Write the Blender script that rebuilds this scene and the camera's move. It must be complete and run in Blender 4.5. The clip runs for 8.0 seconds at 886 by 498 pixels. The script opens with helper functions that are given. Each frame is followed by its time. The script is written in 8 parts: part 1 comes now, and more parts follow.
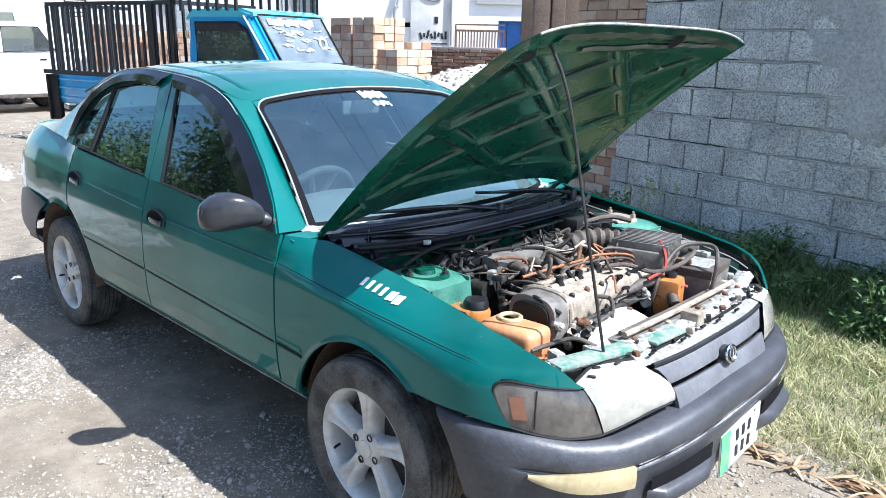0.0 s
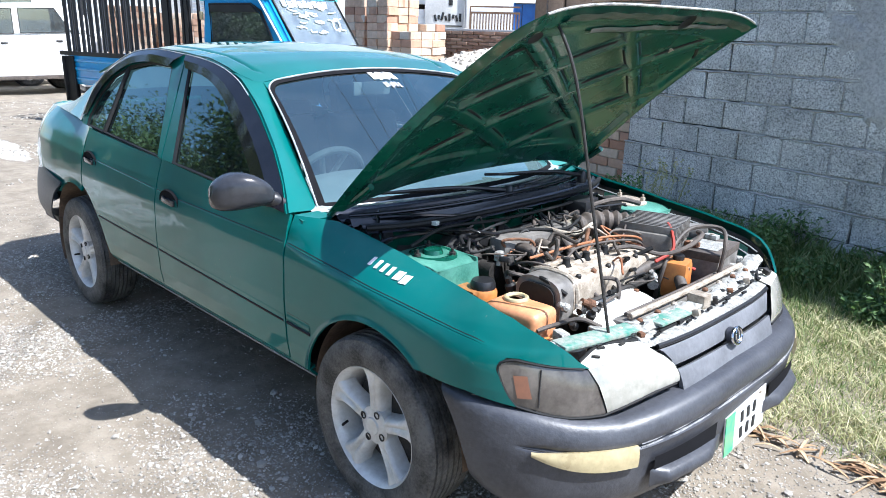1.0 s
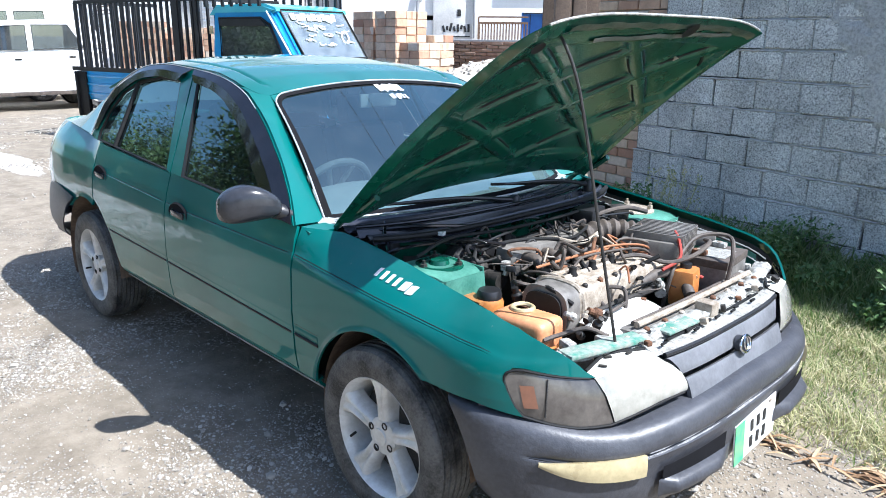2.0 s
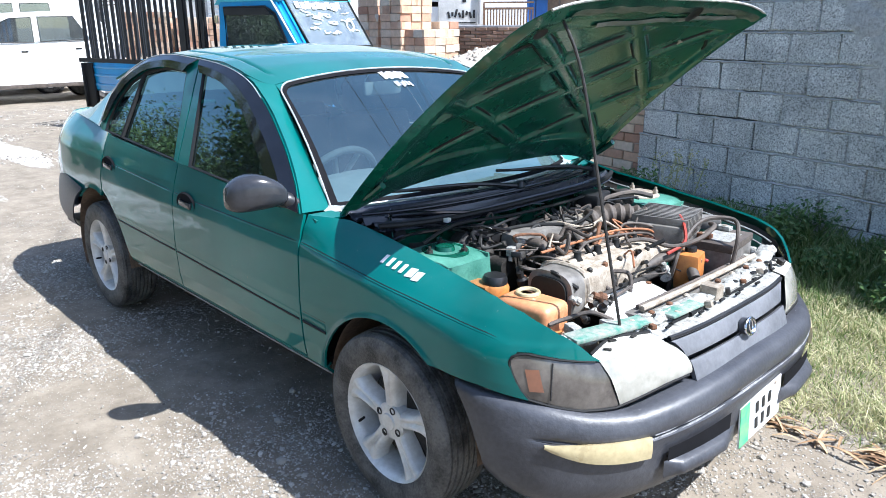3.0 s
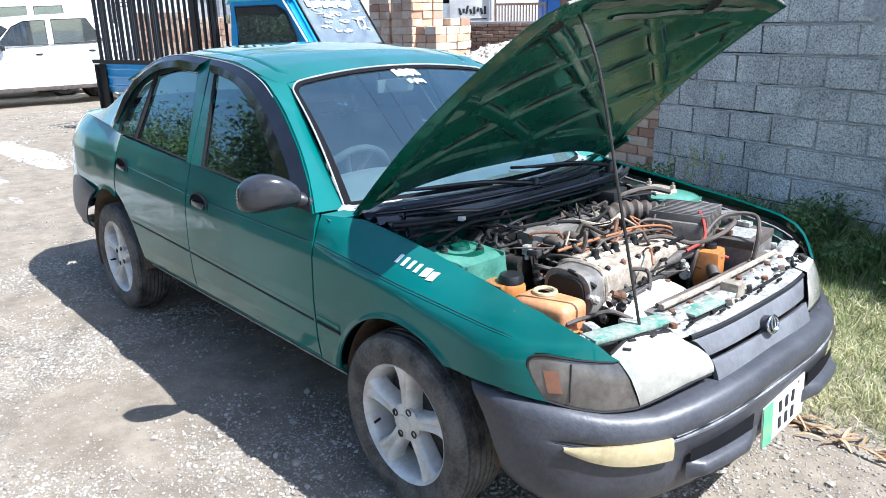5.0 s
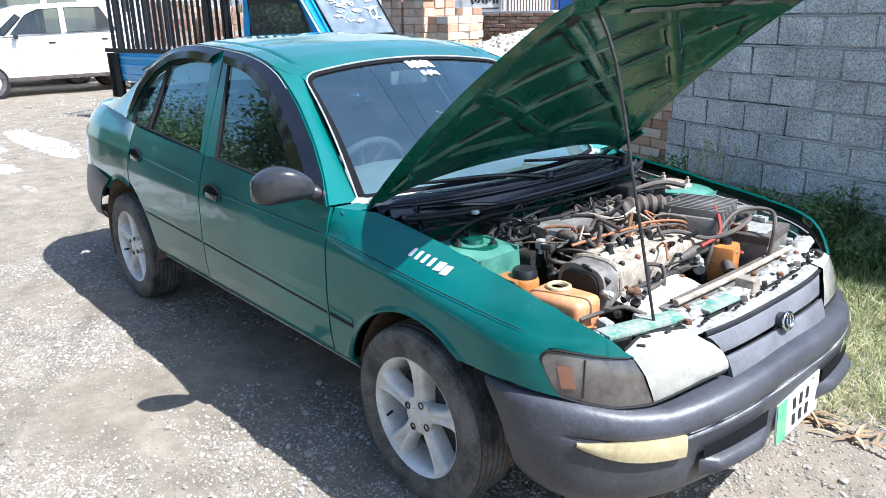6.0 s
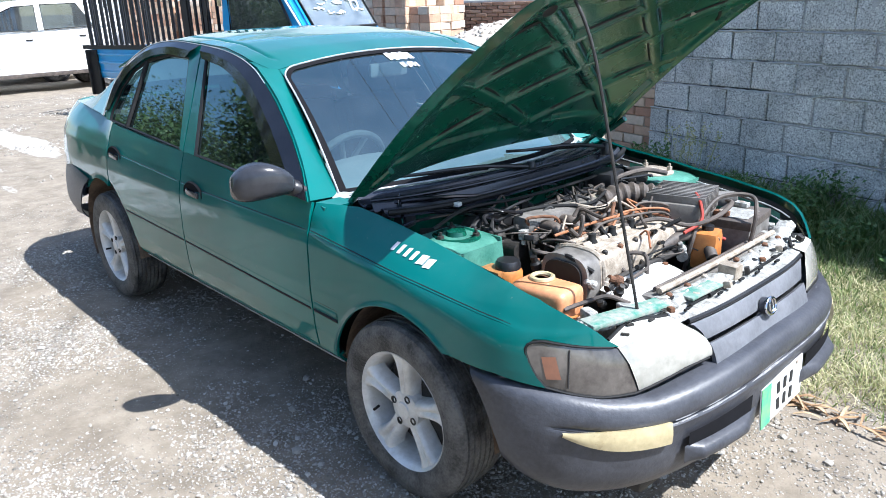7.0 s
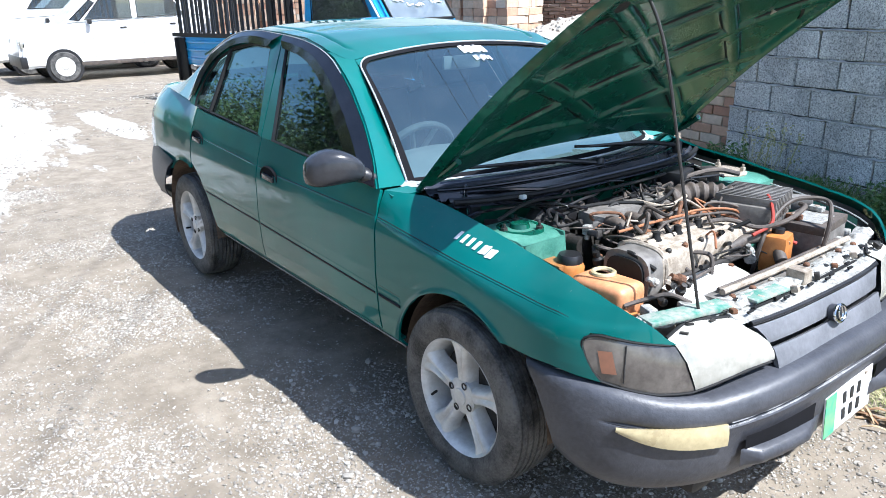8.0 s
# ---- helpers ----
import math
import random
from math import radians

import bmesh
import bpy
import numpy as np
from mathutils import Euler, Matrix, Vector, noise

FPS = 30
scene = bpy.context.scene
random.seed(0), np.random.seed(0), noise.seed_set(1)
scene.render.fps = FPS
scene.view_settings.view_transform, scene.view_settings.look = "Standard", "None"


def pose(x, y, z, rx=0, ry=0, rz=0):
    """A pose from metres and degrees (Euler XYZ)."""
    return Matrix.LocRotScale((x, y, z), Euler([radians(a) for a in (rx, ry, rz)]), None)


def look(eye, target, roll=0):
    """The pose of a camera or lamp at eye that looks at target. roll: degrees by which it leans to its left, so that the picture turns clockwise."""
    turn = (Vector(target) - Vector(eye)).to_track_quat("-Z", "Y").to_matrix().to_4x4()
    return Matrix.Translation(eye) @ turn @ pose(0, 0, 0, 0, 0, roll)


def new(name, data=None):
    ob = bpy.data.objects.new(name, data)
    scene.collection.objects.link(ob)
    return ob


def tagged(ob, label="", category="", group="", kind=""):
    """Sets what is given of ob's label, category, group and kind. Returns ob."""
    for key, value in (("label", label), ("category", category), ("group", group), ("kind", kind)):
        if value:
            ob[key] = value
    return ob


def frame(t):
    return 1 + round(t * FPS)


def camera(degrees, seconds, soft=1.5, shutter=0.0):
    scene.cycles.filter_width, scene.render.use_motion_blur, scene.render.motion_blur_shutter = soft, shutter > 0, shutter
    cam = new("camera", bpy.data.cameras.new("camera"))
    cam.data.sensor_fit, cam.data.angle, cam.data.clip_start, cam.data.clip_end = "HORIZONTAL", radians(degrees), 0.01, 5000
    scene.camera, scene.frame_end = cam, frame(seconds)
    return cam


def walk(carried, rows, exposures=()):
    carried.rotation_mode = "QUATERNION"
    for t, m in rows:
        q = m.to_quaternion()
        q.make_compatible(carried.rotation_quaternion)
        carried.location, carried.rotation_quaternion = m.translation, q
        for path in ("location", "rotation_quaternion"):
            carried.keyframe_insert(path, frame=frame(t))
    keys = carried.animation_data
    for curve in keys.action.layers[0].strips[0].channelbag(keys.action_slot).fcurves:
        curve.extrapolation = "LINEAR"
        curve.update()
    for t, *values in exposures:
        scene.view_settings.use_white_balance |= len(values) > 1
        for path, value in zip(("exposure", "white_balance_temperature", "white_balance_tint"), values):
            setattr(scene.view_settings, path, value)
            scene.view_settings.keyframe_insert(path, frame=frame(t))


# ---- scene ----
cam = camera(62.3, 8.0, soft=0.9)
PATH = [
    (0, (1.573, -2.1, 1.509), (0.23, -0.718, 0.973), 1.2),
    (0.5, (1.584, -2.101, 1.509), (0.214, -0.743, 0.982), 0.6),
    (1, (1.6, -2.099, 1.504), (0.24, -0.752, 0.925), 1.3),
    (1.5, (1.605, -2.09, 1.506), (0.243, -0.732, 0.958), 1.0),
    (1.7, (1.608, -2.09, 1.507), (0.231, -0.751, 0.949), 0.9),
    (2.8, (1.63, -2.096, 1.508), (0.232, -0.775, 0.961), 0.0),
    (3, (1.632, -2.097, 1.509), (0.237, -0.789, 0.922), -0.3),
    (3.5, (1.633, -2.099, 1.513), (0.238, -0.796, 0.913), -0.7),
    (3.8, (1.641, -2.102, 1.514), (0.197, -0.815, 1.006), -1.25),
    (4, (1.645, -2.103, 1.514), (0.183, -0.848, 0.978), -2.1),
    (4.5, (1.628, -2.08, 1.506), (0.207, -0.793, 0.939), -2.7),
    (4.7, (1.618, -2.08, 1.504), (0.207, -0.784, 0.929), -1.7),
    (5.8, (1.587, -2.079, 1.516), (0.161, -0.834, 0.87), -1.0),
    (6, (1.592, -2.084, 1.517), (0.163, -0.83, 0.897), -1.0),
    (6.5, (1.595, -2.079, 1.52), (0.171, -0.818, 0.903), -1.5),
    (7, (1.594, -2.065, 1.519), (0.193, -0.792, 0.875), -2.0),
    (7.5, (1.604, -2.061, 1.518), (0.182, -0.823, 0.849), -1.2),
    (8, (1.638, -2.081, 1.522), (0.121, -0.954, 0.866), -1.3),
]
walk(cam, [(t, look(eye, target, roll)) for t, eye, target, roll in PATH])

# ---------------------------------------------------------------- light
SUN_DIR = Vector((0.665, 0.275, 1.0)).normalized()
world = bpy.data.worlds.new("sky")
scene.world = world
world.use_nodes = True
_n = world.node_tree.nodes
_sky = _n.new("ShaderNodeTexSky")
_sky.sky_type = "NISHITA"
_sky.sun_disc = False
_sky.sun_elevation = math.asin(SUN_DIR.z)
_sky.sun_rotation = math.atan2(SUN_DIR.x, SUN_DIR.y)
_sky.dust_density = 1.0
_sky.ozone_density = 1.6
world.node_tree.links.new(_sky.outputs[0], _n["Background"].inputs[0])
_n["Background"].inputs[1].default_value = 0.126
sun_data = bpy.data.lights.new("sun", "SUN")
sun_data.energy = 4.8
sun_data.angle = radians(0.55)
sun_data.color = (1.0, 0.99, 0.975)
sun = new("sun", sun_data)
sun.matrix_world = look(SUN_DIR * 60, (0, 0, 0))
scene.view_settings.exposure = 1.23
scene.view_settings.use_white_balance = True
scene.view_settings.white_balance_temperature = 5970


# ---------------------------------------------------------------- materials
def material(name):
    m = bpy.data.materials.new(name)
    m.use_nodes = True
    return m, m.node_tree.nodes, m.node_tree.links, m.node_tree.nodes["Principled BSDF"]


def add(nodes, kind, **inputs):
    n = nodes.new(kind)
    for k, v in inputs.items():
        n.inputs[k.replace("_", " ")].default_value = v
    return n


def ramp(nodes, stops):
    r = nodes.new("ShaderNodeValToRGB")
    el = r.color_ramp.elements
    while len(el) < len(stops):
        el.new(0.5)
    for e, (p, c) in zip(el, stops):
        e.position, e.color = p, (*c, 1)
    return r


def surface(name, base, dark=None, rough=0.6, metal=0.0, scale=4.0, fine=60.0, bump=0.0, coat=0.0, spread=0.5,
            rough_var=0.1, bump_scale=None, detail=6.0):
    """A worn surface: colour wanders between base and dark at two scales; bump and roughness follow the grain."""
    m, n, l, b = material(name)
    dark = dark or tuple(0.7 * c for c in base)
    co = n.new("ShaderNodeTexCoord")
    big = add(n, "ShaderNodeTexNoise", Scale=scale, Detail=detail, Roughness=0.6)
    sml = add(n, "ShaderNodeTexNoise", Scale=fine, Detail=4.0, Roughness=0.6)
    for t in (big, sml):
        l.new(co.outputs["Object"], t.inputs["Vector"])
    mix = n.new("ShaderNodeMath")
    mix.operation = "MULTIPLY_ADD"
    l.new(sml.outputs[0], mix.inputs[0])
    mix.inputs[1].default_value = 0.45
    l.new(big.outputs[0], mix.inputs[2])
    r = ramp(n, [(0.72 - spread * 0.4, dark), (0.72 + spread * 0.4, base)])
    l.new(mix.outputs[0], r.inputs[0])
    l.new(r.outputs[0], b.inputs["Base Color"])
    b.inputs["Metallic"].default_value = metal
    if rough_var:
        rr = add(n, "ShaderNodeMapRange")
        rr.inputs["To Min"].default_value = max(0.02, rough - rough_var)
        rr.inputs["To Max"].default_value = min(1, rough + rough_var)
        l.new(big.outputs[0], rr.inputs[0])
        l.new(rr.outputs[0], b.inputs["Roughness"])
    else:
        b.inputs["Roughness"].default_value = rough
    if coat:
        b.inputs["Coat Weight"].default_value = coat
        b.inputs["Coat Roughness"].default_value = 0.06
    if bump:
        bt = sml
        if bump_scale:
            bt = add(n, "ShaderNodeTexNoise", Scale=bump_scale, Detail=3.0)
            l.new(co.outputs["Object"], bt.inputs["Vector"])
        bp = add(n, "ShaderNodeBump", Strength=bump, Distance=0.01)
        l.new(bt.outputs[0], bp.inputs["Height"])
        l.new(bp.outputs[0], b.inputs["Normal"])
    return m


def glass(name, tint, reflect=(1.0, 1.0, 1.0), ior=1.75, film=0.0):
    """Thin pane: tinted see-through with a Fresnel mirror on top and a pale film: dust, and on the far windshield
    painted sky reflection.
    """
    m, n, l, b = material(name)
    n.remove(b)
    t = n.new("ShaderNodeBsdfTransparent")
    t.inputs[0].default_value = (*tint, 1)
    d = n.new("ShaderNodeBsdfDiffuse")
    d.inputs[0].default_value = (0.50, 0.56, 0.57, 1)
    co = n.new("ShaderNodeTexCoord")
    no = add(n, "ShaderNodeTexNoise", Scale=7.0, Detail=6.0)
    l.new(co.outputs["Object"], no.inputs["Vector"])
    ma = add(n, "ShaderNodeMath")
    ma.operation = "MULTIPLY"
    ma.inputs[1].default_value = 2.0 * film
    l.new(no.outputs[0], ma.inputs[0])
    md = n.new("ShaderNodeMixShader")
    l.new(ma.outputs[0], md.inputs[0])
    l.new(t.outputs[0], md.inputs[1])
    l.new(d.outputs[0], md.inputs[2])
    g = n.new("ShaderNodeBsdfGlossy")
    g.inputs["Roughness"].default_value = 0.02
    g.inputs["Color"].default_value = (*reflect, 1)
    f = add(n, "ShaderNodeFresnel", IOR=ior)
    mx = n.new("ShaderNodeMixShader")
    l.new(f.outputs[0], mx.inputs[0])
    l.new(md.outputs[0], mx.inputs[1])
    l.new(g.outputs[0], mx.inputs[2])
    l.new(mx.outputs[0], n["Material Output"].inputs[0])
    return m


def car_paint():
    m, n, l, b = material("green_car_paint")
    co = n.new("ShaderNodeTexCoord")
    big = add(n, "ShaderNodeTexNoise", Scale=2.2, Detail=5.0)
    l.new(co.outputs["Object"], big.inputs["Vector"])
    r = ramp(n, [(0.35, (0.0004, 0.098, 0.087)), (0.7, (0.0007, 0.138, 0.125))])
    l.new(big.outputs[0], r.inputs[0])
    # dust film: a pale veil with blotches and fine specks
    dust = add(n, "ShaderNodeTexNoise", Scale=9.0, Detail=8.0, Roughness=0.7)
    l.new(co.outputs["Object"], dust.inputs["Vector"])
    dr = ramp(n, [(0.45, (0, 0, 0)), (0.85, (0.035, 0.035, 0.035))])
    l.new(dust.outputs[0], dr.inputs[0])
    mx = n.new("ShaderNodeMixRGB")
    l.new(dr.outputs[0], mx.inputs[0])
    l.new(r.outputs[0], mx.inputs[1])
    mx.inputs[2].default_value = (0.24, 0.27, 0.23, 1)
    # level faces paler: the roof's sunlit brightness put into colour, mottled by dust noise
    geo = n.new("ShaderNodeNewGeometry")
    sp = n.new("ShaderNodeSeparateXYZ")
    l.new(geo.outputs["Normal"], sp.inputs[0])
    lev = add(n, "ShaderNodeMapRange")
    lev.inputs["From Min"].default_value, lev.inputs["From Max"].default_value = 0.72, 0.97
    lev.inputs["To Min"].default_value, lev.inputs["To Max"].default_value = 0.0, 0.07
    l.new(sp.outputs[2], lev.inputs[0])
    ml = n.new("ShaderNodeMath")
    ml.operation = "MULTIPLY"
    l.new(lev.outputs[0], ml.inputs[0])
    l.new(dust.outputs[0], ml.inputs[1])
    mx2 = n.new("ShaderNodeMixRGB")
    l.new(ml.outputs[0], mx2.inputs[0])
    l.new(mx.outputs[0], mx2.inputs[1])
    mx2.inputs[2].default_value = (0.34, 0.42, 0.38, 1)
    # small dried splashes of mud
    spot = add(n, "ShaderNodeTexNoise", Scale=70.0, Detail=2.0)
    l.new(co.outputs["Object"], spot.inputs["Vector"])
    spr = ramp(n, [(0.73, (0, 0, 0)), (0.78, (0.16, 0.16, 0.16))])
    l.new(spot.outputs[0], spr.inputs[0])
    mx3 = n.new("ShaderNodeMixRGB")
    l.new(spr.outputs[0], mx3.inputs[0])
    l.new(mx2.outputs[0], mx3.inputs[1])
    mx3.inputs[2].default_value = (0.30, 0.29, 0.24, 1)
    l.new(mx3.outputs[0], b.inputs["Base Color"])
    b.inputs["Metallic"].default_value = 0.15
    rr = add(n, "ShaderNodeMapRange")
    rr.inputs["To Min"].default_value, rr.inputs["To Max"].default_value = 0.42, 0.60
    l.new(dust.outputs[0], rr.inputs[0])
    l.new(rr.outputs[0], b.inputs["Roughness"])
    b.inputs["Specular IOR Level"].default_value = 0.15
    b.inputs["Coat Weight"].default_value = 1.0
    b.inputs["Coat Roughness"].default_value = 0.035
    b.inputs["Coat IOR"].default_value = 1.31
    wav = add(n, "ShaderNodeTexNoise", Scale=4.5, Detail=2.0)
    l.new(co.outputs["Object"], wav.inputs["Vector"])
    bp = add(n, "ShaderNodeBump", Strength=0.13, Distance=0.02)
    l.new(wav.outputs[0], bp.inputs["Height"])
    l.new(bp.outputs[0], b.inputs["Coat Normal"])
    return m


def ground_material():
    m, n, l, b = material("gravel_earth")
    co = n.new("ShaderNodeTexCoord")
    big = add(n, "ShaderNodeTexNoise", Scale=0.9, Detail=7.0, Roughness=0.66)
    mid = add(n, "ShaderNodeTexNoise", Scale=5.0, Detail=9.0, Roughness=0.74)
    for t in (big, mid):
        l.new(co.outputs["Object"], t.inputs["Vector"])
    base = ramp(n, [(0.28, (0.126, 0.102, 0.075)), (0.5, (0.214, 0.178, 0.133)), (0.72, (0.312, 0.265, 0.204))])
    l.new(mid.outputs[0], base.inputs[0])
    colour, height = base.outputs[0], mid.outputs[0]
    # crushed stone trodden into the earth, in three sizes, thick where the large noise is high
    for scale, lo, hi, warp in ((38.0, 0.54, 0.78, 0.018), (75.0, 0.50, 0.74, 0.010), (150.0, 0.44, 0.70, 0.005)):
        wn = add(n, "ShaderNodeTexNoise", Scale=scale * 0.9, Detail=2.0)
        l.new(co.outputs["Object"], wn.inputs["Vector"])
        off = n.new("ShaderNodeVectorMath"); off.operation = "MULTIPLY_ADD"
        l.new(wn.outputs["Color"], off.inputs[0])
        off.inputs[1].default_value = (warp, warp, 0.0)
        l.new(co.outputs["Object"], off.inputs[2])
        grit = add(n, "ShaderNodeTexVoronoi", Scale=scale)
        l.new(off.outputs[0], grit.inputs["Vector"])
        body = ramp(n, [(0.24, (1, 1, 1)), (0.36, (0, 0, 0))])
        l.new(grit.outputs["Distance"], body.inputs[0])
        cell = n.new("ShaderNodeSeparateColor")
        l.new(grit.outputs["Color"], cell.inputs[0])
        where = add(n, "ShaderNodeMapRange")
        where.inputs["From Min"].default_value, where.inputs["From Max"].default_value = lo, hi
        l.new(big.outputs[0], where.inputs[0])
        there = n.new("ShaderNodeMath"); there.operation = "LESS_THAN"
        l.new(cell.outputs[0], there.inputs[0]); l.new(where.outputs[0], there.inputs[1])
        mul = n.new("ShaderNodeMath"); mul.operation = "MULTIPLY"
        l.new(body.outputs[0], mul.inputs[0]); l.new(there.outputs[0], mul.inputs[1])
        tone = ramp(n, [(0.0, (0.155, 0.14, 0.118)), (0.45, (0.31, 0.285, 0.245)), (1.0, (0.56, 0.525, 0.465))])
        l.new(cell.outputs[1], tone.inputs[0])
        mx = n.new("ShaderNodeMixRGB")
        l.new(mul.outputs[0], mx.inputs[0]); l.new(colour, mx.inputs[1]); l.new(tone.outputs[0], mx.inputs[2])
        hs = n.new("ShaderNodeMath"); hs.operation = "MULTIPLY_ADD"
        l.new(mul.outputs[0], hs.inputs[0]); hs.inputs[1].default_value = 0.55; l.new(height, hs.inputs[2])
        colour, height = mx.outputs[0], hs.outputs[0]
    # dried lime wash over part of the road, with ragged streaky edges
    sep = n.new("ShaderNodeSeparateXYZ")
    l.new(co.outputs["Object"], sep.inputs[0])
    rag = add(n, "ShaderNodeTexNoise", Scale=1.0, Detail=9.0, Roughness=0.72)
    stretch = n.new("ShaderNodeMapping")
    stretch.inputs["Scale"].default_value = (0.8, 2.6, 1.0)
    l.new(co.outputs["Object"], stretch.inputs[0])
    l.new(stretch.outputs[0], rag.inputs["Vector"])
    total = None
    for cx, cy, rx, ry in ((-10.6, -1.00, 4.3, 0.85), (-6.0, -1.90, 1.8, 0.55), (-8.9, 0.24, 1.5, 0.22)):
        acc = None
        for out, c, rr in ((sep.outputs[0], cx, rx), (sep.outputs[1], cy, ry)):
            d = n.new("ShaderNodeMath"); d.operation = "SUBTRACT"; l.new(out, d.inputs[0]); d.inputs[1].default_value = c
            e = n.new("ShaderNodeMath"); e.operation = "DIVIDE"; l.new(d.outputs[0], e.inputs[0]); e.inputs[1].default_value = rr
            q = n.new("ShaderNodeMath"); q.operation = "MULTIPLY"; l.new(e.outputs[0], q.inputs[0]); l.new(e.outputs[0], q.inputs[1])
            if acc is None:
                acc = q
            else:
                s_ = n.new("ShaderNodeMath"); s_.operation = "ADD"; l.new(acc.outputs[0], s_.inputs[0]); l.new(q.outputs[0], s_.inputs[1])
                acc = s_
        if total is None:
            total = acc
        else:
            mn = n.new("ShaderNodeMath"); mn.operation = "MINIMUM"; l.new(total.outputs[0], mn.inputs[0]); l.new(acc.outputs[0], mn.inputs[1])
            total = mn
    edge_ = n.new("ShaderNodeMath"); edge_.operation = "MULTIPLY_ADD"
    l.new(rag.outputs[0], edge_.inputs[0]); edge_.inputs[1].default_value = -4.8
    l.new(total.outputs[0], edge_.inputs[2])
    lime = ramp(n, [(0.0, (0.9, 0.9, 0.9)), (0.45, (0, 0, 0))])
    sh = n.new("ShaderNodeMath"); sh.operation = "ADD"; l.new(edge_.outputs[0], sh.inputs[0]); sh.inputs[1].default_value = 1.85
    l.new(sh.outputs[0], lime.inputs[0])
    lm = n.new("ShaderNodeMixRGB")
    l.new(lime.outputs[0], lm.inputs[0]); l.new(colour, lm.inputs[1]); lm.inputs[2].default_value = (0.64, 0.64, 0.62, 1)
    l.new(lm.outputs[0], b.inputs["Base Color"])
    b.inputs["Roughness"].default_value = 0.92
    bp = add(n, "ShaderNodeBump", Strength=0.9, Distance=0.014)
    l.new(height, bp.inputs["Height"])
    l.new(bp.outputs[0], b.inputs["Normal"])
    return m


def varied(name, stops, rough=0.9, bump=0.5, scale=30.0, per="object", grain=0.35, speck=0.0, thin=0.0):
    """Colour picked per piece (object or loose island) with grain on top; thin lets light through."""
    m, n, l, b = material(name)
    if per == "object":
        src = n.new("ShaderNodeObjectInfo").outputs["Random"]
    else:
        src = n.new("ShaderNodeNewGeometry").outputs["Random Per Island"]
    r = ramp(n, stops)
    l.new(src, r.inputs[0])
    co = n.new("ShaderNodeTexCoord")
    g = add(n, "ShaderNodeTexNoise", Scale=scale, Detail=8.0, Roughness=0.7)
    geo = n.new("ShaderNodeNewGeometry")
    l.new(geo.outputs["Position"], g.inputs["Vector"])
    blot = add(n, "ShaderNodeTexNoise", Scale=max(0.8, scale * 0.045), Detail=5.0, Roughness=0.65)
    l.new(geo.outputs["Position"], blot.inputs["Vector"])
    both_ = n.new("ShaderNodeMath")
    both_.operation = "ADD"
    l.new(g.outputs[0], both_.inputs[0])
    l.new(blot.outputs[0], both_.inputs[1])
    half_ = n.new("ShaderNodeMath")
    half_.operation = "MULTIPLY"
    half_.inputs[1].default_value = 0.5
    l.new(both_.outputs[0], half_.inputs[0])
    gr = ramp(n, [(0.36, (1 - grain,) * 3), (0.64, (1 + grain * 0.4,) * 3)])
    l.new(half_.outputs[0], gr.inputs[0])
    mx = n.new("ShaderNodeMixRGB")
    mx.blend_type = "MULTIPLY"
    mx.inputs[0].default_value = 1.0
    l.new(r.outputs[0], mx.inputs[1])
    l.new(gr.outputs[0], mx.inputs[2])
    last = mx.outputs[0]
    if speck:
        pit = add(n, "ShaderNodeTexNoise", Scale=scale * 1.5, Detail=3.0, Roughness=0.7)
        l.new(geo.outputs["Position"], pit.inputs["Vector"])
        pr = ramp(n, [(0.36, (1 - speck,) * 3), (0.5, (1.0,) * 3), (0.64, (1 + 0.45 * speck,) * 3)])
        l.new(pit.outputs[0], pr.inputs[0])
        m2 = n.new("ShaderNodeMixRGB")
        m2.blend_type = "MULTIPLY"
        m2.inputs[0].default_value = 1.0
        l.new(last, m2.inputs[1])
        l.new(pr.outputs[0], m2.inputs[2])
        last = m2.outputs[0]
    l.new(last, b.inputs["Base Color"])
    b.inputs["Roughness"].default_value = rough
    if thin:
        tr = n.new("ShaderNodeBsdfTranslucent")
        l.new(last, tr.inputs["Color"])
        ms = n.new("ShaderNodeMixShader")
        ms.inputs[0].default_value = thin
        l.new(b.outputs[0], ms.inputs[1])
        l.new(tr.outputs[0], ms.inputs[2])
        l.new(ms.outputs[0], n["Material Output"].inputs[0])
    if bump:
        bp = add(n, "ShaderNodeBump", Strength=bump, Distance=0.008)
        l.new(g.outputs[0], bp.inputs["Height"])
        l.new(bp.outputs[0], b.inputs["Normal"])
    return m


PAINT = car_paint()
UNDER_PAINT = surface("green_inner_paint", (0.006, 0.112, 0.062), (0.002, 0.042, 0.030), 0.27, 0.05, 3, 40, 0.06, coat=0.4)
BAY_PAINT = surface("dusty_bay_paint", (0.09, 0.265, 0.20), (0.02, 0.11, 0.08), 0.5, 0.0, 13, 90, 0.15, spread=0.7)
BUMPER_GREY = surface("grey_bumper_plastic", (0.066, 0.069, 0.080), (0.028, 0.029, 0.035), 0.44, 0.0, 4, 70, 0.12)
GRILLE_GREY = surface("faded_grille_plastic", (0.17, 0.175, 0.19), (0.085, 0.088, 0.096), 0.42, 0.0, 5, 60, 0.1)
WORN_EDGE = surface("scuffed_grey_plastic", (0.36, 0.36, 0.37), (0.10, 0.10, 0.105), 0.55, 0.0, 40, 160, 0.4, spread=0.5)
BLACK_PLASTIC = surface("black_plastic", (0.022, 0.022, 0.024), (0.010, 0.010, 0.011), 0.38, 0.0, 6, 60, 0.05)
MIRROR_PLASTIC = surface("dark_grey_plastic", (0.038, 0.040, 0.046), (0.024, 0.025, 0.029), 0.22, 0.0, 5, 50, 0.03)
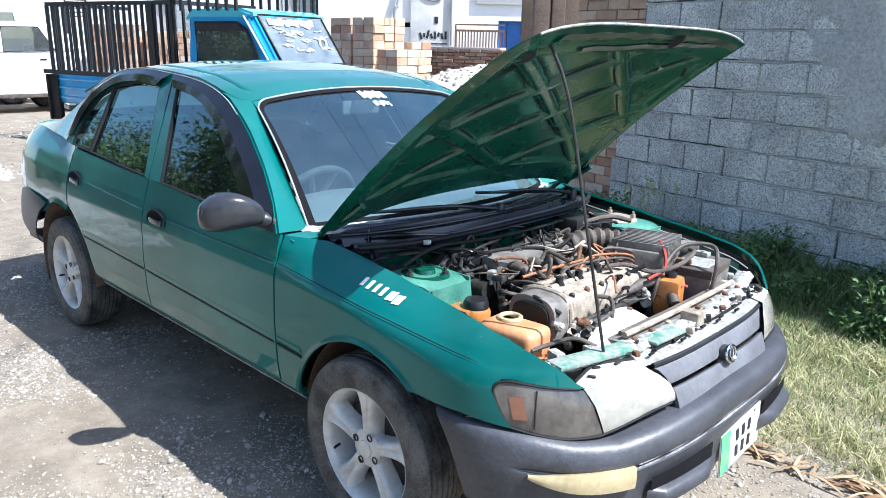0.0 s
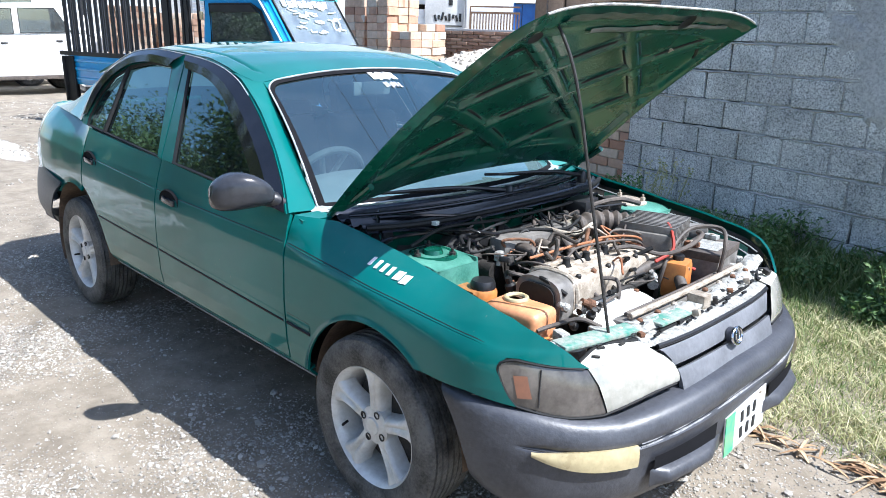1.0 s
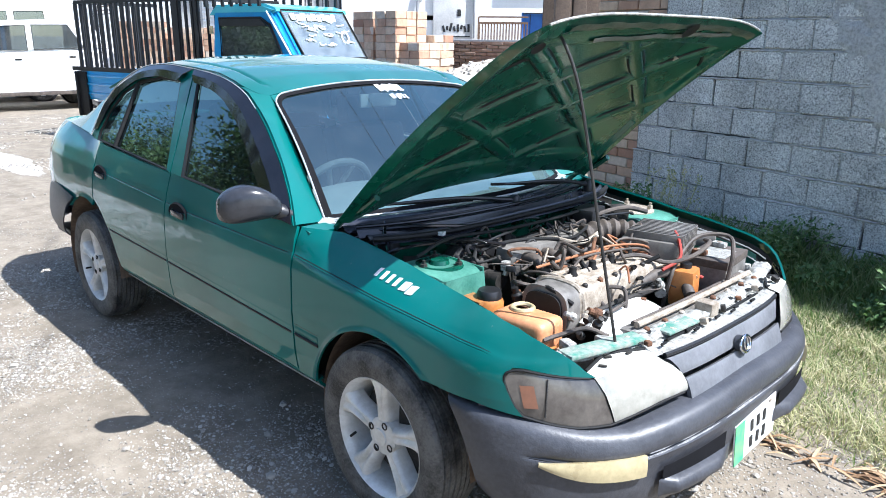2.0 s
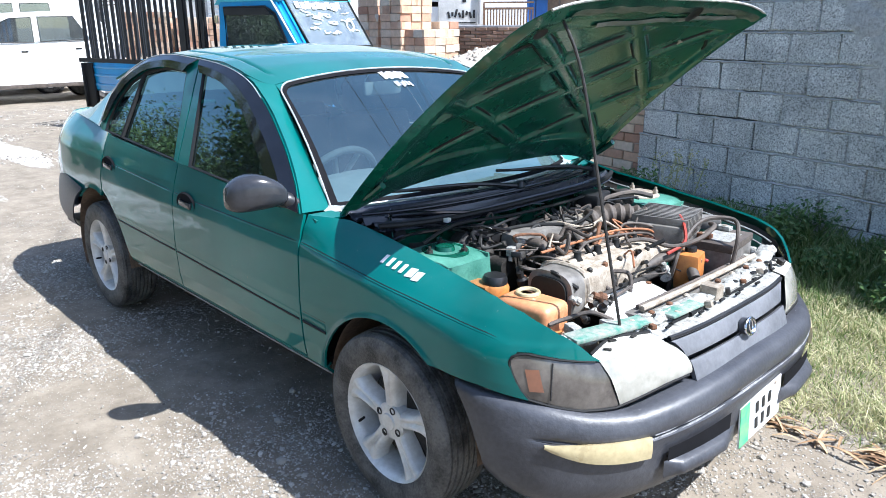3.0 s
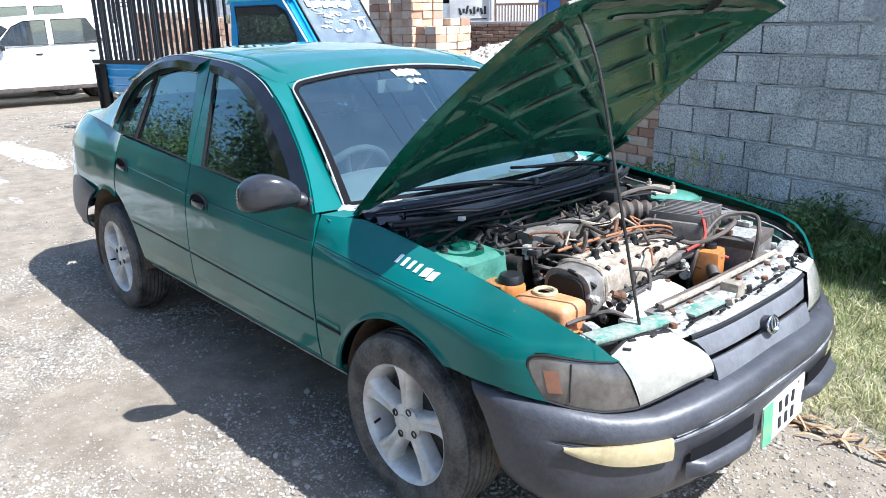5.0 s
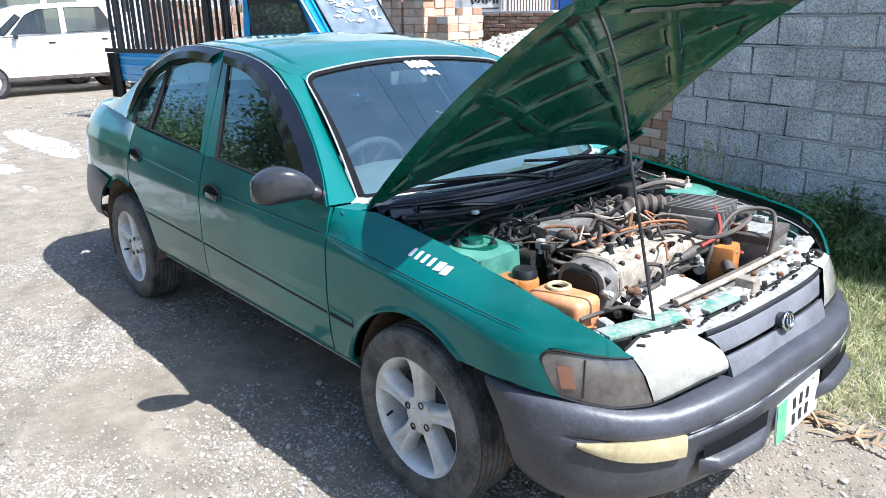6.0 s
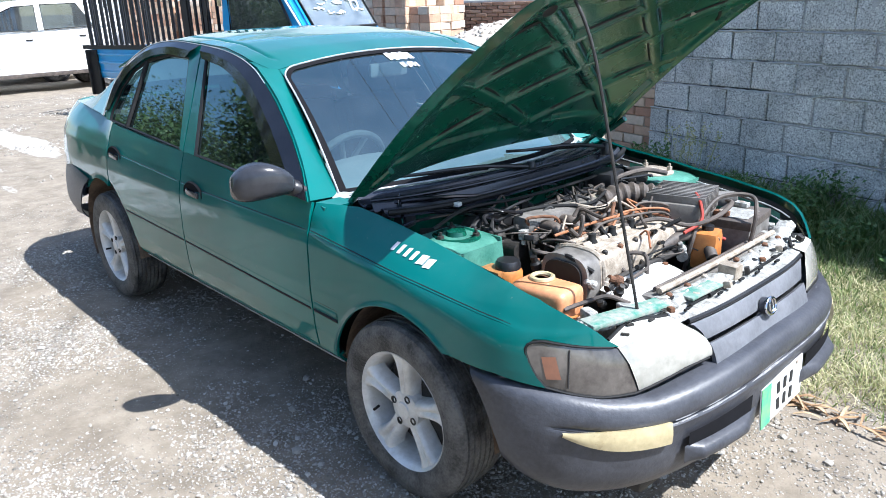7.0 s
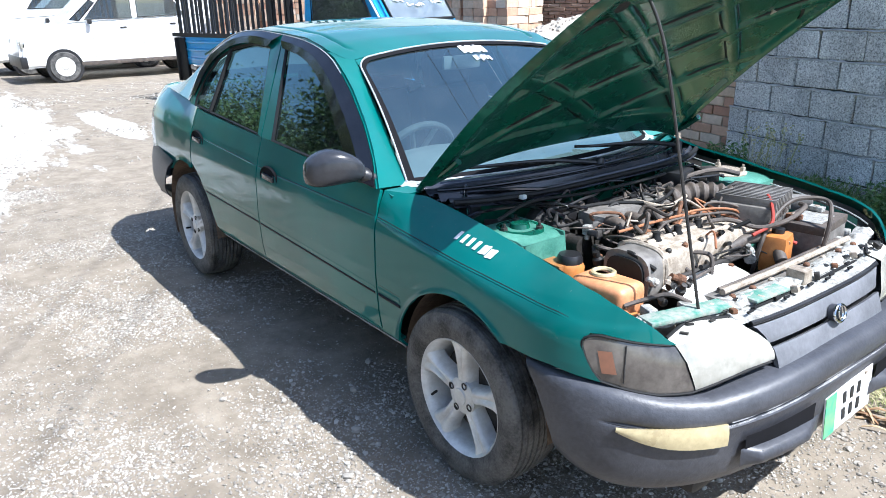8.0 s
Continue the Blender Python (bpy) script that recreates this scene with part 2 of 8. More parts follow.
RUBBER = surface("tyre_rubber", (0.125, 0.12, 0.112), (0.018, 0.018, 0.018), 0.66, 0.0, 13, 120, 0.5, spread=0.42)
GLOSS_BLACK = surface("glossy_black_plastic", (0.012, 0.012, 0.016), (0.006, 0.006, 0.008), 0.10, 0.0, 6, 60, 0.02, rough_var=0.05)
# black plastic whose bluish sky glare is put into the base colour
SCUTTLE_BLACK = surface("sky_lit_black_plastic", (0.038, 0.042, 0.055), (0.012, 0.013, 0.018), 0.22, 0.0, 6, 60, 0.04)
SHIELD = surface("pale_heat_shield_metal", (0.74, 0.74, 0.71), (0.55, 0.54, 0.50), 0.5, 0.05, 10, 60, 0.1)
GLOSS_BLACK.node_tree.nodes["Principled BSDF"].inputs["Specular IOR Level"].default_value = 0.5
BLACK_RUBBER = surface("black_rubber", (0.02, 0.02, 0.02), (0.010, 0.010, 0.010), 0.55)
BLACK_RUBBER.node_tree.nodes["Principled BSDF"].inputs["Specular IOR Level"].default_value = 0.2
FRIT = surface("black_glass_border", (0.012, 0.012, 0.014), (0.008, 0.008, 0.009), 0.85, 0.0, 6, 60)
FRIT.node_tree.nodes["Principled BSDF"].inputs["Specular IOR Level"].default_value = 0.08
ALLOY = surface("silver_alloy", (0.67, 0.665, 0.645), (0.45, 0.435, 0.40), 0.32, 0.15, 8, 60, 0.04)
CHROME = surface("chrome", (0.75, 0.75, 0.75), (0.6, 0.6, 0.6), 0.12, 1.0, rough_var=0.04)
TRIM_CHROME = surface("dull_trim", (0.66, 0.67, 0.66), (0.34, 0.35, 0.35), 0.34, 0.4, 14, 70)
STEEL_DIRTY = surface("dirty_aluminium", (0.48, 0.42, 0.34), (0.22, 0.175, 0.13), 0.48, 0.2, 34, 140, 0.25)
WHITE_METAL = surface("pale_worn_metal", (0.56, 0.56, 0.52), (0.10, 0.09, 0.075), 0.46, 0.15, 45, 160, 0.6, spread=0.75)
DARK_ENGINE = surface("oily_black_metal", (0.045, 0.040, 0.035), (0.012, 0.011, 0.010), 0.6, 0.2, 14, 80, 0.3)
RUST = surface("rusty_metal", (0.22, 0.10, 0.05), (0.07, 0.035, 0.02), 0.8, 0.2, 20, 90, 0.4)
ORANGE_PLASTIC = surface("aged_orange_plastic", (0.55, 0.22, 0.06), (0.36, 0.12, 0.03), 0.42, 0.0, 10, 60, 0.05)
# lighter orange plastic: sunlight through the bottle is put into its colour
PEACH_PLASTIC = surface("sunlit_peach_plastic", (0.66, 0.31, 0.15), (0.44, 0.18, 0.08), 0.4, 0.0, 10, 60, 0.05)
BROWN_PLASTIC = surface("stained_brown_plastic", (0.34, 0.155, 0.05), (0.17, 0.07, 0.025), 0.38, 0.0, 14, 60, 0.05)
PALE_MINT = surface("flaking_mint_paint", (0.055, 0.22, 0.165), (0.30, 0.31, 0.27), 0.5, 0.0, 22, 90, 0.3, spread=0.35)
ORANGE_CABLE = surface("orange_cable", (0.36, 0.15, 0.065), (0.20, 0.075, 0.035), 0.5)
RED_CABLE = surface("red_cable", (0.42, 0.05, 0.03), (0.25, 0.03, 0.02), 0.5)
GREY_RUBBER = surface("dusty_hose", (0.115, 0.092, 0.075), (0.035, 0.029, 0.025), 0.65, 0.0, 14, 70, 0.15)
AIRBOX = surface("dusty_black_airbox", (0.23, 0.215, 0.195), (0.09, 0.083, 0.075), 0.42, 0.0, 10, 60, 0.1)
SEAT = surface("grey_seat_fabric", (0.060, 0.062, 0.064), (0.035, 0.036, 0.038), 0.9, 0, 10, 120, 0.2)
DASH = surface("grey_dashboard", (0.30, 0.32, 0.31), (0.20, 0.215, 0.21), 0.6, 0, 6, 80, 0.1)
WINDSHIELD_GLASS = glass("windshield_glass", (0.27, 0.39, 0.42), (0.58, 0.95, 1.0), ior=2.65, film=0.035)
TINTED_GLASS = glass("tinted_glass", (0.10, 0.13, 0.135), (0.66, 0.95, 1.0), ior=2.0, film=0.02)
TINTED_GLASS_FAR = glass("dark_far_glass", (0.45, 0.50, 0.55), (0.75, 0.95, 1.0), ior=2.6, film=0.10)
# the strong film paints the sky's reflection on this pane as a pale veil
WINDSHIELD_FAR = glass("far_windshield_glass", (0.6, 0.64, 0.65), (0.8, 0.97, 1.0), ior=2.9, film=0.30)
WHITE_STICKER = surface("white_sticker", (0.8, 0.8, 0.8), (0.72, 0.72, 0.72), 0.5)
LAMP_LENS = surface("hazed_headlamp_lens", (0.43, 0.415, 0.365), (0.20, 0.195, 0.165), 0.20, 0.0, 7, 30, 0.10, coat=0.8, spread=0.6)
LAMP_TOP = surface("cream_lamp_housing", (0.62, 0.605, 0.55), (0.34, 0.325, 0.27), 0.4, 0.0, 18, 90, 0.15, spread=0.5)
CORNER_LENS = surface("smoky_corner_lens", (0.135, 0.12, 0.105), (0.055, 0.047, 0.042), 0.14, 0.0, 9, 50, 0.04, coat=0.8)
AMBER = surface("amber_reflector", (0.22, 0.095, 0.055), (0.13, 0.06, 0.04), 0.3, coat=0.5)
FOG_LENS = surface("yellowed_lens", (0.56, 0.47, 0.27), (0.36, 0.29, 0.16), 0.3, 0, 8, 50, 0.05, coat=0.6)
PLATE_WHITE = surface("plate_white", (0.78, 0.79, 0.77), (0.62, 0.63, 0.60), 0.5, 0, 12, 60)
PLATE_GREEN = surface("plate_green", (0.07, 0.42, 0.22), (0.22, 0.45, 0.20), 0.5, 0, 25, 60)
INK = surface("black_ink", (0.02, 0.02, 0.02), (0.015, 0.015, 0.015), 0.6)
GROUND = ground_material()
STONE = varied("loose_stone", [(0.0, (0.21, 0.185, 0.155)), (0.5, (0.345, 0.315, 0.27)), (1.0, (0.57, 0.535, 0.475))], per="island")
BLOCK = varied("concrete_block", [(0.0, (0.56, 0.55, 0.52)), (0.5, (0.60, 0.59, 0.555)), (1.0, (0.65, 0.64, 0.605))], 0.95, 1.0, 60.0, grain=0.5, speck=0.6)
MORTAR = surface("grey_mortar", (0.17, 0.17, 0.164), (0.09, 0.09, 0.088), 0.95, 0, 5, 60, 0.6)
BRICK = varied("clay_brick", [(0.0, (0.38, 0.20, 0.13)), (0.35, (0.52, 0.33, 0.22)), (0.75, (0.60, 0.44, 0.31)), (1.0, (0.58, 0.49, 0.39))], 0.95, 0.6, 14.0, grain=0.35)
GRASS = varied("grass_blade", [(0.0, (0.085, 0.155, 0.04)), (0.6, (0.19, 0.26, 0.085)), (1.0, (0.36, 0.39, 0.19))], 0.7, 0, 5.0, per="island", grain=0.1, thin=0.4)
DRY_GRASS = varied("dry_grass_blade", [(0.0, (0.27, 0.31, 0.12)), (0.5, (0.46, 0.44, 0.23)), (1.0, (0.68, 0.61, 0.40))], 0.8, 0, 5.0, per="island", grain=0.1, thin=0.3)
LEAF = varied("leaf", [(0.0, (0.045, 0.085, 0.018)), (0.6, (0.09, 0.135, 0.03)), (1.0, (0.16, 0.19, 0.05))], 0.55, 0, 5.0, per="island", grain=0.1)
WEED_LEAF = varied("weed_leaf", [(0.0, (0.05, 0.115, 0.03)), (0.6, (0.105, 0.20, 0.055)), (1.0, (0.24, 0.33, 0.14))], 0.5, 0, 5.0, per="island", grain=0.1, thin=0.4)
BARK = surface("bark", (0.17, 0.12, 0.08), (0.08, 0.055, 0.04), 0.95, 0, 8, 60, 0.8)
WHITE_WALL = surface("whitewashed_plaster", (0.85, 0.85, 0.83), (0.74, 0.73, 0.71), 0.9, 0, 1.2, 30, 0.15)
GREY_WALL = surface("grey_cement_plaster", (0.42, 0.42, 0.42), (0.32, 0.32, 0.32), 0.95, 0, 1.5, 30, 0.2)
PALE_CEMENT = surface("pale_cement_panel", (0.66, 0.65, 0.62), (0.46, 0.45, 0.43), 0.95, 0, 2.5, 30, 0.2)
WHITE_PAINT = surface("white_vehicle_paint", (0.80, 0.80, 0.79), (0.72, 0.72, 0.70), 0.3, 0, 3, 40, 0.0, coat=0.7)
BLUE_PAINT = surface("blue_vehicle_paint", (0.015, 0.30, 0.62), (0.010, 0.22, 0.48), 0.35, 0, 3, 40, 0.03, coat=0.7)
CYAN_PAINT = surface("turquoise_roof_paint", (0.10, 0.50, 0.58), (0.07, 0.42, 0.50), 0.35, 0, 3, 40, 0.02, coat=0.7)
BLACK_IRON = surface("black_iron", (0.018, 0.017, 0.018), (0.009, 0.009, 0.009), 0.55, 0.1, 10, 60, 0.1)
BLUE_DOOR = surface("blue_door_paint", (0.03, 0.15, 0.46), (0.02, 0.10, 0.34), 0.5, 0, 4, 40)
MUD = surface("dried_mud_liner", (0.20, 0.135, 0.09), (0.06, 0.042, 0.03), 0.9, 0.0, 9, 60, 0.6)
# darker copy of the brick: the low wall's shade is put into its colour
SHADED_BRICK = varied("shaded_brown_brick", [(0.0, (0.20, 0.115, 0.08)), (0.5, (0.29, 0.18, 0.125)), (1.0, (0.38, 0.27, 0.20))], 0.95, 0.6, 14.0, grain=0.4)
GREY_DUST = surface("dusty_grey_beam", (0.20, 0.20, 0.18), (0.05, 0.075, 0.055), 0.6, 0.0, 10, 70, 0.2)
DIRTY_GREEN = surface("dirty_green_metal", (0.13, 0.14, 0.11), (0.02, 0.055, 0.035), 0.5, 0.1, 12, 70, 0.2)
BED = surface("smeared_mortar", (0.52, 0.505, 0.48), (0.26, 0.25, 0.24), 0.95, 0, 9, 60, 0.8)
CEMENT = varied("thrown_cement", [(0.0, (0.50, 0.49, 0.47)), (1.0, (0.50, 0.49, 0.47))], 0.95, 0.8, 40.0, grain=0.35, speck=0.25)
RUSTY_BAR = surface("rusty_iron", (0.20, 0.12, 0.075), (0.10, 0.06, 0.04), 0.8, 0.2, 8, 40, 0.2)
WOOD_OLD = surface("weathered_wood", (0.16, 0.115, 0.085), (0.07, 0.05, 0.038), 0.9, 0, 3, 40, 0.5)
EARTH = surface("pale_earth", (0.50, 0.43, 0.35), (0.36, 0.31, 0.25), 0.95, 0, 4, 40, 0.6)


# ---------------------------------------------------------------- mesh helpers
def part(name, bm, mat, parent=None, label="", sharp=35, kind="", out=None):
    """Links a bmesh as one mesh object; out: the way in which a single sheet must face."""
    me = bpy.data.meshes.new(name)
    bmesh.ops.recalc_face_normals(bm, faces=bm.faces)
    if out is not None and sum((f.normal * f.calc_area() for f in bm.faces), Vector()).dot(Vector(out)) < 0:
        bmesh.ops.reverse_faces(bm, faces=bm.faces)
    for f in bm.faces:
        f.smooth = True
    bm.to_mesh(me)
    bm.free()
    me.set_sharp_from_angle(angle=radians(sharp))
    me.materials.append(mat)
    ob = new(name, me)
    if parent:
        ob.parent = parent
    return tagged(ob, label, kind=kind)


def piece(name, me, parent, m):
    ob = new(name, me)
    ob.parent = parent
    ob.matrix_basis = m
    return ob


def thing(name, label, category, group="", at=None, kind=""):
    e = new(name)
    e.empty_display_size = 0.2
    if at is not None:
        e.matrix_basis = at
    return tagged(e, label, category, group, kind)


def grid(fn, nu, nv, bm=None):
    bm = bm or bmesh.new()
    vs = [[bm.verts.new(fn(i / nu, j / nv)) for j in range(nv + 1)] for i in range(nu + 1)]
    for i in range(nu):
        for j in range(nv):
            bm.faces.new((vs[i][j], vs[i + 1][j], vs[i + 1][j + 1], vs[i][j + 1]))
    return bm


def thick(ob, t, offset=-1.0):
    """Gives a sheet its thickness, with crisp rims; offset -1 grows it inwards, 0 to both sides."""
    bm = bmesh.new()
    bm.from_mesh(ob.data)
    bm.normal_update()
    rim = [e for e in bm.edges if e.is_boundary]
    faces = bm.faces[:]
    inner = {}
    for v in bm.verts[:]:
        n = v.normal.copy()
        inner[v] = bm.verts.new(v.co - n * t * (1 - offset) / 2)
        v.co += n * t * (1 + offset) / 2
    for f in faces:
        bm.faces.new([inner[v] for v in reversed(f.verts)])
    for e in rim:
        l = e.link_loops[0]
        a, b = l.vert, l.link_loop_next.vert
        bm.faces.new((b, a, inner[a], inner[b]))
    for f in bm.faces:
        f.smooth = True
    bm.to_mesh(ob.data)
    bm.free()
    ob.data.set_sharp_from_angle(angle=radians(40))
    return ob


def box(size, at=(0, 0, 0), bevel=0.0, m=None, bm=None, seg=2):
    b = bmesh.new()
    bmesh.ops.create_cube(b, size=1.0)
    bmesh.ops.scale(b, vec=size, verts=b.verts)
    if bevel:
        bmesh.ops.bevel(b, geom=b.edges[:], offset=bevel, segments=seg, affect="EDGES", profile=0.6)
    bmesh.ops.transform(b, matrix=(Matrix.Translation(at) @ (m or Matrix())), verts=b.verts)
    return merge(bm, b)


def merge(bm, b):
    if bm is None:
        return b
    me = bpy.data.meshes.new("tmp")
    b.to_mesh(me)
    b.free()
    bm.from_mesh(me)
    bpy.data.meshes.remove(me)
    return bm


def lathe(profile, m=None, n=48, bm=None):
    """Turns (radius, height) pairs round z; m places it."""
    b = bmesh.new()
    rows = []
    for r, h in profile:
        rows.append([b.verts.new((r * math.cos(2 * math.pi * k / n), r * math.sin(2 * math.pi * k / n), h)) for k in range(n)]
                    if r > 1e-5 else [b.verts.new((0, 0, h))])
    for a, c in zip(rows, rows[1:]):
        for k in range(n):
            q = [a[k % len(a)], a[(k + 1) % len(a)], c[(k + 1) % len(c)], c[k % len(c)]]
            q = list(dict.fromkeys(q))
            if len(q) > 2:
                b.faces.new(q)
    if m:
        bmesh.ops.transform(b, matrix=m, verts=b.verts)
    return merge(bm, b)


def smooth_path(pts, n=6):
    """Catmull-Rom through the points."""
    p = [Vector(q) for q in pts]
    p = [p[0] * 2 - p[1]] + p + [p[-1] * 2 - p[-2]]
    out = []
    for i in range(1, len(p) - 2):
        for k in range(n):
            t = k / n
            a, b, c, d = p[i - 1], p[i], p[i + 1], p[i + 2]
            out.append(0.5 * ((2 * b) + (c - a) * t + (2 * a - 5 * b + 4 * c - d) * t * t + (3 * b - a - 3 * c + d) * t ** 3))
    return out + [p[-2]]


def tube(pts, r, n=8, bm=None, curve=0, closed=False):
    """A round bar or hose along the points; r may be one radius or a function of the way 0..1."""
    b = bm or bmesh.new()
    p = smooth_path(pts, curve) if curve else [Vector(q) for q in pts]
    up = Vector((0.13, 0.21, 0.97))
    rings = []
    for i, q in enumerate(p):
        d = (p[min(i + 1, len(p) - 1)] - p[max(i - 1, 0)])
        if closed:
            d = p[(i + 1) % len(p)] - p[i - 1]
        d.normalize()
        s = d.cross(up)
        if s.length < 1e-3:
            s = d.cross(Vector((1, 0, 0)))
        s.normalize()
        up = s.cross(d)
        rr = r(i / max(1, len(p) - 1)) if callable(r) else r
        rings.append([b.verts.new(q + rr * (math.cos(2 * math.pi * k / n) * s + math.sin(2 * math.pi * k / n) * up)) for k in range(n)])
    pairs = list(zip(rings, rings[1:])) + ([(rings[-1], rings[0])] if closed else [])
    for a, c in pairs:
        for k in range(n):
            b.faces.new((a[k], a[(k + 1) % n], c[(k + 1) % n], c[k]))
    if not closed:
        b.faces.new(rings[0][::-1])
        b.faces.new(rings[-1])
    return b


def strip(outer, inner, bm=None):
    """Band of quads between two lines of as many points."""
    b = bm or bmesh.new()
    a = [b.verts.new(q) for q in outer]
    c = [b.verts.new(q) for q in inner]
    for i in range(len(a) - 1):
        b.faces.new((a[i], a[i + 1], c[i + 1], c[i]))
    return b


def plate(outline, bm=None):
    b = bm or bmesh.new()
    b.faces.new([b.verts.new(q) for q in outline])
    return b


def prism(outline, depth, bm=None):
    """Flat outline (list of vectors) pulled along the vector depth."""
    b = bmesh.new()
    f = b.faces.new([b.verts.new(q) for q in outline])
    r = bmesh.ops.extrude_face_region(b, geom=[f])
    bmesh.ops.translate(b, vec=depth, verts=[v for v in r["geom"] if isinstance(v, bmesh.types.BMVert)])
    return merge(bm, b)


def resample(pts, n):
    p = [Vector(q) for q in pts]
    L = [0.0]
    for a, b in zip(p, p[1:]):
        L.append(L[-1] + (b - a).length)
    out = []
    for k in range(n):
        t = L[-1] * k / (n - 1)
        i = next((j for j in range(len(L) - 1) if L[j + 1] >= t - 1e-9), len(L) - 2)
        f = (t - L[i]) / max(1e-9, L[i + 1] - L[i])
        out.append(p[i].lerp(p[i + 1], f))
    return out


def lettering(text, size, m, mat, parent, name="lettering", depth=0.0008):
    cu = bpy.data.curves.new(name, "FONT")
    cu.body, cu.size, cu.extrude, cu.align_x, cu.align_y = text, size, depth, "CENTER", "CENTER"
    tmp = bpy.data.objects.new(name, cu)
    me = bpy.data.meshes.new_from_object(tmp)
    bpy.data.objects.remove(tmp)
    me.materials.clear()
    me.materials.append(mat)
    ob = new(name, me)
    ob.parent = parent
    ob.matrix_basis = m
    return ob


def lerp(a, b, t):
    return a + (b - a) * t


def table(x, *pairs):
    xs, ys = zip(*pairs)
    return float(np.interp(x, xs, ys))


# ---------------------------------------------------------------- the green sedan
# x runs to the front of the car, its front axle stands over x = 0
R, L_ = -1, 1
car = thing("sedan_car", "green four-door sedan with its bonnet propped open, parked on gravel", "car")


def width(z):
    return table(z, (0.20, 0.770), (0.30, 0.800), (0.45, 0.822), (0.60, 0.828), (0.75, 0.823), (0.85, 0.806), (0.93, 0.780), (1.02, 0.745))


def reach(z):
    """How far the rounded nose stands out, leaning back with height."""
    return 0.455 - (z - 0.575) * 0.35


def taper(x, z):
    if x > 0.30:
        return max(0.05, 1 - ((x - 0.30) / reach(z)) ** 2) ** (1 / 3)
    if x < -2.55:
        return max(0.0, 1 - ((-2.55 - x) / 0.97) ** 4) ** (1 / 3)
    return 1.0


def crease(x):
    return table(x, (-3.2, 0.885), (-2.2, 0.845), (-1.245, 0.806), (-0.43, 0.801), (-0.2, 0.778), (0.0, 0.760), (0.2, 0.7435), (0.3, 0.735), (0.4, 0.722), (0.46, 0.708))


def half(x, z):
    """Half width of the flank, with a soft crease along the doors."""
    w = width(z) * taper(x, z)
    c = (z - crease(x)) / 0.0035
    return w - 0.004 / (1 + math.exp(-max(-30, min(30, c))))


def arch(x, xc, zc, r, low):
    d = r * r - (x - xc) ** 2
    return max(low, zc + math.sqrt(d)) if d > 0 else low


def lip(x, z, xc, zc, r):
    """The rolled edge round a wheel arch."""
    d = math.hypot(x - xc, z - zc) - r
    return 0.0065 * math.exp(-(d / 0.012) ** 2)


def flank(s, x0, x1, zb, zt, nu, nv, curl=None, wheel=None):
    def fn(u, v):
        zr = lerp(zb(0.5 * (x0(0.5) + x1(0.5))), zt(0.5 * (x0(0.5) + x1(0.5))), v)
        x = lerp(x0(zr), x1(zr), u)
        z = lerp(zb(x), zt(x), v)
        y = half(x, z)
        if wheel:
            y += lip(x, z, *wheel)
        if curl:
            k = max(0.0, 1 - (zt(x) - z) / 0.13)
            y -= curl(x) * k * k
        return x, s * y, z
    return grid(fn, nu, nv)


def belt(x):
    return table(x, (-2.4, 0.985), (-2.2, 0.968), (-1.72, 0.946), (-1.32, 0.932), (-1.03, 0.916), (-0.45, 0.893))


def cabin(x, z):
    """Half width of the leaning window plane."""
    return 0.782 - (z - 0.92) * 0.47


def both(pts, s):
    return [Vector((x, s * cabin(x, z), z)) for x, z in pts]


FRONT_ARCH = (0.015, 0.30, 0.352)
REAR_ARCH = (-2.44, 0.315, 0.365)


def fender_bottom(x):
    if x > 0.335:
        return table(x, (0.335, 0.585), (0.40, 0.584), (0.53, 0.562))
    a = arch(x, *FRONT_ARCH, 0.375)
    return max(a, 0.585) if x > 0.2 else a


def fender_top(x):
    return table(x, (-0.45, 0.890), (-0.30, 0.884), (-0.198, 0.869), (-0.114, 0.860), (0.017, 0.844), (0.115, 0.827), (0.252, 0.808), (0.358, 0.790), (0.457, 0.772), (0.525, 0.750), (0.569, 0.726), (0.60, 0.699), (0.616, 0.679), (0.634, 0.661))


def fender_curl(x):
    return table(x, (-0.45, 0.008), (-0.40, 0.035), (-0.30, 0.085), (-0.198, 0.102), (0.1, 0.110), (0.358, 0.106), (0.457, 0.068), (0.525, 0.030), (0.569, 0.010), (0.634, 0.002))


def over_lamp(x):
    z0 = lerp(fender_bottom(0.485), fender_top(0.485), 49 / 80)
    return table(x, (0.485, z0), (0.511, z0 + 0.001), (0.569, 0.676), (0.634, 0.660))


def behind_lamp(z):
    return table(z, (0.562, 0.526), (0.589, 0.505), (0.625, 0.486), (0.661, 0.473), (0.672, 0.476), (0.682, 0.485))


def fender(s):
    """Wing in three stretches: round the arch, behind the corner lamp, and the tongue above it."""
    def at(x, z):
        y = half(x, z) + lip(x, z, *FRONT_ARCH)
        k = max(0.0, 1 - (fender_top(x) - z) / 0.13)
        return x, s * (y - fender_curl(x) * k * k), z
    def back(u, v):
        x = lerp(-0.442, 0.335, u)
        return at(x, lerp(fender_bottom(x), fender_top(x), v))
    def middle(u, v):
        zr = lerp(0.562, fender_top(0.485), v)
        x = lerp(0.335, behind_lamp(zr), u)
        return at(x, lerp(fender_bottom(x), fender_top(x), v))
    def tongue(u, v):
        x = lerp(0.485, 0.634, u)
        return at(x, lerp(over_lamp(x), max(fender_top(x), over_lamp(x) + 0.001), v))
    bm = grid(tongue, 24, 31, grid(middle, 24, 80, grid(back, 90, 80)))
    bmesh.ops.remove_doubles(bm, verts=bm.verts, dist=0.0004)
    return bm


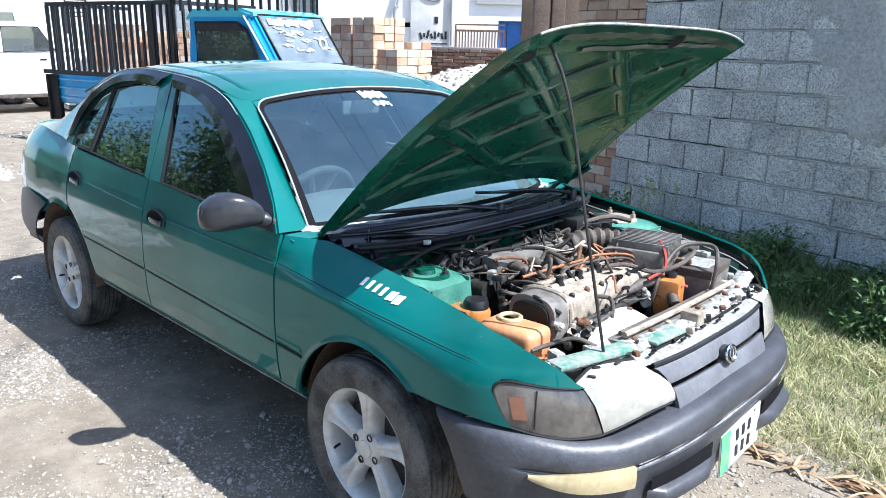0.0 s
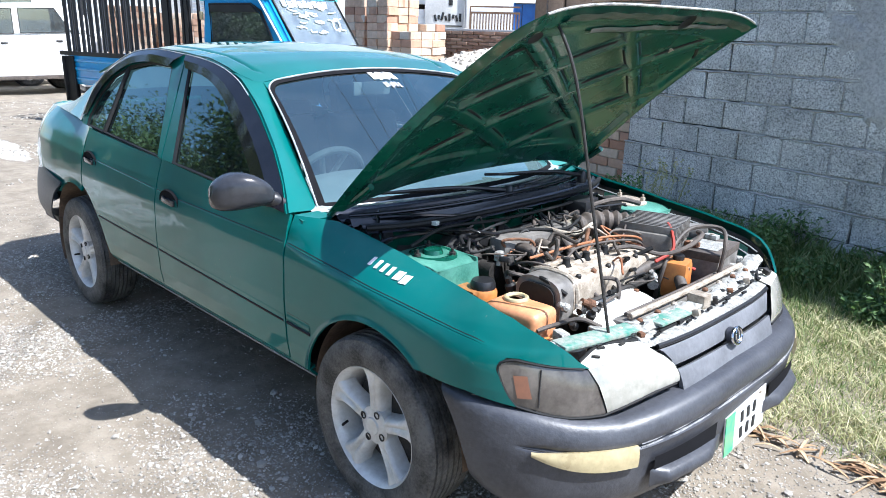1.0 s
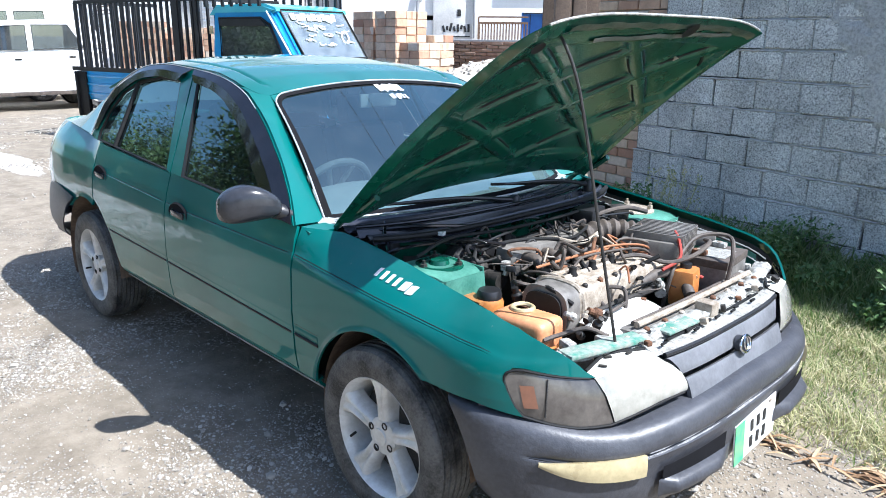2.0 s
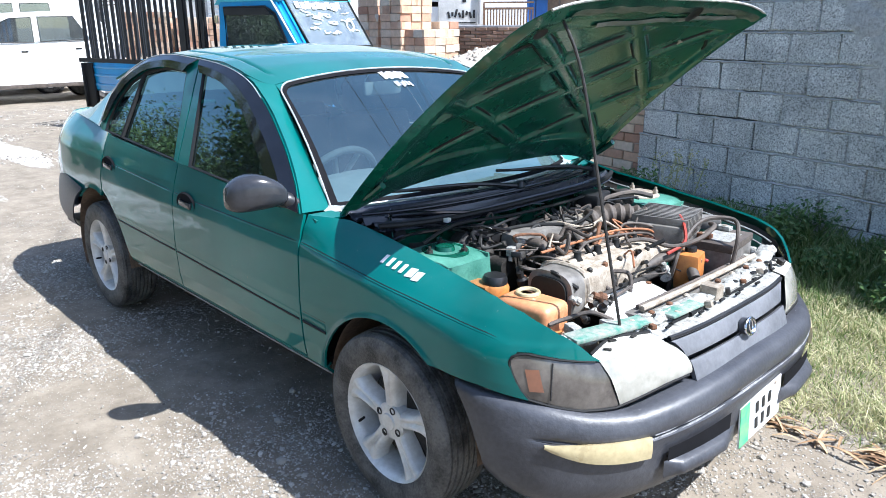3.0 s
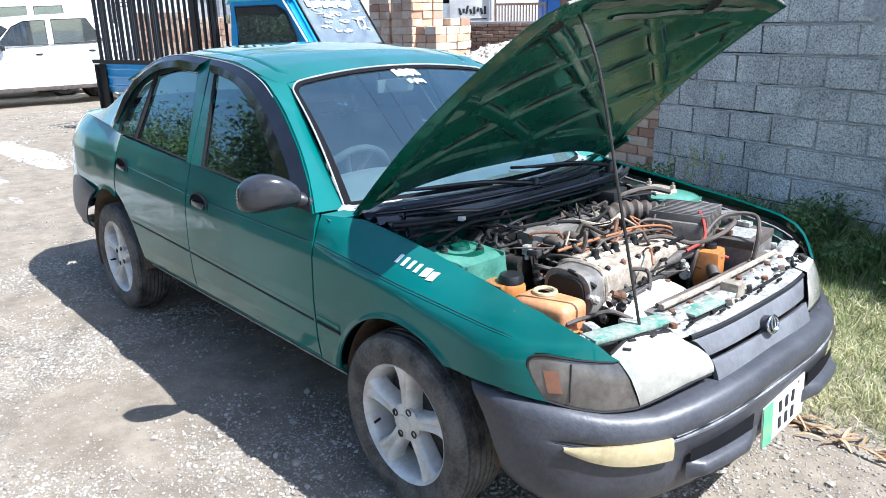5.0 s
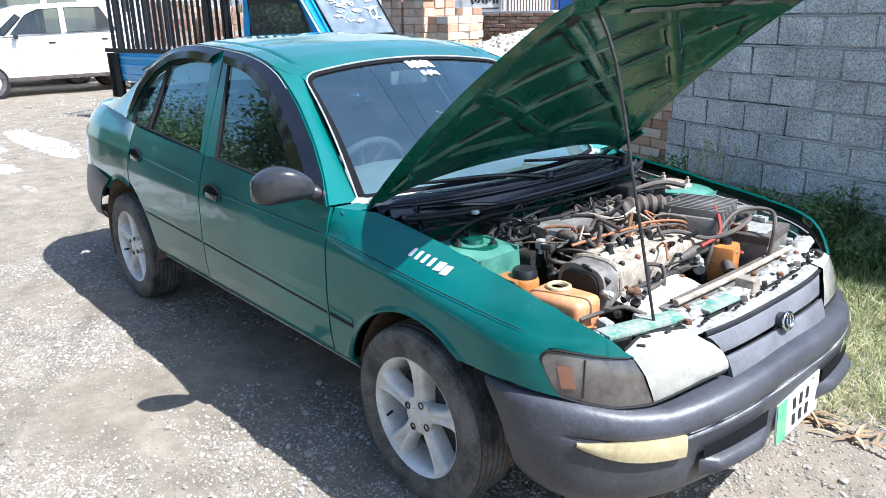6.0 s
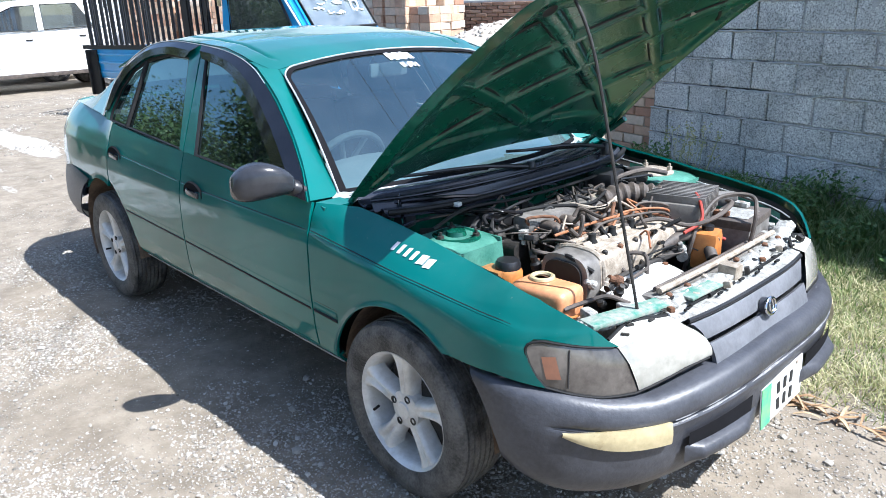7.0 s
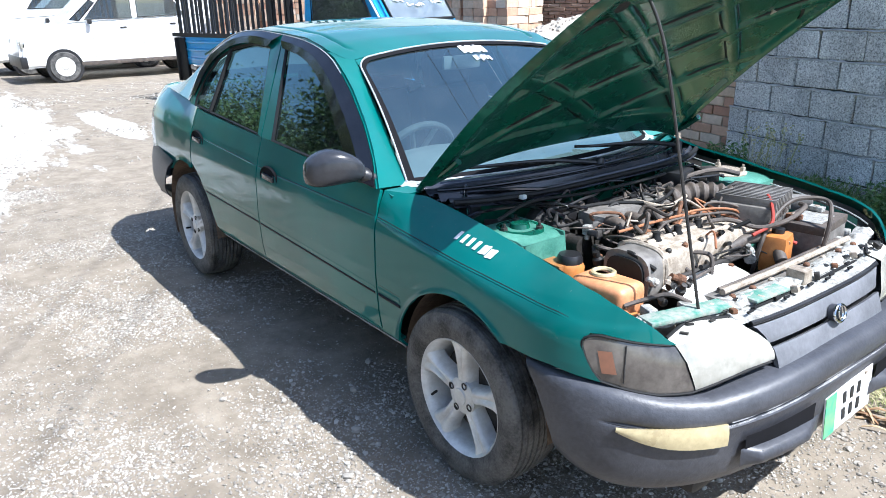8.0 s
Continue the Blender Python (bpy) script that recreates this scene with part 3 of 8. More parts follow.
def quarter_bottom(x):
    return lerp(arch(max(x, -2.72), *REAR_ARCH, 0.42), 0.665, min(1.0, max(0.0, (-2.67 - x) / 0.06)))


def rear_edge(z):
    d = 0.385 ** 2 - (z - 0.315) ** 2
    return max(-2.31, -2.44 + math.sqrt(max(0.0, d)))


# outlines of the door frames (x, z)
FRAME_F_OUT = [(-0.458, 0.893), (-0.535, 0.978), (-0.656, 1.074), (-0.816, 1.175), (-0.93, 1.235), (-1.04, 1.283), (-1.178, 1.320), (-1.35, 1.346), (-1.545, 1.361), (-1.445, 0.936)]
FRAME_F_IN = [(-0.60, 0.906), (-0.665, 0.955), (-0.735, 1.005), (-0.85, 1.080), (-0.94, 1.138), (-1.03, 1.190), (-1.19, 1.258), (-1.35, 1.294), (-1.490, 1.308), (-1.345, 0.934)]
FRAME_R_OUT = [(-1.455, 0.937), (-1.556, 1.361), (-1.85, 1.372), (-2.09, 1.349), (-2.29, 1.275), (-2.41, 1.165), (-2.44, 1.02), (-2.42, 0.987)]
FRAME_R_IN = [(-1.49, 0.942), (-1.645, 1.308), (-1.87, 1.318), (-2.08, 1.294), (-2.24, 1.228), (-2.33, 1.14), (-2.37, 1.03), (-2.36, 0.984)]


def door(s, name, x0, x1, out, inn, nu, wheel=None, zlow=0.385):
    d = part(name, flank(s, x0, x1, lambda x: zlow, belt, nu, 90, wheel=wheel), PAINT, car, "dusty green door skin")
    thick(d, 0.012, 0)
    frame_ = part("window_frame", strip(both(out, s), both(inn, s)), PAINT, d)
    thick(frame_, 0.018, 0)
    # rubber edge just inside the frame
    c = [Vector(p) for p in inn]
    mid = sum(c, Vector((0, 0))) / len(c)
    inn2 = [tuple(p + (mid - p).normalized() * 0.014) for p in c]
    n = Vector((0, s, 0.47)).normalized()
    seal = part("window_seal", strip([q + n * 0.006 for q in both(inn + inn[:1], s)], [q + n * 0.001 for q in both(inn2 + inn2[:1], s)]), BLACK_RUBBER, d)
    thick(seal, 0.006, 0)
    pane = part("pane", plate([q - n * 0.004 for q in both(inn2, s)]), TINTED_GLASS, d, out=n)
    return d


def roof_point(u, v):
    x = lerp(-1.03, -2.44, u)
    v = 2 * v - 1
    ze = table(-x, (1.03, 1.274), (1.178, 1.326), (1.35, 1.356), (1.56, 1.370), (1.85, 1.380), (2.09, 1.357), (2.29, 1.29), (2.44, 1.24))
    ye = cabin(x, ze - 0.008) + 0.004
    ye = lerp(0.545, ye, min(1.0, (u + 0.02) * 9))
    zc = table(-x, (1.03, 1.318), (1.15, 1.352), (1.3, 1.380), (1.6, 1.408), (1.9, 1.410), (2.2, 1.378), (2.44, 1.315))
    x2 = x + 0.03 * v * v * (1 - u) * (u < 0.3)
    # a shallow gutter groove runs near the edge
    g = -0.009 * math.exp(-((abs(v) - 0.86) / 0.013) ** 2) * (0.06 < u < 0.95)
    return x2, v * ye, zc - (zc - ze) * abs(v) ** 2.4 + g


for s in (R, L_):
    f = part("front_fender", fender(s), PAINT, car, "glossy green front fender with a little dust", out=(0, s, 0.3))
    thick(f, 0.008, 0)
    d1 = door(s, "front_door", lambda z: -1.4455, lambda z: -0.4475, FRAME_F_OUT, FRAME_F_IN, 60)
    d2 = door(s, "rear_door", rear_edge, lambda z: -1.4525, FRAME_R_OUT, FRAME_R_IN, 50)
    q = part("rear_quarter_panel", flank(s, lambda z: -3.42, lambda z: -2.322, quarter_bottom,
                                         lambda x: table(x, (-3.45, 1.005), (-2.9, 1.02), (-2.5, 1.0), (-2.32, 0.975)), 100, 30,
                                         curl=lambda x: table(x, (-3.4, 0.05), (-2.5, 0.05), (-2.3, 0.0)), wheel=REAR_ARCH), PAINT, car)
    thick(q, 0.012, 0)
    sill = part("rocker_panel", grid(lambda u, v: (lerp(-2.07, -0.335, u), s * (0.806 - 0.030 * (1 - v) ** 2 - 0.012 * (v > 0.85)), lerp(0.340, 0.383, v)), 30, 8), PAINT, car)
    thick(sill, 0.01, 0)
    part("sill_edge", tube([(lerp(-2.06, -0.34, k / 30), s * (0.781 + 0.0015 * noise.noise(Vector((k * 0.9, 0, 3)))), 0.3385 + 0.002 * noise.noise(Vector((k * 0.7, 5, 0)))) for k in range(31)], 0.0065, 6), WORN_EDGE, car, "scuffed pale lower edge of the sill")
    # quarter window bar
    n = Vector((0, s, 0.47)).normalized()
    part("window_bar", tube([q2 + n * 0.003 for q2 in both([(-2.125, 0.975), (-2.105, 1.28)], s)], 0.011, 6), BLACK_RUBBER, d2)
    # smoked wind deflectors along the window tops
    for d_, line, low in ((d1, FRAME_F_OUT[0:9], FRAME_F_IN[0:9]), (d2, FRAME_R_OUT[1:7], FRAME_R_IN[1:7])):
        o = [q2 + n * 0.014 for q2 in both([tuple(Vector(a).lerp(Vector(b), 0.02)) for a, b in zip(line, low)], s)]
        c = [q2 + n * 0.024 for q2 in both([tuple(Vector(a).lerp(Vector(b), 1.12)) for a, b in zip(line, low)], s)]
        o, c = smooth_path(o, 5), smooth_path(c, 5)
        midl = [a.lerp(b, 0.5) + n * (0.009 + 0.006 * noise.noise(a * 14)) for a, b in zip(o, c)]
        v_ = part("wind_deflector", strip(midl, c, strip(o, midl)), GLOSS_BLACK, d_, "glossy black wind deflector over the window")
        thick(v_, 0.003, 0)
        part("drip_rail", tube([q2 + n * 0.016 for q2 in smooth_path(both(line[4:] if d_ is d1 else line, s), 5)], 0.0022, 6), TRIM_CHROME, d_, "thin pale rail along the roof edge")
    # pull handles in dark cups
    for d_, hx, hz in ((d1, -1.318, 0.782), (d2, -2.215, 0.825)):
        y0 = half(hx, hz)
        cup = part("handle_cup", lathe([(0.0, 0.004), (0.070, 0.003), (0.082, 0.009), (0.090, 0.001)], Matrix.Translation((hx, s * y0, hz)) @ Matrix.Rotation(radians(-90 * s), 4, "X") @ Matrix.Diagonal((1, 0.60, 1, 1)), 28), FRIT, d_)
        part("door_handle", box((0.105, 0.014, 0.026), (hx + 0.004, s * (y0 + 0.010), hz + 0.004), 0.006, m=Matrix.Rotation(radians(3), 4, "Y")), MIRROR_PLASTIC, d_)
    # thin rubbing strip
    for d_, xa, xb in ((d1, -1.436, -0.458), (d2, -2.12, -1.462), (f, -0.436, -0.30)):
        def strake(u, v, xa=xa, xb=xb):
            x = lerp(xa, xb, u)
            z = table(x, (-2.2, 0.588), (-1.48, 0.572), (-0.29, 0.535)) + lerp(-0.016, 0.016, v)
            return x, s * (half(x, z) + 0.007 * math.sin(math.pi * (0.1 + 0.8 * v))), z
        part("rubbing_strip", grid(strake, 24, 6), PAINT, d_)
        # black tubes along both edges; the thicker lower one paints the strip's shadow
        for e_ in (-0.0185, 0.0185):
            part("strip_seam_shade", tube([(lerp(xa, xb, q_ / 16), s * (half(lerp(xa, xb, q_ / 16), table(lerp(xa, xb, q_ / 16), (-2.2, 0.588), (-1.48, 0.572), (-0.29, 0.535)) + e_) + 0.0025), table(lerp(xa, xb, q_ / 16), (-2.2, 0.588), (-1.48, 0.572), (-0.29, 0.535)) + e_) for q_ in range(17)], 0.0068 if e_ < 0 else 0.002, 5), BLACK_RUBBER, d_)
    # fine pressed line along doors and wing: black tube paints the groove's shade over a body-coloured ridge
    for d_, xa, xb in ((d1, -1.436, -0.458), (d2, -2.20, -1.462), (f, -0.436, 0.44)):
        for e_, r__, mt in ((0.0018, 0.0017, BLACK_RUBBER), (-0.0018, 0.0022, PAINT)):
            pts_ = []
            for q_ in range(41):
                x = lerp(xa, xb, q_ / 40)
                z = crease(x) + e_
                k_ = max(0.0, 1 - (fender_top(x) - z) / 0.13) if d_ is f else 0.0
                pts_.append((x, s * (half(x, z) + (lip(x, z, *FRONT_ARCH) if d_ is f else 0) + (0.0052 if d_ is f else 0.0062) - fender_curl(x) * k_ * k_), z))
            part("pressed_line", tube(pts_, lambda t, r__=r__: r__ * min(1.0, 0.3 + 14 * (1 - t)), 5), mt, d_)
    # A pillar and C pillar skins
    a_in = resample([(-0.474, s * 0.667, 0.884), (-0.74, s * 0.600, 1.09), (-0.985, s * 0.545, 1.277)], 10)
    a_out = resample(both([(-0.452, 0.893), (-0.535, 0.982), (-0.656, 1.078), (-0.816, 1.179), (-0.93, 1.239), (-1.04, 1.287)], s), 10)
    thick(part("cowl_corner", grid(lambda u, v: (lerp(-0.452, -0.40, u), s * lerp(0.655, 0.776, v), lerp(0.884, 0.872, u) + 0.002 * v), 4, 6), PAINT, car), 0.008, 0)
    ap = part("windshield_pillar", strip(a_in, [p + Vector((0, s * 0.004, 0.004)) for p in a_out], strip([p - Vector((0, 0, 0.012)) for p in a_in], a_in)), PAINT, car)
    thick(ap, 0.01, 0)
    # filler between roof edge and door frame at the pillar's head
    r_edge = resample([roof_point(u / 20, 0.0 if s < 0 else 1.0) for u in range(0, 6)], 8)
    f_edge = resample(both([(-1.04, 1.287), (-1.178, 1.324), (-1.32, 1.345), (-1.42, 1.356)], s), 8)
    thick(part("windshield_pillar", strip(r_edge, f_edge), PAINT, car), 0.01, 0)
    c_in = resample([(-2.43, s * 0.50, 1.31), (-2.62, s * 0.56, 1.20), (-2.93, s * 0.63, 1.03)], 10)
    c_out = resample(both([(-2.30, 1.27), (-2.42, 1.16), (-2.45, 0.995)], s) + [Vector((-2.55, s * 0.735, 1.004)), Vector((-2.92, s * 0.70, 1.022))], 10)
    cp = part("rear_pillar", strip(c_in, c_out), PAINT, car)
    thick(cp, 0.01, 0)


thick(part("roof", grid(roof_point, 60, 180), PAINT, car, "sunlit green roof panel"), 0.01, 0)


def windshield_point(u, v):
    v = 2 * v - 1
    a = Vector((-0.24 - 0.235 * v * v, 0.665 * v, 0.915 - 0.03 * v * v))
    b = Vector((-1.030 + 0.045 * v * v, 0.543 * v, 1.316 - 0.04 * v * v))
    p = a.lerp(b, u)
    return p + Vector((0.02, 0, 0.045)) * math.sin(math.pi * u) * 0.55


ws = part("windshield", grid(windshield_point, 16, 24), WINDSHIELD_GLASS, car, "clear windshield with a white sticker", out=(0.5, 0, 1))
ws.visible_shadow = False

def corner_line(inset, reach_u, reach_v, n=8):
    """Up one side of the windshield, over its head and down the other, with rounded upper corners."""
    lo, hi, top = inset * 0.55, 1 - inset * 0.55, 1 - inset
    line = [(lerp(inset, top - reach_u, k / 20), lo) for k in range(21)]
    line += [(top - reach_u * (1 - math.sin(0.5 * math.pi * k / n)), lo + reach_v * (1 - math.cos(0.5 * math.pi * k / n))) for k in range(1, n + 1)]
    line += [(top, lerp(lo + reach_v, hi - reach_v, k / 20)) for k in range(1, 21)]
    line += [(top - reach_u * (1 - math.cos(0.5 * math.pi * k / n)), hi - reach_v * (1 - math.sin(0.5 * math.pi * k / n))) for k in range(1, n + 1)]
    line += [(lerp(top - reach_u, inset, k / 20), hi) for k in range(1, 21)]
    return [Vector(windshield_point(u, v)) for u, v in line]


edge = corner_line(0.0, 0.10, 0.055)
part("windshield_trim", tube([p + Vector((0.004, 0, 0.007)) for p in edge], 0.0036, 6), TRIM_CHROME, car, "pale metal windshield trim")
part("windshield_seal", strip([p + Vector((0.003, 0, 0.0045)) for p in edge], [p + Vector((0.003, 0, 0.004)) for p in corner_line(0.034, 0.085, 0.047)]), FRIT, car, "black rubber round the windshield")
# painted corners of the body outside the rounded trim
for w_ in (0.0, 1.0):
    def body_corner(u, v, w_=w_):
        a = 0.5 * math.pi * u
        pu, pv = 1 - 0.10 * (1 - math.sin(a)), 0.055 * (1 - math.cos(a))
        q = (lerp(pu, 1.006, v), lerp(pv, -0.006, v))
        return Vector(windshield_point(q[0], abs(w_ - q[1]) if w_ else q[1])) + Vector((0.003, 0, 0.0055))
    part("windshield_corner", grid(body_corner, 8, 3), PAINT, car, out=(0.5, 0, 1))
# the black printed edge of the glass
for fn_ in (lambda u, v: (u, 0.004 + 0.016 * v), lambda u, v: (u, 0.996 - 0.016 * v), lambda u, v: (0.995 - 0.022 * v, u), lambda u, v: (0.006 + 0.03 * v, u)):
    part("glass_border", grid(lambda u, v, fn_=fn_: Vector(windshield_point(*fn_(u, v))) + Vector((0.0022, 0, 0.0022)), 40, 2), FRIT, ws, out=(0.5, 0, 1))
part("windshield_lower_trim", tube([Vector(windshield_point(0.0, v / 24)) + Vector((0.004, 0, 0.006)) for v in range(25)], 0.0042, 6), TRIM_CHROME, car)


def backlight_point(u, v):
    v = 2 * v - 1
    return Vector((-2.44 + 0.01 * v * v, 0.50 * v, 1.315 - 0.02 * v * v)).lerp(Vector((-2.96 + 0.03 * v * v, 0.63 * v, 1.035)), u)


rear_glass = part("rear_window", grid(backlight_point, 8, 12), TINTED_GLASS, car, out=(-0.5, 0, 1))
rear_glass.visible_shadow = False


def boot_point(u, v):
    v = 2 * v - 1
    if u < 0.5:
        x, z = lerp(-2.95, -3.40, u * 2), 1.032
    else:
        x, z = lerp(-3.40, -3.45, (u - 0.5) * 2), lerp(1.032, 0.70, (u - 0.5) * 2)
    k = 0.03 * math.exp(-((u - 0.5) / 0.05) ** 2)
    w = min(0.69, half(max(x, -3.41), 1.0) - 0.045)
    return x + 0.06 * v ** 4 * (u > 0.3) + k * 0.6, v * w, z - k * 0.5 - 0.022 * v ** 2


thick(part("boot_lid", grid(boot_point, 40, 24), PAINT, car), 0.01, 0)


thick(part("tail_panel", grid(lambda u, v: (-3.40 - 0.02 * math.cos(math.pi * (u - 0.5)), lerp(-0.98, 0.98, u) * half(-3.40, lerp(0.66, 1.0, v)), lerp(0.66, 1.0, v)), 20, 8), PAINT, car), 0.01, 0)


def wrap(theta, z, o, end, length, b, sign=1, power=2 / 3):
    """A point on the rounded plan of a bumper: theta -90 to 90 from one flank round to the other."""
    y = (b + 0.5 * o) * abs(math.sin(theta)) ** power * (1 if theta > 0 else -1)
    return Vector((sign * (end + (length + o) * math.cos(theta)), y, z))


def bumper_arch(z):
    return 0.015 + math.sqrt(max(0.0, 0.405 ** 2 - (z - 0.30) ** 2))


BUMPER_SECTION = [(-0.13, 0.578), (-0.055, 0.578), (-0.020, 0.575), (-0.004, 0.565), (0.004, 0.548), (0.006, 0.522), (0.000, 0.498), (-0.010, 0.489), (-0.019, 0.486),
                  (-0.019, 0.478), (-0.004, 0.474), (0.000, 0.462), (-0.004, 0.44), (-0.012, 0.38), (-0.022, 0.31), (-0.045, 0.262), (-0.075, 0.243), (-0.12, 0.240)]


def sag(u):
    """The rail's dip below the lamps, along the way from flank to flank."""
    return table(abs(lerp(-90, 90, u)), (0, -0.026), (13, -0.036), (33, -0.057), (45, -0.050), (58, -0.030), (90, -0.006))


def bumper_point(u, v):
    th = radians(lerp(-90, 90, u))
    k = v * (len(BUMPER_SECTION) - 1)
    i = min(int(k), len(BUMPER_SECTION) - 2)
    o, z = (lerp(BUMPER_SECTION[i][j], BUMPER_SECTION[i + 1][j], k - i) for j in (0, 1))
    if 0.46 < z < 0.55:
        o = lerp(o, table(z, (0.46, -0.001), (0.55, 0.003)), table(abs(2 * u - 1), (0.62, 0.0), (0.74, 1.0)))
    e = bumper_arch(z)
    tuck = 0.085 * abs(2 * u - 1) ** 4 * table(z, (0.24, 1.0), (0.40, 0.0))
    return wrap(th, z + tuck + sag(u) * table(z, (0.43, 0.0), (0.49, 0.7), (0.55, 1.0)), o, e, 0.815 - e, 0.826)


fb = part("front_bumper", grid(bumper_point, 120, 34), BUMPER_GREY, car, "faded dark grey plastic front bumper")
thick(fb, 0.006, 0)


def rear_bumper_point(u, v):
    th = radians(lerp(-90, 90, u))
    z = lerp(0.705 - 0.045 * abs(2 * u - 1) ** 6, 0.40, v)
    o = -0.05 * (2 * v - 0.9) ** 4
    e = max(2.60, 2.44 + math.sqrt(max(0.0, 0.368 ** 2 - (z - 0.315) ** 2)))
    return wrap(th, z, o, e, 3.57 - e, 0.860, -1, 0.42)


thick(part("rear_bumper", grid(rear_bumper_point, 60, 16), BUMPER_GREY, car, "faded grey plastic rear bumper"), 0.006, 0)


def nose(y, z, o=0.0):
    """The face of lamps and grille."""
    return Vector((0.30 + (0.455 + o) * math.sqrt(max(0.0, 1 - (min(abs(y), 0.80) / 0.80) ** 3)) - (z - 0.575) * 0.35, y, z))


def on_bumper(theta_deg, z, o):
    e = bumper_arch(z)
    return wrap(radians(theta_deg), z, o, e, 0.815 - e, 0.826)


def nose_at(th, z, s, o=0.0):
    """A point on the rounded nose, th degrees from straight ahead."""
    t = radians(th)
    return Vector((0.30 + (reach(z) + o) * math.cos(t), s * (width(z) + 0.5 * o) * math.sin(t) ** (2 / 3), z))


def lamp_split(z):
    return table(z, (0.538, 35.0), (0.56, 35.4), (0.613, 36.4), (0.656, 38.3))


def lamp_rear(z):
    return table(z, (0.563, 60.0), (0.589, 62.2), (0.625, 64.2), (0.655, 65.2), (0.667, 65.0), (0.675, 64.2), (0.681, 62.6), (0.684, 60.5))


def lamp_bottom(th):
    return table(th, (13, 0.568), (21, 0.566), (28, 0.553), (36, 0.537), (44, 0.535), (52, 0.546), (60, 0.564))


def lamp_crown(th):
    return table(th, (16, 0.660), (19, 0.674), (25, 0.677), (32, 0.669), (38.3, 0.656), (50, 0.670), (59, 0.684), (66, 0.684))


def lamp_inner(z):
    return table(z, (0.566, 13.0), (0.596, 13.2), (0.63, 14.2), (0.66, 16.1), (0.674, 19.0))


for s in (R, L_):
    def lamp(u, v, o=0.010):
        th = lerp(lamp_inner(lerp(0.568, 0.674, v)), lamp_split(lerp(0.538, 0.656, v)) - 0.25, u)
        return nose_at(th, lerp(lamp_bottom(th), lamp_crown(th), v), s, o * math.sin(math.pi * v) ** 0.7)
    hl = part("headlamp", grid(lamp, 26, 16), LAMP_LENS, car, "hazed clear headlamp lens")
    def lamp_roof(u, v):
        th = lerp(19.0, 38.0, u)
        return nose_at(th, lamp_crown(th) + 0.010 * math.sin(1.3 * v), s) - Vector((table(u, (0, 0.045), (0.5, 0.072), (1, 0.03)) * v, 0, 0))
    part("headlamp_top", grid(lamp_roof, 20, 6), LAMP_TOP, hl)
    for k, (u_, v_) in enumerate(((0.25, 0.75), (0.52, 0.80), (0.74, 0.55))):
        part("lamp_clip", box((0.010, 0.022, 0.004), tuple(lamp_roof(u_, v_) + Vector((0, 0, 0.003))), 0.0015, Matrix.Rotation(0.5 * k * s, 4, "Z")), DARK_ENGINE, hl)
    part("lamp_gasket", tube([lamp_roof(k / 20, 1.0) + Vector((0, 0, 0.002)) for k in range(21)], 0.005, 6), BLACK_RUBBER, hl)
    def corner(u, v, o=0.006):
        th = lerp(lamp_split(lerp(0.538, 0.656, v)), lamp_rear(lerp(0.563, 0.684, v)), u)
        z = lerp(lamp_bottom(th), lamp_crown(th), v)
        if u > 0.93:
            z = lerp(z, lerp(0.563, 0.684, v), (u - 0.93) / 0.07)
        return nose_at(th, z, s, o * math.sin(math.pi * v) ** 0.7 - 0.002)
    cl = part("corner_lamp", grid(corner, 30, 22), CORNER_LENS, car, "smoky corner lamp with an amber reflector")
    part("amber_reflector", grid(lambda u, v: nose_at(lerp(55.6, 60.0, u) + 0.8 * v, lerp(0.588, 0.648, v), s, 0.0068), 6, 8), AMBER, cl)
    part("lens_rib", tube([nose_at(lerp(54.0, 52.0, k / 8), lerp(0.565, 0.665, k / 8), s, 0.005) for k in range(9)], 0.0022, 6), BLACK_PLASTIC, cl)
    part("lamp_seal", tube([nose_at(lerp(39.5, 60.5, k / 16), lamp_crown(lerp(39.5, 60.5, k / 16)) + 0.003, s, 0.001) for k in range(17)]
                           + [nose_at(lamp_rear(z) + 0.5, z + (0.002 if z > 0.67 else 0), s, 0.001) for z in (0.681, 0.675, 0.667, 0.655, 0.64, 0.625, 0.607, 0.589, 0.575, 0.563)]
                           + [nose_at(th, lamp_bottom(th) - 0.002, s, 0.001) for th in (57, 54, 50, 45, 40, 36, 31, 26, 20, 14)], 0.0036, 6), BLACK_RUBBER, cl)
    # turn lamp in the bumper corner
    def turn(u, v):
        th = lerp(30.5, 62, u)
        zt = 0.460 + 0.008 * u - 0.010 * u ** 4
        zb = zt - 0.060 * (1 - 0.93 * u ** 3)
        z = lerp(zb, zt, v)
        return on_bumper(s * th, z, 0.004 + 0.004 * math.sin(math.pi * v))
    tl = part("turn_lamp", grid(turn, 30, 8), FOG_LENS, fb, "yellowed turn lamp lens in the bumper")
    thick(tl, 0.012, 0)
    # slot as a near-black sheet that paints its shaded depth, and the fin beside it
    def slot(u, v):
        return on_bumper(s * lerp(6, 25.0, u), lerp(0.368, 0.422 - 0.012 * u, v), 0.006)
    part("slot_shade_sheet", grid(slot, 14, 4), FRIT, fb, "near-black sheet drawing the shaded slot in the bumper")
    def fin(u, v):
        k = min(1.0, 5 * u, 5 * (1 - u))
        return on_bumper(s * lerp(4.5, 26.0, u), lerp(0.318, 0.372, v), 0.004 + 0.030 * k * math.sin(math.pi * v) ** 0.45)
    part("bumper_fin", grid(fin, 30, 12), BUMPER_GREY, fb)

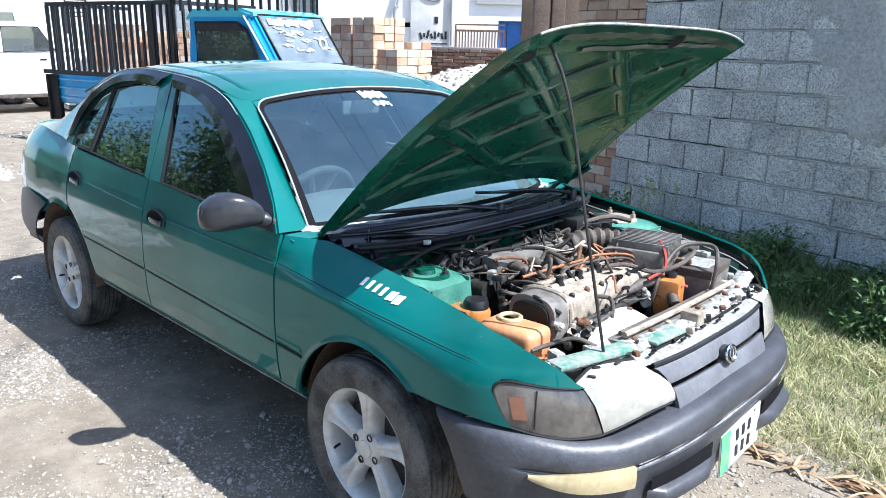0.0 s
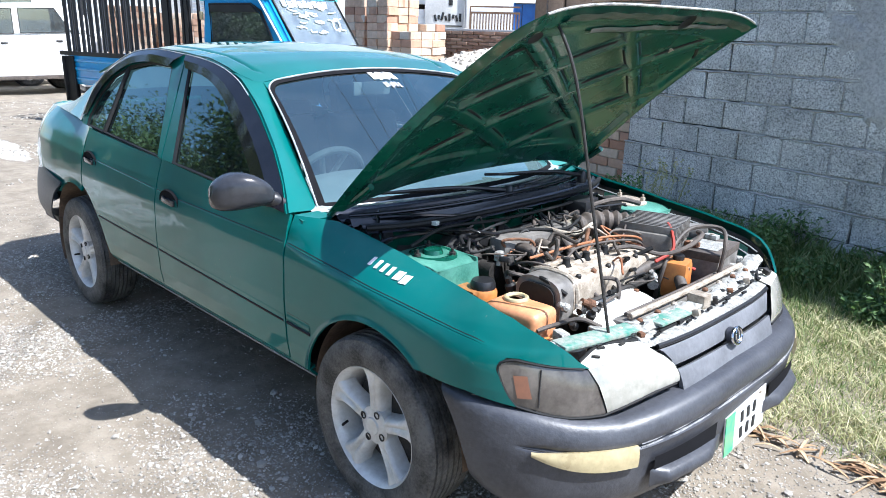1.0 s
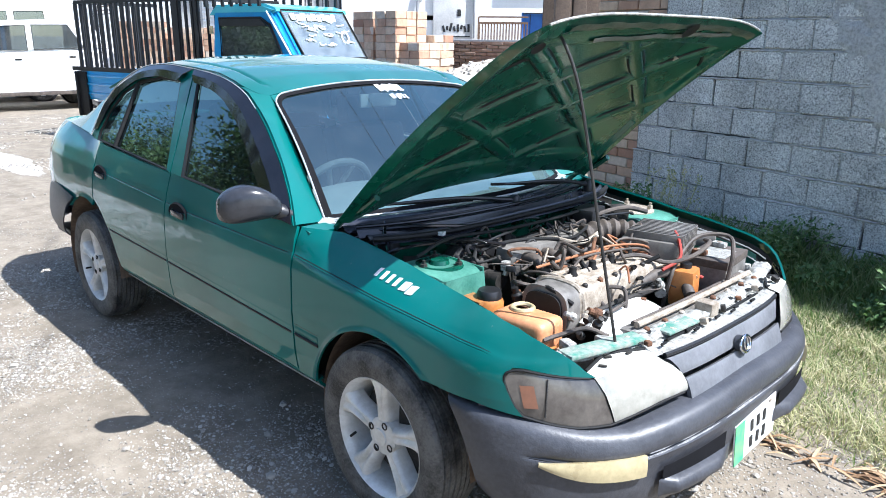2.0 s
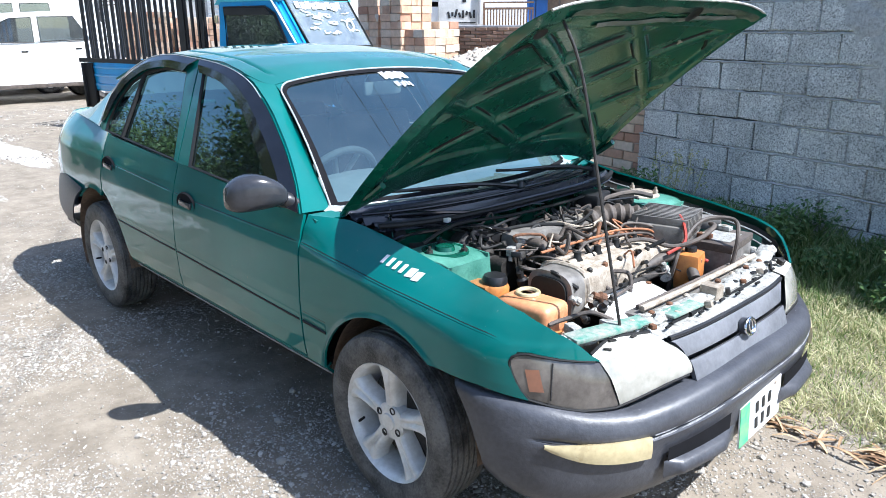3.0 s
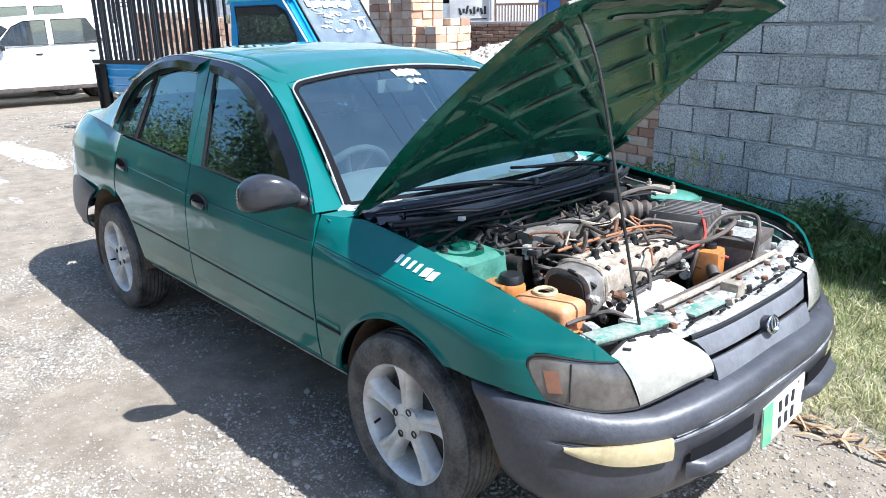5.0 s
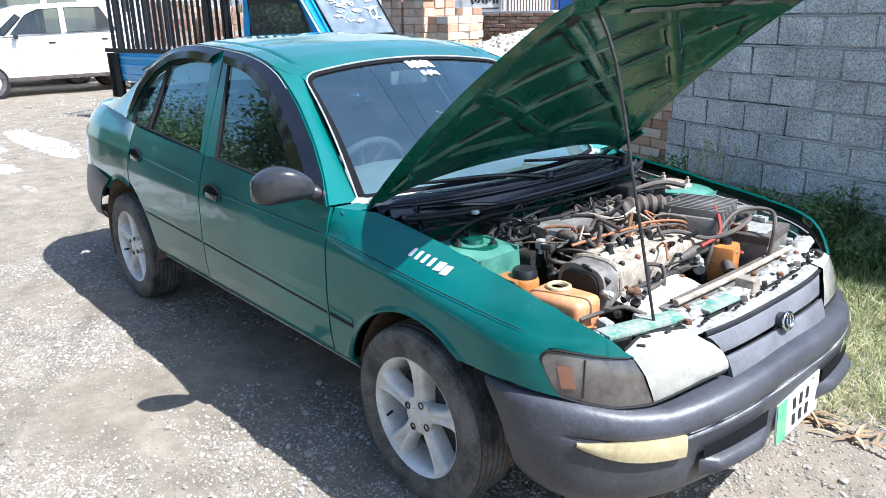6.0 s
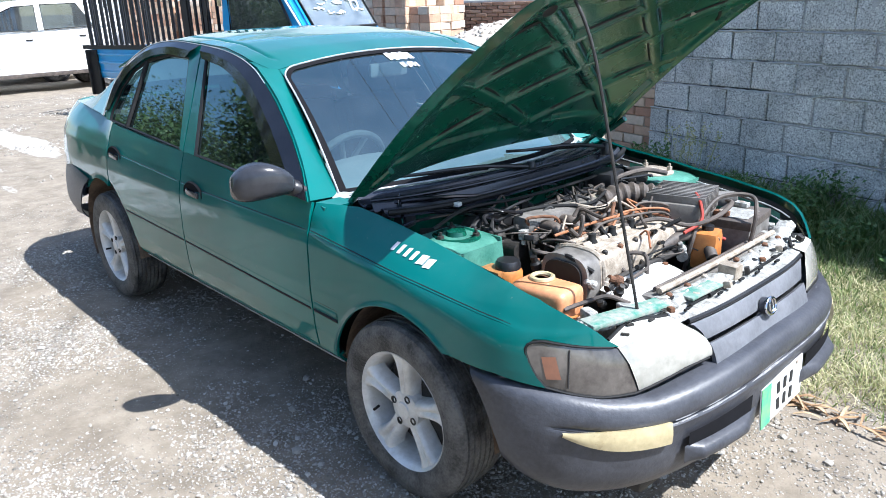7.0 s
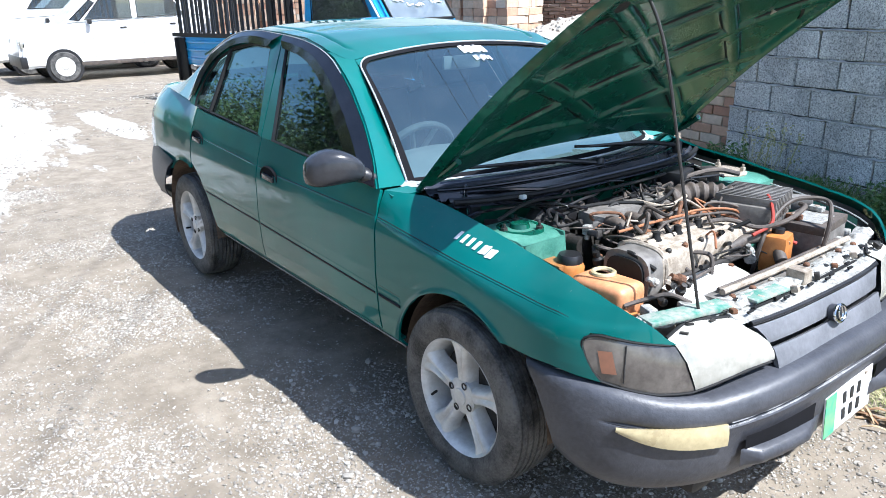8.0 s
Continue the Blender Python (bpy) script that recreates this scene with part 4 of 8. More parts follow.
# groove under the bumper rail, filled with a black tube
part("bumper_seam", tube([on_bumper(t, 0.4825 + 0.68 * sag((t + 90) / 180), -0.012) for t in range(-80, 81, 4)], 0.0065, 6), BLACK_PLASTIC, fb)

# worn pale edges of the rail and of the ledge below it
for z_, o_, r__ in ((0.497, 0.001, 0.0032), (0.474, -0.002, 0.0045), (0.578, -0.050, 0.0030)):
    pts_ = [on_bumper(t, z_ + sag((t + 90) / 180) * table(z_, (0.43, 0.0), (0.49, 0.7), (0.55, 1.0)), o_) for t in range(-29, 30, 2)]
    part("worn_edge", tube(pts_, lambda k, r__=r__: r__ * (0.55 + 0.45 * math.sin(37 * k) * math.sin(11 * k)), 6), WORN_EDGE, fb, "scuffed pale edge of the plastic")

# grille: frame, two openings, bars, badge
gr = part("grille", grid(lambda u, v: nose(lerp(-0.40, 0.40, u), lerp(0.535, 0.672, v), -0.030 - 0.02 * v), 30, 8), BLACK_PLASTIC, car, "grey plastic grille with a round badge")
def grille_end(z):
    return width(z) * math.sin(radians(lamp_inner(max(0.567, z)))) ** (2 / 3) - 0.004


for z0, z1, o0 in ((0.535, 0.601, 0.005), (0.610, 0.663, -0.003)):
    b_ = part("grille_bar", grid(lambda u, v, z0=z0, z1=z1, o0=o0: nose(lerp(-1, 1, u) * grille_end(lerp(z0, z1, v)), lerp(z0, z1, v), o0 + 0.0025 * math.sin(math.pi * v) ** 0.4), 30, 8), GRILLE_GREY, gr)
    thick(b_, 0.014, -1)
part("grille_cap", tube([nose(lerp(-0.36, 0.36, k / 30), 0.672, -0.004) for k in range(31)], 0.007, 8), BLACK_PLASTIC, gr)
bm_ = Matrix.Translation(nose(0, 0.622, 0.022)) @ Matrix.Rotation(radians(90), 4, "Y") @ Matrix.Rotation(radians(-12), 4, "Y")
badge = part("badge", lathe([(0.0, -0.02), (0.026, -0.02), (0.026, 0.0), (0.0, 0.002)], bm_, 32), BUMPER_GREY, gr, "round chrome badge")
part("badge_ring", tube([bm_ @ Vector((0.025 * math.cos(a), 0.031 * math.sin(a), 0.004)) for a in np.linspace(0, 2 * math.pi, 33)[:-1]], 0.0048, 8, closed=True), CHROME, badge)
part("badge_ring", tube([bm_ @ Vector((0.020 * math.cos(a) - 0.003, 0.010 * math.sin(a), 0.006)) for a in np.linspace(0, 2 * math.pi, 33)[:-1]], 0.0038, 8, closed=True), CHROME, badge)

# number plate, bent a little, hung below the bumper
PLATE = Matrix.Translation((0.812, 0.036, 0.340)) @ Matrix.Rotation(radians(-2), 4, "Z") @ Matrix.Rotation(radians(7), 4, "X")
np_ = part("number_plate", box((0.004, 0.262, 0.145), (0, 0, 0), 0.0015, bm=None), PLATE_WHITE, fb, "white number plate with a green band")
np_.matrix_basis = PLATE
part("plate_band", box((0.002, 0.056, 0.143), (0.0032, -0.101, 0)), PLATE_GREEN, np_)
for z0 in (0.028, -0.030):
    for k in range(3):
        part("plate_bar", box((0.0016, 0.016, 0.040), (0.003, -0.025 + 0.040 * k, z0), 0.002, Matrix.Rotation(radians(6 - 5 * k), 4, "X")), INK, np_)
part("plate_bolt", lathe([(0, 0.004), (0.006, 0.003), (0.007, 0)], Matrix.Translation((0.002, 0.09, 0.062)) @ Matrix.Rotation(radians(90), 4, "Y"), 12), STEEL_DIRTY, np_)


# bonnet, propped open
HINGE = Vector((-0.36, 0, 0.905))
PHI = radians(39.5)
ALONG = Vector((math.cos(PHI), 0, math.sin(PHI)))
ABOVE = Vector((-math.sin(PHI), 0, math.cos(PHI)))


def bonnet_point(u, v, lift=0.0):
    """u from hinge to lip, v from -1 to 1 across."""
    length = 1.005 + 0.040 * (1 - abs(v) ** 4)
    u = 0.11 * (1 - abs(v) ** 3) + (1 - 0.11 * (1 - abs(v) ** 3)) * u
    y = v * lerp(0.70, 0.625, u ** 1.5)
    crown = 0.024 * (1 - abs(v) ** 5) + 0.030 * math.sin(math.pi * u) - 0.014 * max(0, (u - 0.88) / 0.12) ** 2 - 0.002 * max(0.0, (abs(v) - 0.9) / 0.1) ** 2
    return HINGE + ALONG * (u * length) + ABOVE * (crown + lift) + Vector((0, y, 0))


bonnet = part("bonnet", grid(lambda u, v: bonnet_point(u, 2 * v - 1), 40, 60), PAINT, car, "green bonnet propped open, bare underside showing")


def seg(u, v, a, b):
    """How far (u, v) lies from the line a-b, in the bonnet's plane."""
    p, a, b = Vector((u, v * 0.66)), Vector((a[0], a[1] * 0.66)), Vector((b[0], b[1] * 0.66))
    t = max(0, min(1, (p - a).dot(b - a) / (b - a).length_squared))
    return (p - a - (b - a) * t).length


RIBS = [((0.06, -0.98), (0.06, 0.98), 0.075), ((0.935, -0.98), (0.935, 0.98), 0.07), ((0.1, -0.97), (0.95, -0.97), 0.055), ((0.1, 0.97), (0.95, 0.97), 0.055)]
LATTICE = (0.115, 0.485, 0.820)
for c in LATTICE:
    for k in (-1, 1):
        RIBS.append(((0.10, k * (c - 0.10) * 2.15), (0.92, k * (c - 0.92) * 2.15), 0.026))


def inner_panel(u, v):
    v = 2 * v - 1
    k = 0.0
    for a, b, w in RIBS:
        d = seg(u, v, a, b) - w
        k = max(k, 1 / (1 + math.exp(min(30, max(-30, d / 0.0035)))))
    hem = min(1.0, (1 - abs(v)) / 0.05, (1 - u) / 0.05)
    return bonnet_point(0.006 + 0.988 * u, v * 0.994, -0.004 - hem * (0.006 + 0.016 * k))


part("bonnet_inner_panel", grid(inner_panel, 190, 210), UNDER_PAINT, bonnet, "pressed green inner panel with ribs")
# dark beads drawing the outlines along the pockets' edges
for k in (-1, 1):
    for c in LATTICE + (1.13,):
        cuts = sorted([0.5 * (c + c2) for c2 in LATTICE] + [c - 0.90 / 2.15, c + 0.90 / 2.15, 0.14, 0.87])
        for u0, u1 in zip(cuts, cuts[1:]):
            um = 0.5 * (u0 + u1)
            if not 0.13 < um < 0.88 or abs(c - um) * 2.15 > 0.92 or u1 - u0 < 0.09:
                continue
            for side in (1, -1):
                pts_ = []
                for q_ in range(9):
                    uu = lerp(u0 + 0.024, u1 - 0.024, q_ / 8)
                    vv = k * (c - uu) * 2.15
                    off = side * (0.031 - 0.010 * abs(q_ / 4 - 1) ** 4)
                    pts_.append(bonnet_point(0.006 + 0.988 * (uu + off * 0.82), (vv + k * off * 0.6) * 0.994, -0.0120))
                if c < 1.1 or side > 0:
                    part("outline_bead", tube(pts_, 0.0062, 6), BLACK_RUBBER, bonnet)
rim_ = [bonnet_point(u / 30, -1) for u in range(31)] + [bonnet_point(1, v / 30 * 2 - 1) for v in range(1, 31)] + [bonnet_point(1 - u / 30, 1) for u in range(1, 31)]
low_rim = [inner_panel(u / 30, 0.0) for u in range(31)] + [inner_panel(1.0, v / 30) for v in range(1, 31)] + [inner_panel(1 - u / 30, 1.0) for u in range(1, 31)] + [inner_panel(0.0, 1 - v / 30) for v in range(1, 31)]
rim_ += [bonnet_point(0.0, 1 - 2 * v / 30) for v in range(1, 31)]
part("bonnet_edge", strip(rim_, low_rim), UNDER_PAINT, bonnet)
part("bonnet_lip", tube([bonnet_point(1.0, v / 30 * 1.9 - 0.95) - ABOVE * 0.002 for v in range(0, 31)], 0.004, 8), WHITE_METAL, bonnet, "bare worn bonnet lip")
part("bonnet_lip_panel", grid(lambda u, v: bonnet_point(0.945 + 0.040 * v, lerp(-0.80, 0.90, u), -0.024 - 0.005 * math.sin(math.pi * v) + 0.0025 * math.sin(47 * u)), 60, 4), DIRTY_GREEN, bonnet, "dirty dark green panel behind the bonnet lip")
part("bonnet_front_beam", grid(lambda u, v: bonnet_point(lerp(0.872, 0.925, u) + 0.026 * v + 0.004 * math.sin(20 * u), lerp(-0.50, 0.66, u), -0.0290 - 0.006 * math.sin(math.pi * v)), 40, 4), GREY_DUST, bonnet, "dirty grey beam behind the bonnet lip")
latch = bonnet_point(0.745, 0.55) - ABOVE * 0.014
part("bonnet_latch", box((0.045, 0.055, 0.014), tuple(latch), 0.004, m=Matrix.Rotation(-PHI, 4, "Y")), STEEL_DIRTY, bonnet)
# black discs on the closed panel paint the unlit inside of holes
for u_, v_, r_ in ((0.915, -0.90, 0.016), (0.962, 0.16, 0.026)):
    c_ = bonnet_point(u_, v_) - ABOVE * 0.036
    part("drain_hole", lathe([(0.0, 0.0), (r_, 0.0), (r_ + 0.006, 0.002)], Matrix.Translation(c_) @ Matrix.Rotation(-PHI, 4, "Y") @ Matrix.Rotation(radians(180), 4, "X"), 20), BLACK_RUBBER, bonnet)
hook = bonnet_point(0.93, -0.78) - ABOVE * 0.04
prop = part("bonnet_prop", tube([hook + Vector((-0.03, 0.0, 0.02)), hook, (0.448, -0.480, 1.37), (0.52, -0.468, 1.05), (0.60, -0.455, 0.69)], 0.0046, 8, curve=5), DARK_ENGINE, car, "thin dark steel prop rod")


# wheels
def wheel(xc, s):
    base = Matrix.Translation((xc, s * 0.735, 0.298)) @ Matrix.Rotation(radians(-90 * s), 4, "X")
    w = part("wheel", lathe([(0.150, -0.09), (0.155, -0.02), (0.150, 0.01), (0.05, 0.02)], base, 40), DARK_ENGINE, car, "five-spoke silver alloy wheel")
    tyre = [(0.196, -0.085), (0.215, -0.094), (0.25, -0.098), (0.278, -0.092), (0.292, -0.076)]
    for k in range(-3, 4):
        tyre += [(0.299 - 0.0006 * k * k, k * 0.021 - 0.0085), (0.299 - 0.0006 * k * k, k * 0.021 + 0.0065), (0.292 - 0.0006 * k * k, k * 0.021 + 0.008), (0.292 - 0.0006 * k * k, k * 0.021 + 0.011)]
    tyre += [(0.292, 0.076), (0.284, 0.088), (0.262, 0.0955), (0.255, 0.0975), (0.24, 0.098), (0.215, 0.094), (0.202, 0.089), (0.196, 0.082)]
    part("tyre", lathe(tyre, base, 80), RUBBER, w, "dusty worn black tyre")
    rim = part("rim", lathe([(0.160, -0.080), (0.176, -0.02), (0.182, 0.045), (0.184, 0.068), (0.190, 0.079), (0.198, 0.088), (0.201, 0.084)], base, 64), ALLOY, w)
    bms = bmesh.new()
    for k in range(5):
        a = radians(90 + 72 * k)
        def spoke(u, v):
            r = lerp(0.035, 0.190, u)
            half_w = table(u, (0, 0.030), (0.25, 0.026), (0.5, 0.025), (0.75, 0.030), (0.9, 0.040), (1.0, 0.060))
            t = 2 * v - 1
            h = 0.068 + 0.014 * u - 0.016 * abs(t) ** 4
            h -= 0.013 * math.exp(-(t / 0.30) ** 2) * min(1.0, 2.2 * max(0.0, u - 0.12)) * (1 - max(0, u - 0.85) * 4)
            return Vector((r * math.cos(a) - t * half_w * math.sin(a), r * math.sin(a) + t * half_w * math.cos(a), h))
        b1 = grid(spoke, 14, 14)
        r_ = bmesh.ops.extrude_edge_only(b1, edges=[e for e in b1.edges if e.is_boundary])
        bmesh.ops.translate(b1, vec=(0, 0, -0.045), verts=[v for v in r_["geom"] if isinstance(v, bmesh.types.BMVert)])
        bmesh.ops.transform(b1, matrix=base, verts=b1.verts)
        part("spoke", b1, ALLOY, w)
    hub = part("hub", lathe([(0.062, 0.030), (0.062, 0.066), (0.052, 0.072), (0.030, 0.073), (0.027, 0.078), (0.0, 0.080)], base, 32), ALLOY, w)
    for k in range(4):
        a = radians(45 + 90 * k + 20)
        part("lug_nut", lathe([(0.0125, 0.0735), (0.0125, 0.0755), (0.009, 0.076), (0.008, 0.070), (0.0, 0.069)], base @ Matrix.Translation((0.05 * math.cos(a), 0.05 * math.sin(a), 0.0)), 14), DARK_ENGINE, w)
    a = radians(200)
    part("valve", tube([base @ Vector((0.165 * math.cos(a), 0.165 * math.sin(a), 0.055)), base @ Vector((0.150 * math.cos(a), 0.150 * math.sin(a), 0.085))], 0.005, 6), BLACK_RUBBER, w)
    return w


for s in (R, L_):
    wheel(0.0, s)
    wheel(-2.465, s)
    for (xc, zc, r), out in ((FRONT_ARCH, 0.785), (REAR_ARCH, 0.822)):
        part("wheel_housing", grid(lambda u, v: (xc + (r + 0.004) * math.cos(1.12 * math.pi * u), s * lerp(0.60, out, v), zc + (r + 0.002 + 0.004 * math.sin(13 * u)) * math.sin(1.12 * math.pi * u)), 48, 5), MUD, car, "muddy wheel arch liner")
        back = [Vector((xc + (r + 0.004) * math.cos(math.pi * k / 24), s * 0.60, zc + (r + 0.004) * math.sin(math.pi * k / 24))) for k in range(25)]
        part("wheel_housing", plate(back), DARK_ENGINE, car)

# mirrors
for s in (R, L_):
    def shell(u, v):
        a = 2 * math.pi * v
        k = math.sin(math.pi * min(1, 0.03 + 0.97 * u)) ** 0.32
        y = lerp(0.815, 1.005, u)
        cz = 0.955 + 0.018 * math.sin(math.pi * u)
        rz = 0.070 * k * lerp(0.74, 1.0, u)
        rx = 0.058 * k
        ca, sa = math.cos(a), math.sin(a)
        return Vector((-0.530 - 0.055 * u + rx * math.copysign(abs(ca) ** 0.7, ca), s * y, cz + rz * math.copysign(abs(sa) ** 0.7, sa)))
    mir = part("door_mirror", grid(shell, 24, 28), MIRROR_PLASTIC, car, "dark grey plastic door mirror")
    part("mirror_foot", tube([(-0.50, s * 0.772, 0.912), (-0.535, s * 0.80, 0.930), (-0.545, s * 0.835, 0.945)], lambda t: 0.026 + 0.006 * t, 12, curve=4), BLACK_PLASTIC, mir)
    tri = both([(-0.475, 0.897), (-0.61, 0.985), (-0.61, 0.907)], s)
    part("mirror_base", prism([p + Vector((0, s * 0.012, 0)) for p in tri], Vector((0, -s * 0.01, 0))), BLACK_PLASTIC, mir)

# white lettering on the fender, drawn as plain bars, the last ones smeared together
def fender_spot(x, z, o=0.0015):
    k = max(0.0, 1 - (fender_top(x) - z) / 0.13)
    return Vector((x, R * (half(x, z) + o - fender_curl(x) * k * k + 0.007), z + 0.002))


for k in range(6):
    x0 = -0.066 + 0.029 * k
    w_ = 0.014 if k < 4 else 0.026
    zc_ = fender_top(x0) - 0.036
    part("fender_sticker", grid(lambda u, v, x0=x0, w_=w_, zc_=zc_: fender_spot(x0 + w_ * u + 0.005 * v, zc_ + 0.0195 * (v - 0.5)), 4, 4), WHITE_STICKER, car)


# ---------------------------------------------------------------- under the bonnet
def bay_box(name, size, at, mat, bevel=0.01, rz=0, label="", rx=0, parent=None):
    return part(name, box(size, at, bevel, Matrix.Rotation(radians(rz), 4, "Z") @ Matrix.Rotation(radians(rx), 4, "X")), mat, parent or car, label)


def hose(pts, r, mat, name="hose", label="", parent=None, n=8):
    return part(name, tube(pts, r, n, curve=6), mat, parent or car, label)


def bellows(pts, r, mat, waves, parent=None):
    return part("air_duct", tube(pts, lambda t: r * (1 + 0.12 * math.sin(2 * math.pi * waves * t)), 16, curve=16), mat, parent or car, "dusty corrugated air duct")


for s in (R, L_):
    part("inner_apron", grid(lambda u, v: (lerp(-0.16, 0.50, u), s * (0.640 + 0.006 * math.sin(9 * u)), lerp(0.33, fender_top(lerp(-0.16, 0.50, u)) - 0.040, v)), 20, 8), BAY_PAINT, car, "dusty pale green inner wing")
    # flange in near-black: the shade between apron and wing is put into its colour
    part("wing_flange", grid(lambda u, v: (lerp(-0.40, 0.56, u), s * lerp(0.645, half(lerp(-0.40, 0.56, u), fender_top(lerp(-0.40, 0.56, u))) - fender_curl(lerp(-0.40, 0.56, u)) - 0.006, v) * table(u, (0, 1), (0.9, 1), (1, 0.99)),
                                           fender_top(lerp(-0.40, 0.56, u)) - 0.075 + 0.045 * v ** 3), 40, 5), DARK_ENGINE, car)
    part("wing_gasket", tube([(x, s * 0.650, fender_top(x) - 0.070) for x in np.linspace(-0.36, 0.50, 24)], 0.004, 6), BLACK_RUBBER, car)
    for d_ in (0.026, 0.062):
        part("flange_edge", tube([(x, s * (half(x, fender_top(x)) - fender_curl(x) - d_), fender_top(x) - 0.030 - 0.5 * d_) for x in np.linspace(-0.36, 0.53, 24)], 0.0028, 6), TRIM_CHROME, car)
    ty, ti = (0.662, 0.455) if s < 0 else (0.70, 0.47)
    tx = 0.095 if s < 0 else 0.135
    tower = part("strut_tower", grid(lambda u, v: (lerp(-0.15, tx, u) + 0.02 * (1 - v) * (2 * u - 1), s * (ti - 0.03 * (1 - v)), lerp(0.40, 0.806, v)), 6, 8,
                                     grid(lambda u, v: (lerp(-0.15, tx, u), s * lerp(ty, ti, v), 0.806 - 0.02 * (2 * u - 1) ** 4), 8, 8,
                                          grid(lambda u, v: (tx + 0.02 * (1 - v), s * lerp(ty, ti - 0.03 * (1 - v), u), lerp(0.40, 0.794, v)), 6, 8))), BAY_PAINT, car, "dusty pale green strut tower")
    thick(tower, 0.006, 0)
    # near mount and nuts take dark materials: the bonnet's shade put into colour
    part("strut_mount", lathe([(0.085, 0.0), (0.085, 0.008), (0.07, 0.016), (0.055, 0.012), (0.035, 0.012), (0.03, 0.026), (0.012, 0.028), (0.0, 0.028)], Matrix.Translation((-0.025, s * (0.535 if s < 0 else 0.605), 0.804 if s > 0 else 0.796)), 32), STEEL_DIRTY if s > 0 else UNDER_PAINT, car, "round strut mount")
    for a in range(3):
        part("strut_nut", lathe([(0.011, 0.0), (0.011, 0.022), (0.005, 0.022), (0.005, 0.034), (0, 0.034)], Matrix.Translation((-0.025 + 0.066 * math.cos(2.1 * a + 0.5), s * (0.535 if s < 0 else 0.605) + 0.066 * math.sin(2.1 * a + 0.5), 0.812 if s > 0 else 0.797)), 8), STEEL_DIRTY if s > 0 else DARK_ENGINE, car)

# scuttle under the windshield: black tray with ribs and a slotted grille
def scuttle(u, v):
    y = lerp(-0.66, 0.66, v)
    p0 = Vector(windshield_point(0.0, (y / 0.665 + 1) / 2)) + Vector((0.01, 0, -0.006))
    p1 = Vector((-0.10 - 0.10 * (y / 0.66) ** 4, y, 0.868))
    p = p0.lerp(p1, u)
    p.z += 0.009 * math.sin(u * 24) + 0.003 * math.sin(u * 61) + 0.008 * math.exp(-((u - 0.62) / 0.05) ** 2)
    return p


cowl = part("scuttle_panel", grid(scuttle, 60, 40), SCUTTLE_BLACK, car, "black plastic scuttle panel below the windshield")
for k in range(34):
    y = -0.52 + 0.031 * k
    a, b = scuttle(0.22, (y / 0.66 + 1) / 2), scuttle(0.40, (y / 0.66 + 1) / 2)
    part("scuttle_slot", tube([a + Vector((0, 0, 0.004)), b + Vector((0, 0, 0.004))], 0.004, 5), MIRROR_PLASTIC, cowl)
part("scuttle_seal", tube([scuttle(0.97, v / 30) + Vector((0.0, 0, 0.012)) for v in range(31)], 0.010, 8), BLACK_RUBBER, cowl)
part("scuttle_seal", tube([scuttle(0.62, v / 30) + Vector((0.0, 0, 0.010)) for v in range(31)], 0.006, 8), GLOSS_BLACK, cowl)
part("bulkhead", grid(lambda u, v: (-0.13 - 0.04 * math.sin(3 * v) - 0.08 * (2 * u - 1) ** 4, lerp(-0.64, 0.64, u), lerp(0.30, 0.872, v)), 24, 12), UNDER_PAINT, car, "dark green bulkhead")
part("bulkhead_pad", grid(lambda u, v: (-0.085 - 0.10 * (2 * u - 1) ** 4 + 0.012 * math.sin(9 * u), lerp(-0.55, 0.56, u), lerp(0.50, 0.80, v)), 24, 8), DARK_ENGINE, car)
for y0, y1 in ((0.02, -0.50), (0.50, 0.05)):
    base_ = Vector((-0.19, y0, 0.91))
    tip = Vector((-0.275 - 0.12 * abs(y1), y1, 0.955 - 0.02 * abs(y1)))
    w_ = part("wiper", tube([base_, base_.lerp(tip, 0.45) + Vector((0.02, 0, 0.018)), tip], lambda t: 0.010 - 0.005 * t, 8, curve=6), BLACK_PLASTIC, car, "black wiper arm and blade")
    part("wiper_blade", tube([base_.lerp(tip, 0.35) + Vector((0, 0, 0.006)), tip + (tip - base_) * 0.12], 0.006, 6), BLACK_RUBBER, w_)
    part("wiper_pivot", lathe([(0.020, -0.03), (0.020, 0.01), (0.013, 0.02), (0, 0.022)], Matrix.Translation(base_), 16), BLACK_PLASTIC, w_)
# dark pipes and boxes in the near corner by the bulkhead
for pts_, r__ in (([(-0.33, -0.64, 0.85), (-0.25, -0.58, 0.885), (-0.17, -0.46, 0.89), (-0.12, -0.30, 0.872)], 0.008),
                  ([(-0.30, -0.62, 0.82), (-0.22, -0.60, 0.86), (-0.15, -0.52, 0.86), (-0.09, -0.42, 0.842), (0.02, -0.38, 0.82)], 0.010),
                  ([(-0.20, -0.66, 0.80), (-0.14, -0.62, 0.845), (-0.10, -0.50, 0.852), (-0.03, -0.40, 0.86), (0.05, -0.30, 0.842)], 0.006),
                  ([(-0.28, -0.55, 0.90), (-0.22, -0.60, 0.88), (-0.16, -0.635, 0.84)], 0.006)):
    hose(pts_, r__, GLOSS_BLACK, "pipe")
bay_box("wiper_motor", (0.10, 0.13, 0.05), (-0.24, -0.57, 0.835), BLACK_PLASTIC, 0.015, rz=20, label="black wiper motor cover")
bay_box("connector", (0.022, 0.022, 0.014), (-0.115, -0.44, 0.873), SHIELD, 0.003, rz=15)
# bonnet hinges
for s in (R, L_):
    part("bonnet_hinge", tube([(-0.43, s * 0.655, 0.86), (-0.37, s * 0.655, 0.915), (-0.28, s * 0.65, 0.955), (-0.20, s * 0.645, 1.01)], 0.012, 8, curve=4), UNDER_PAINT, car)

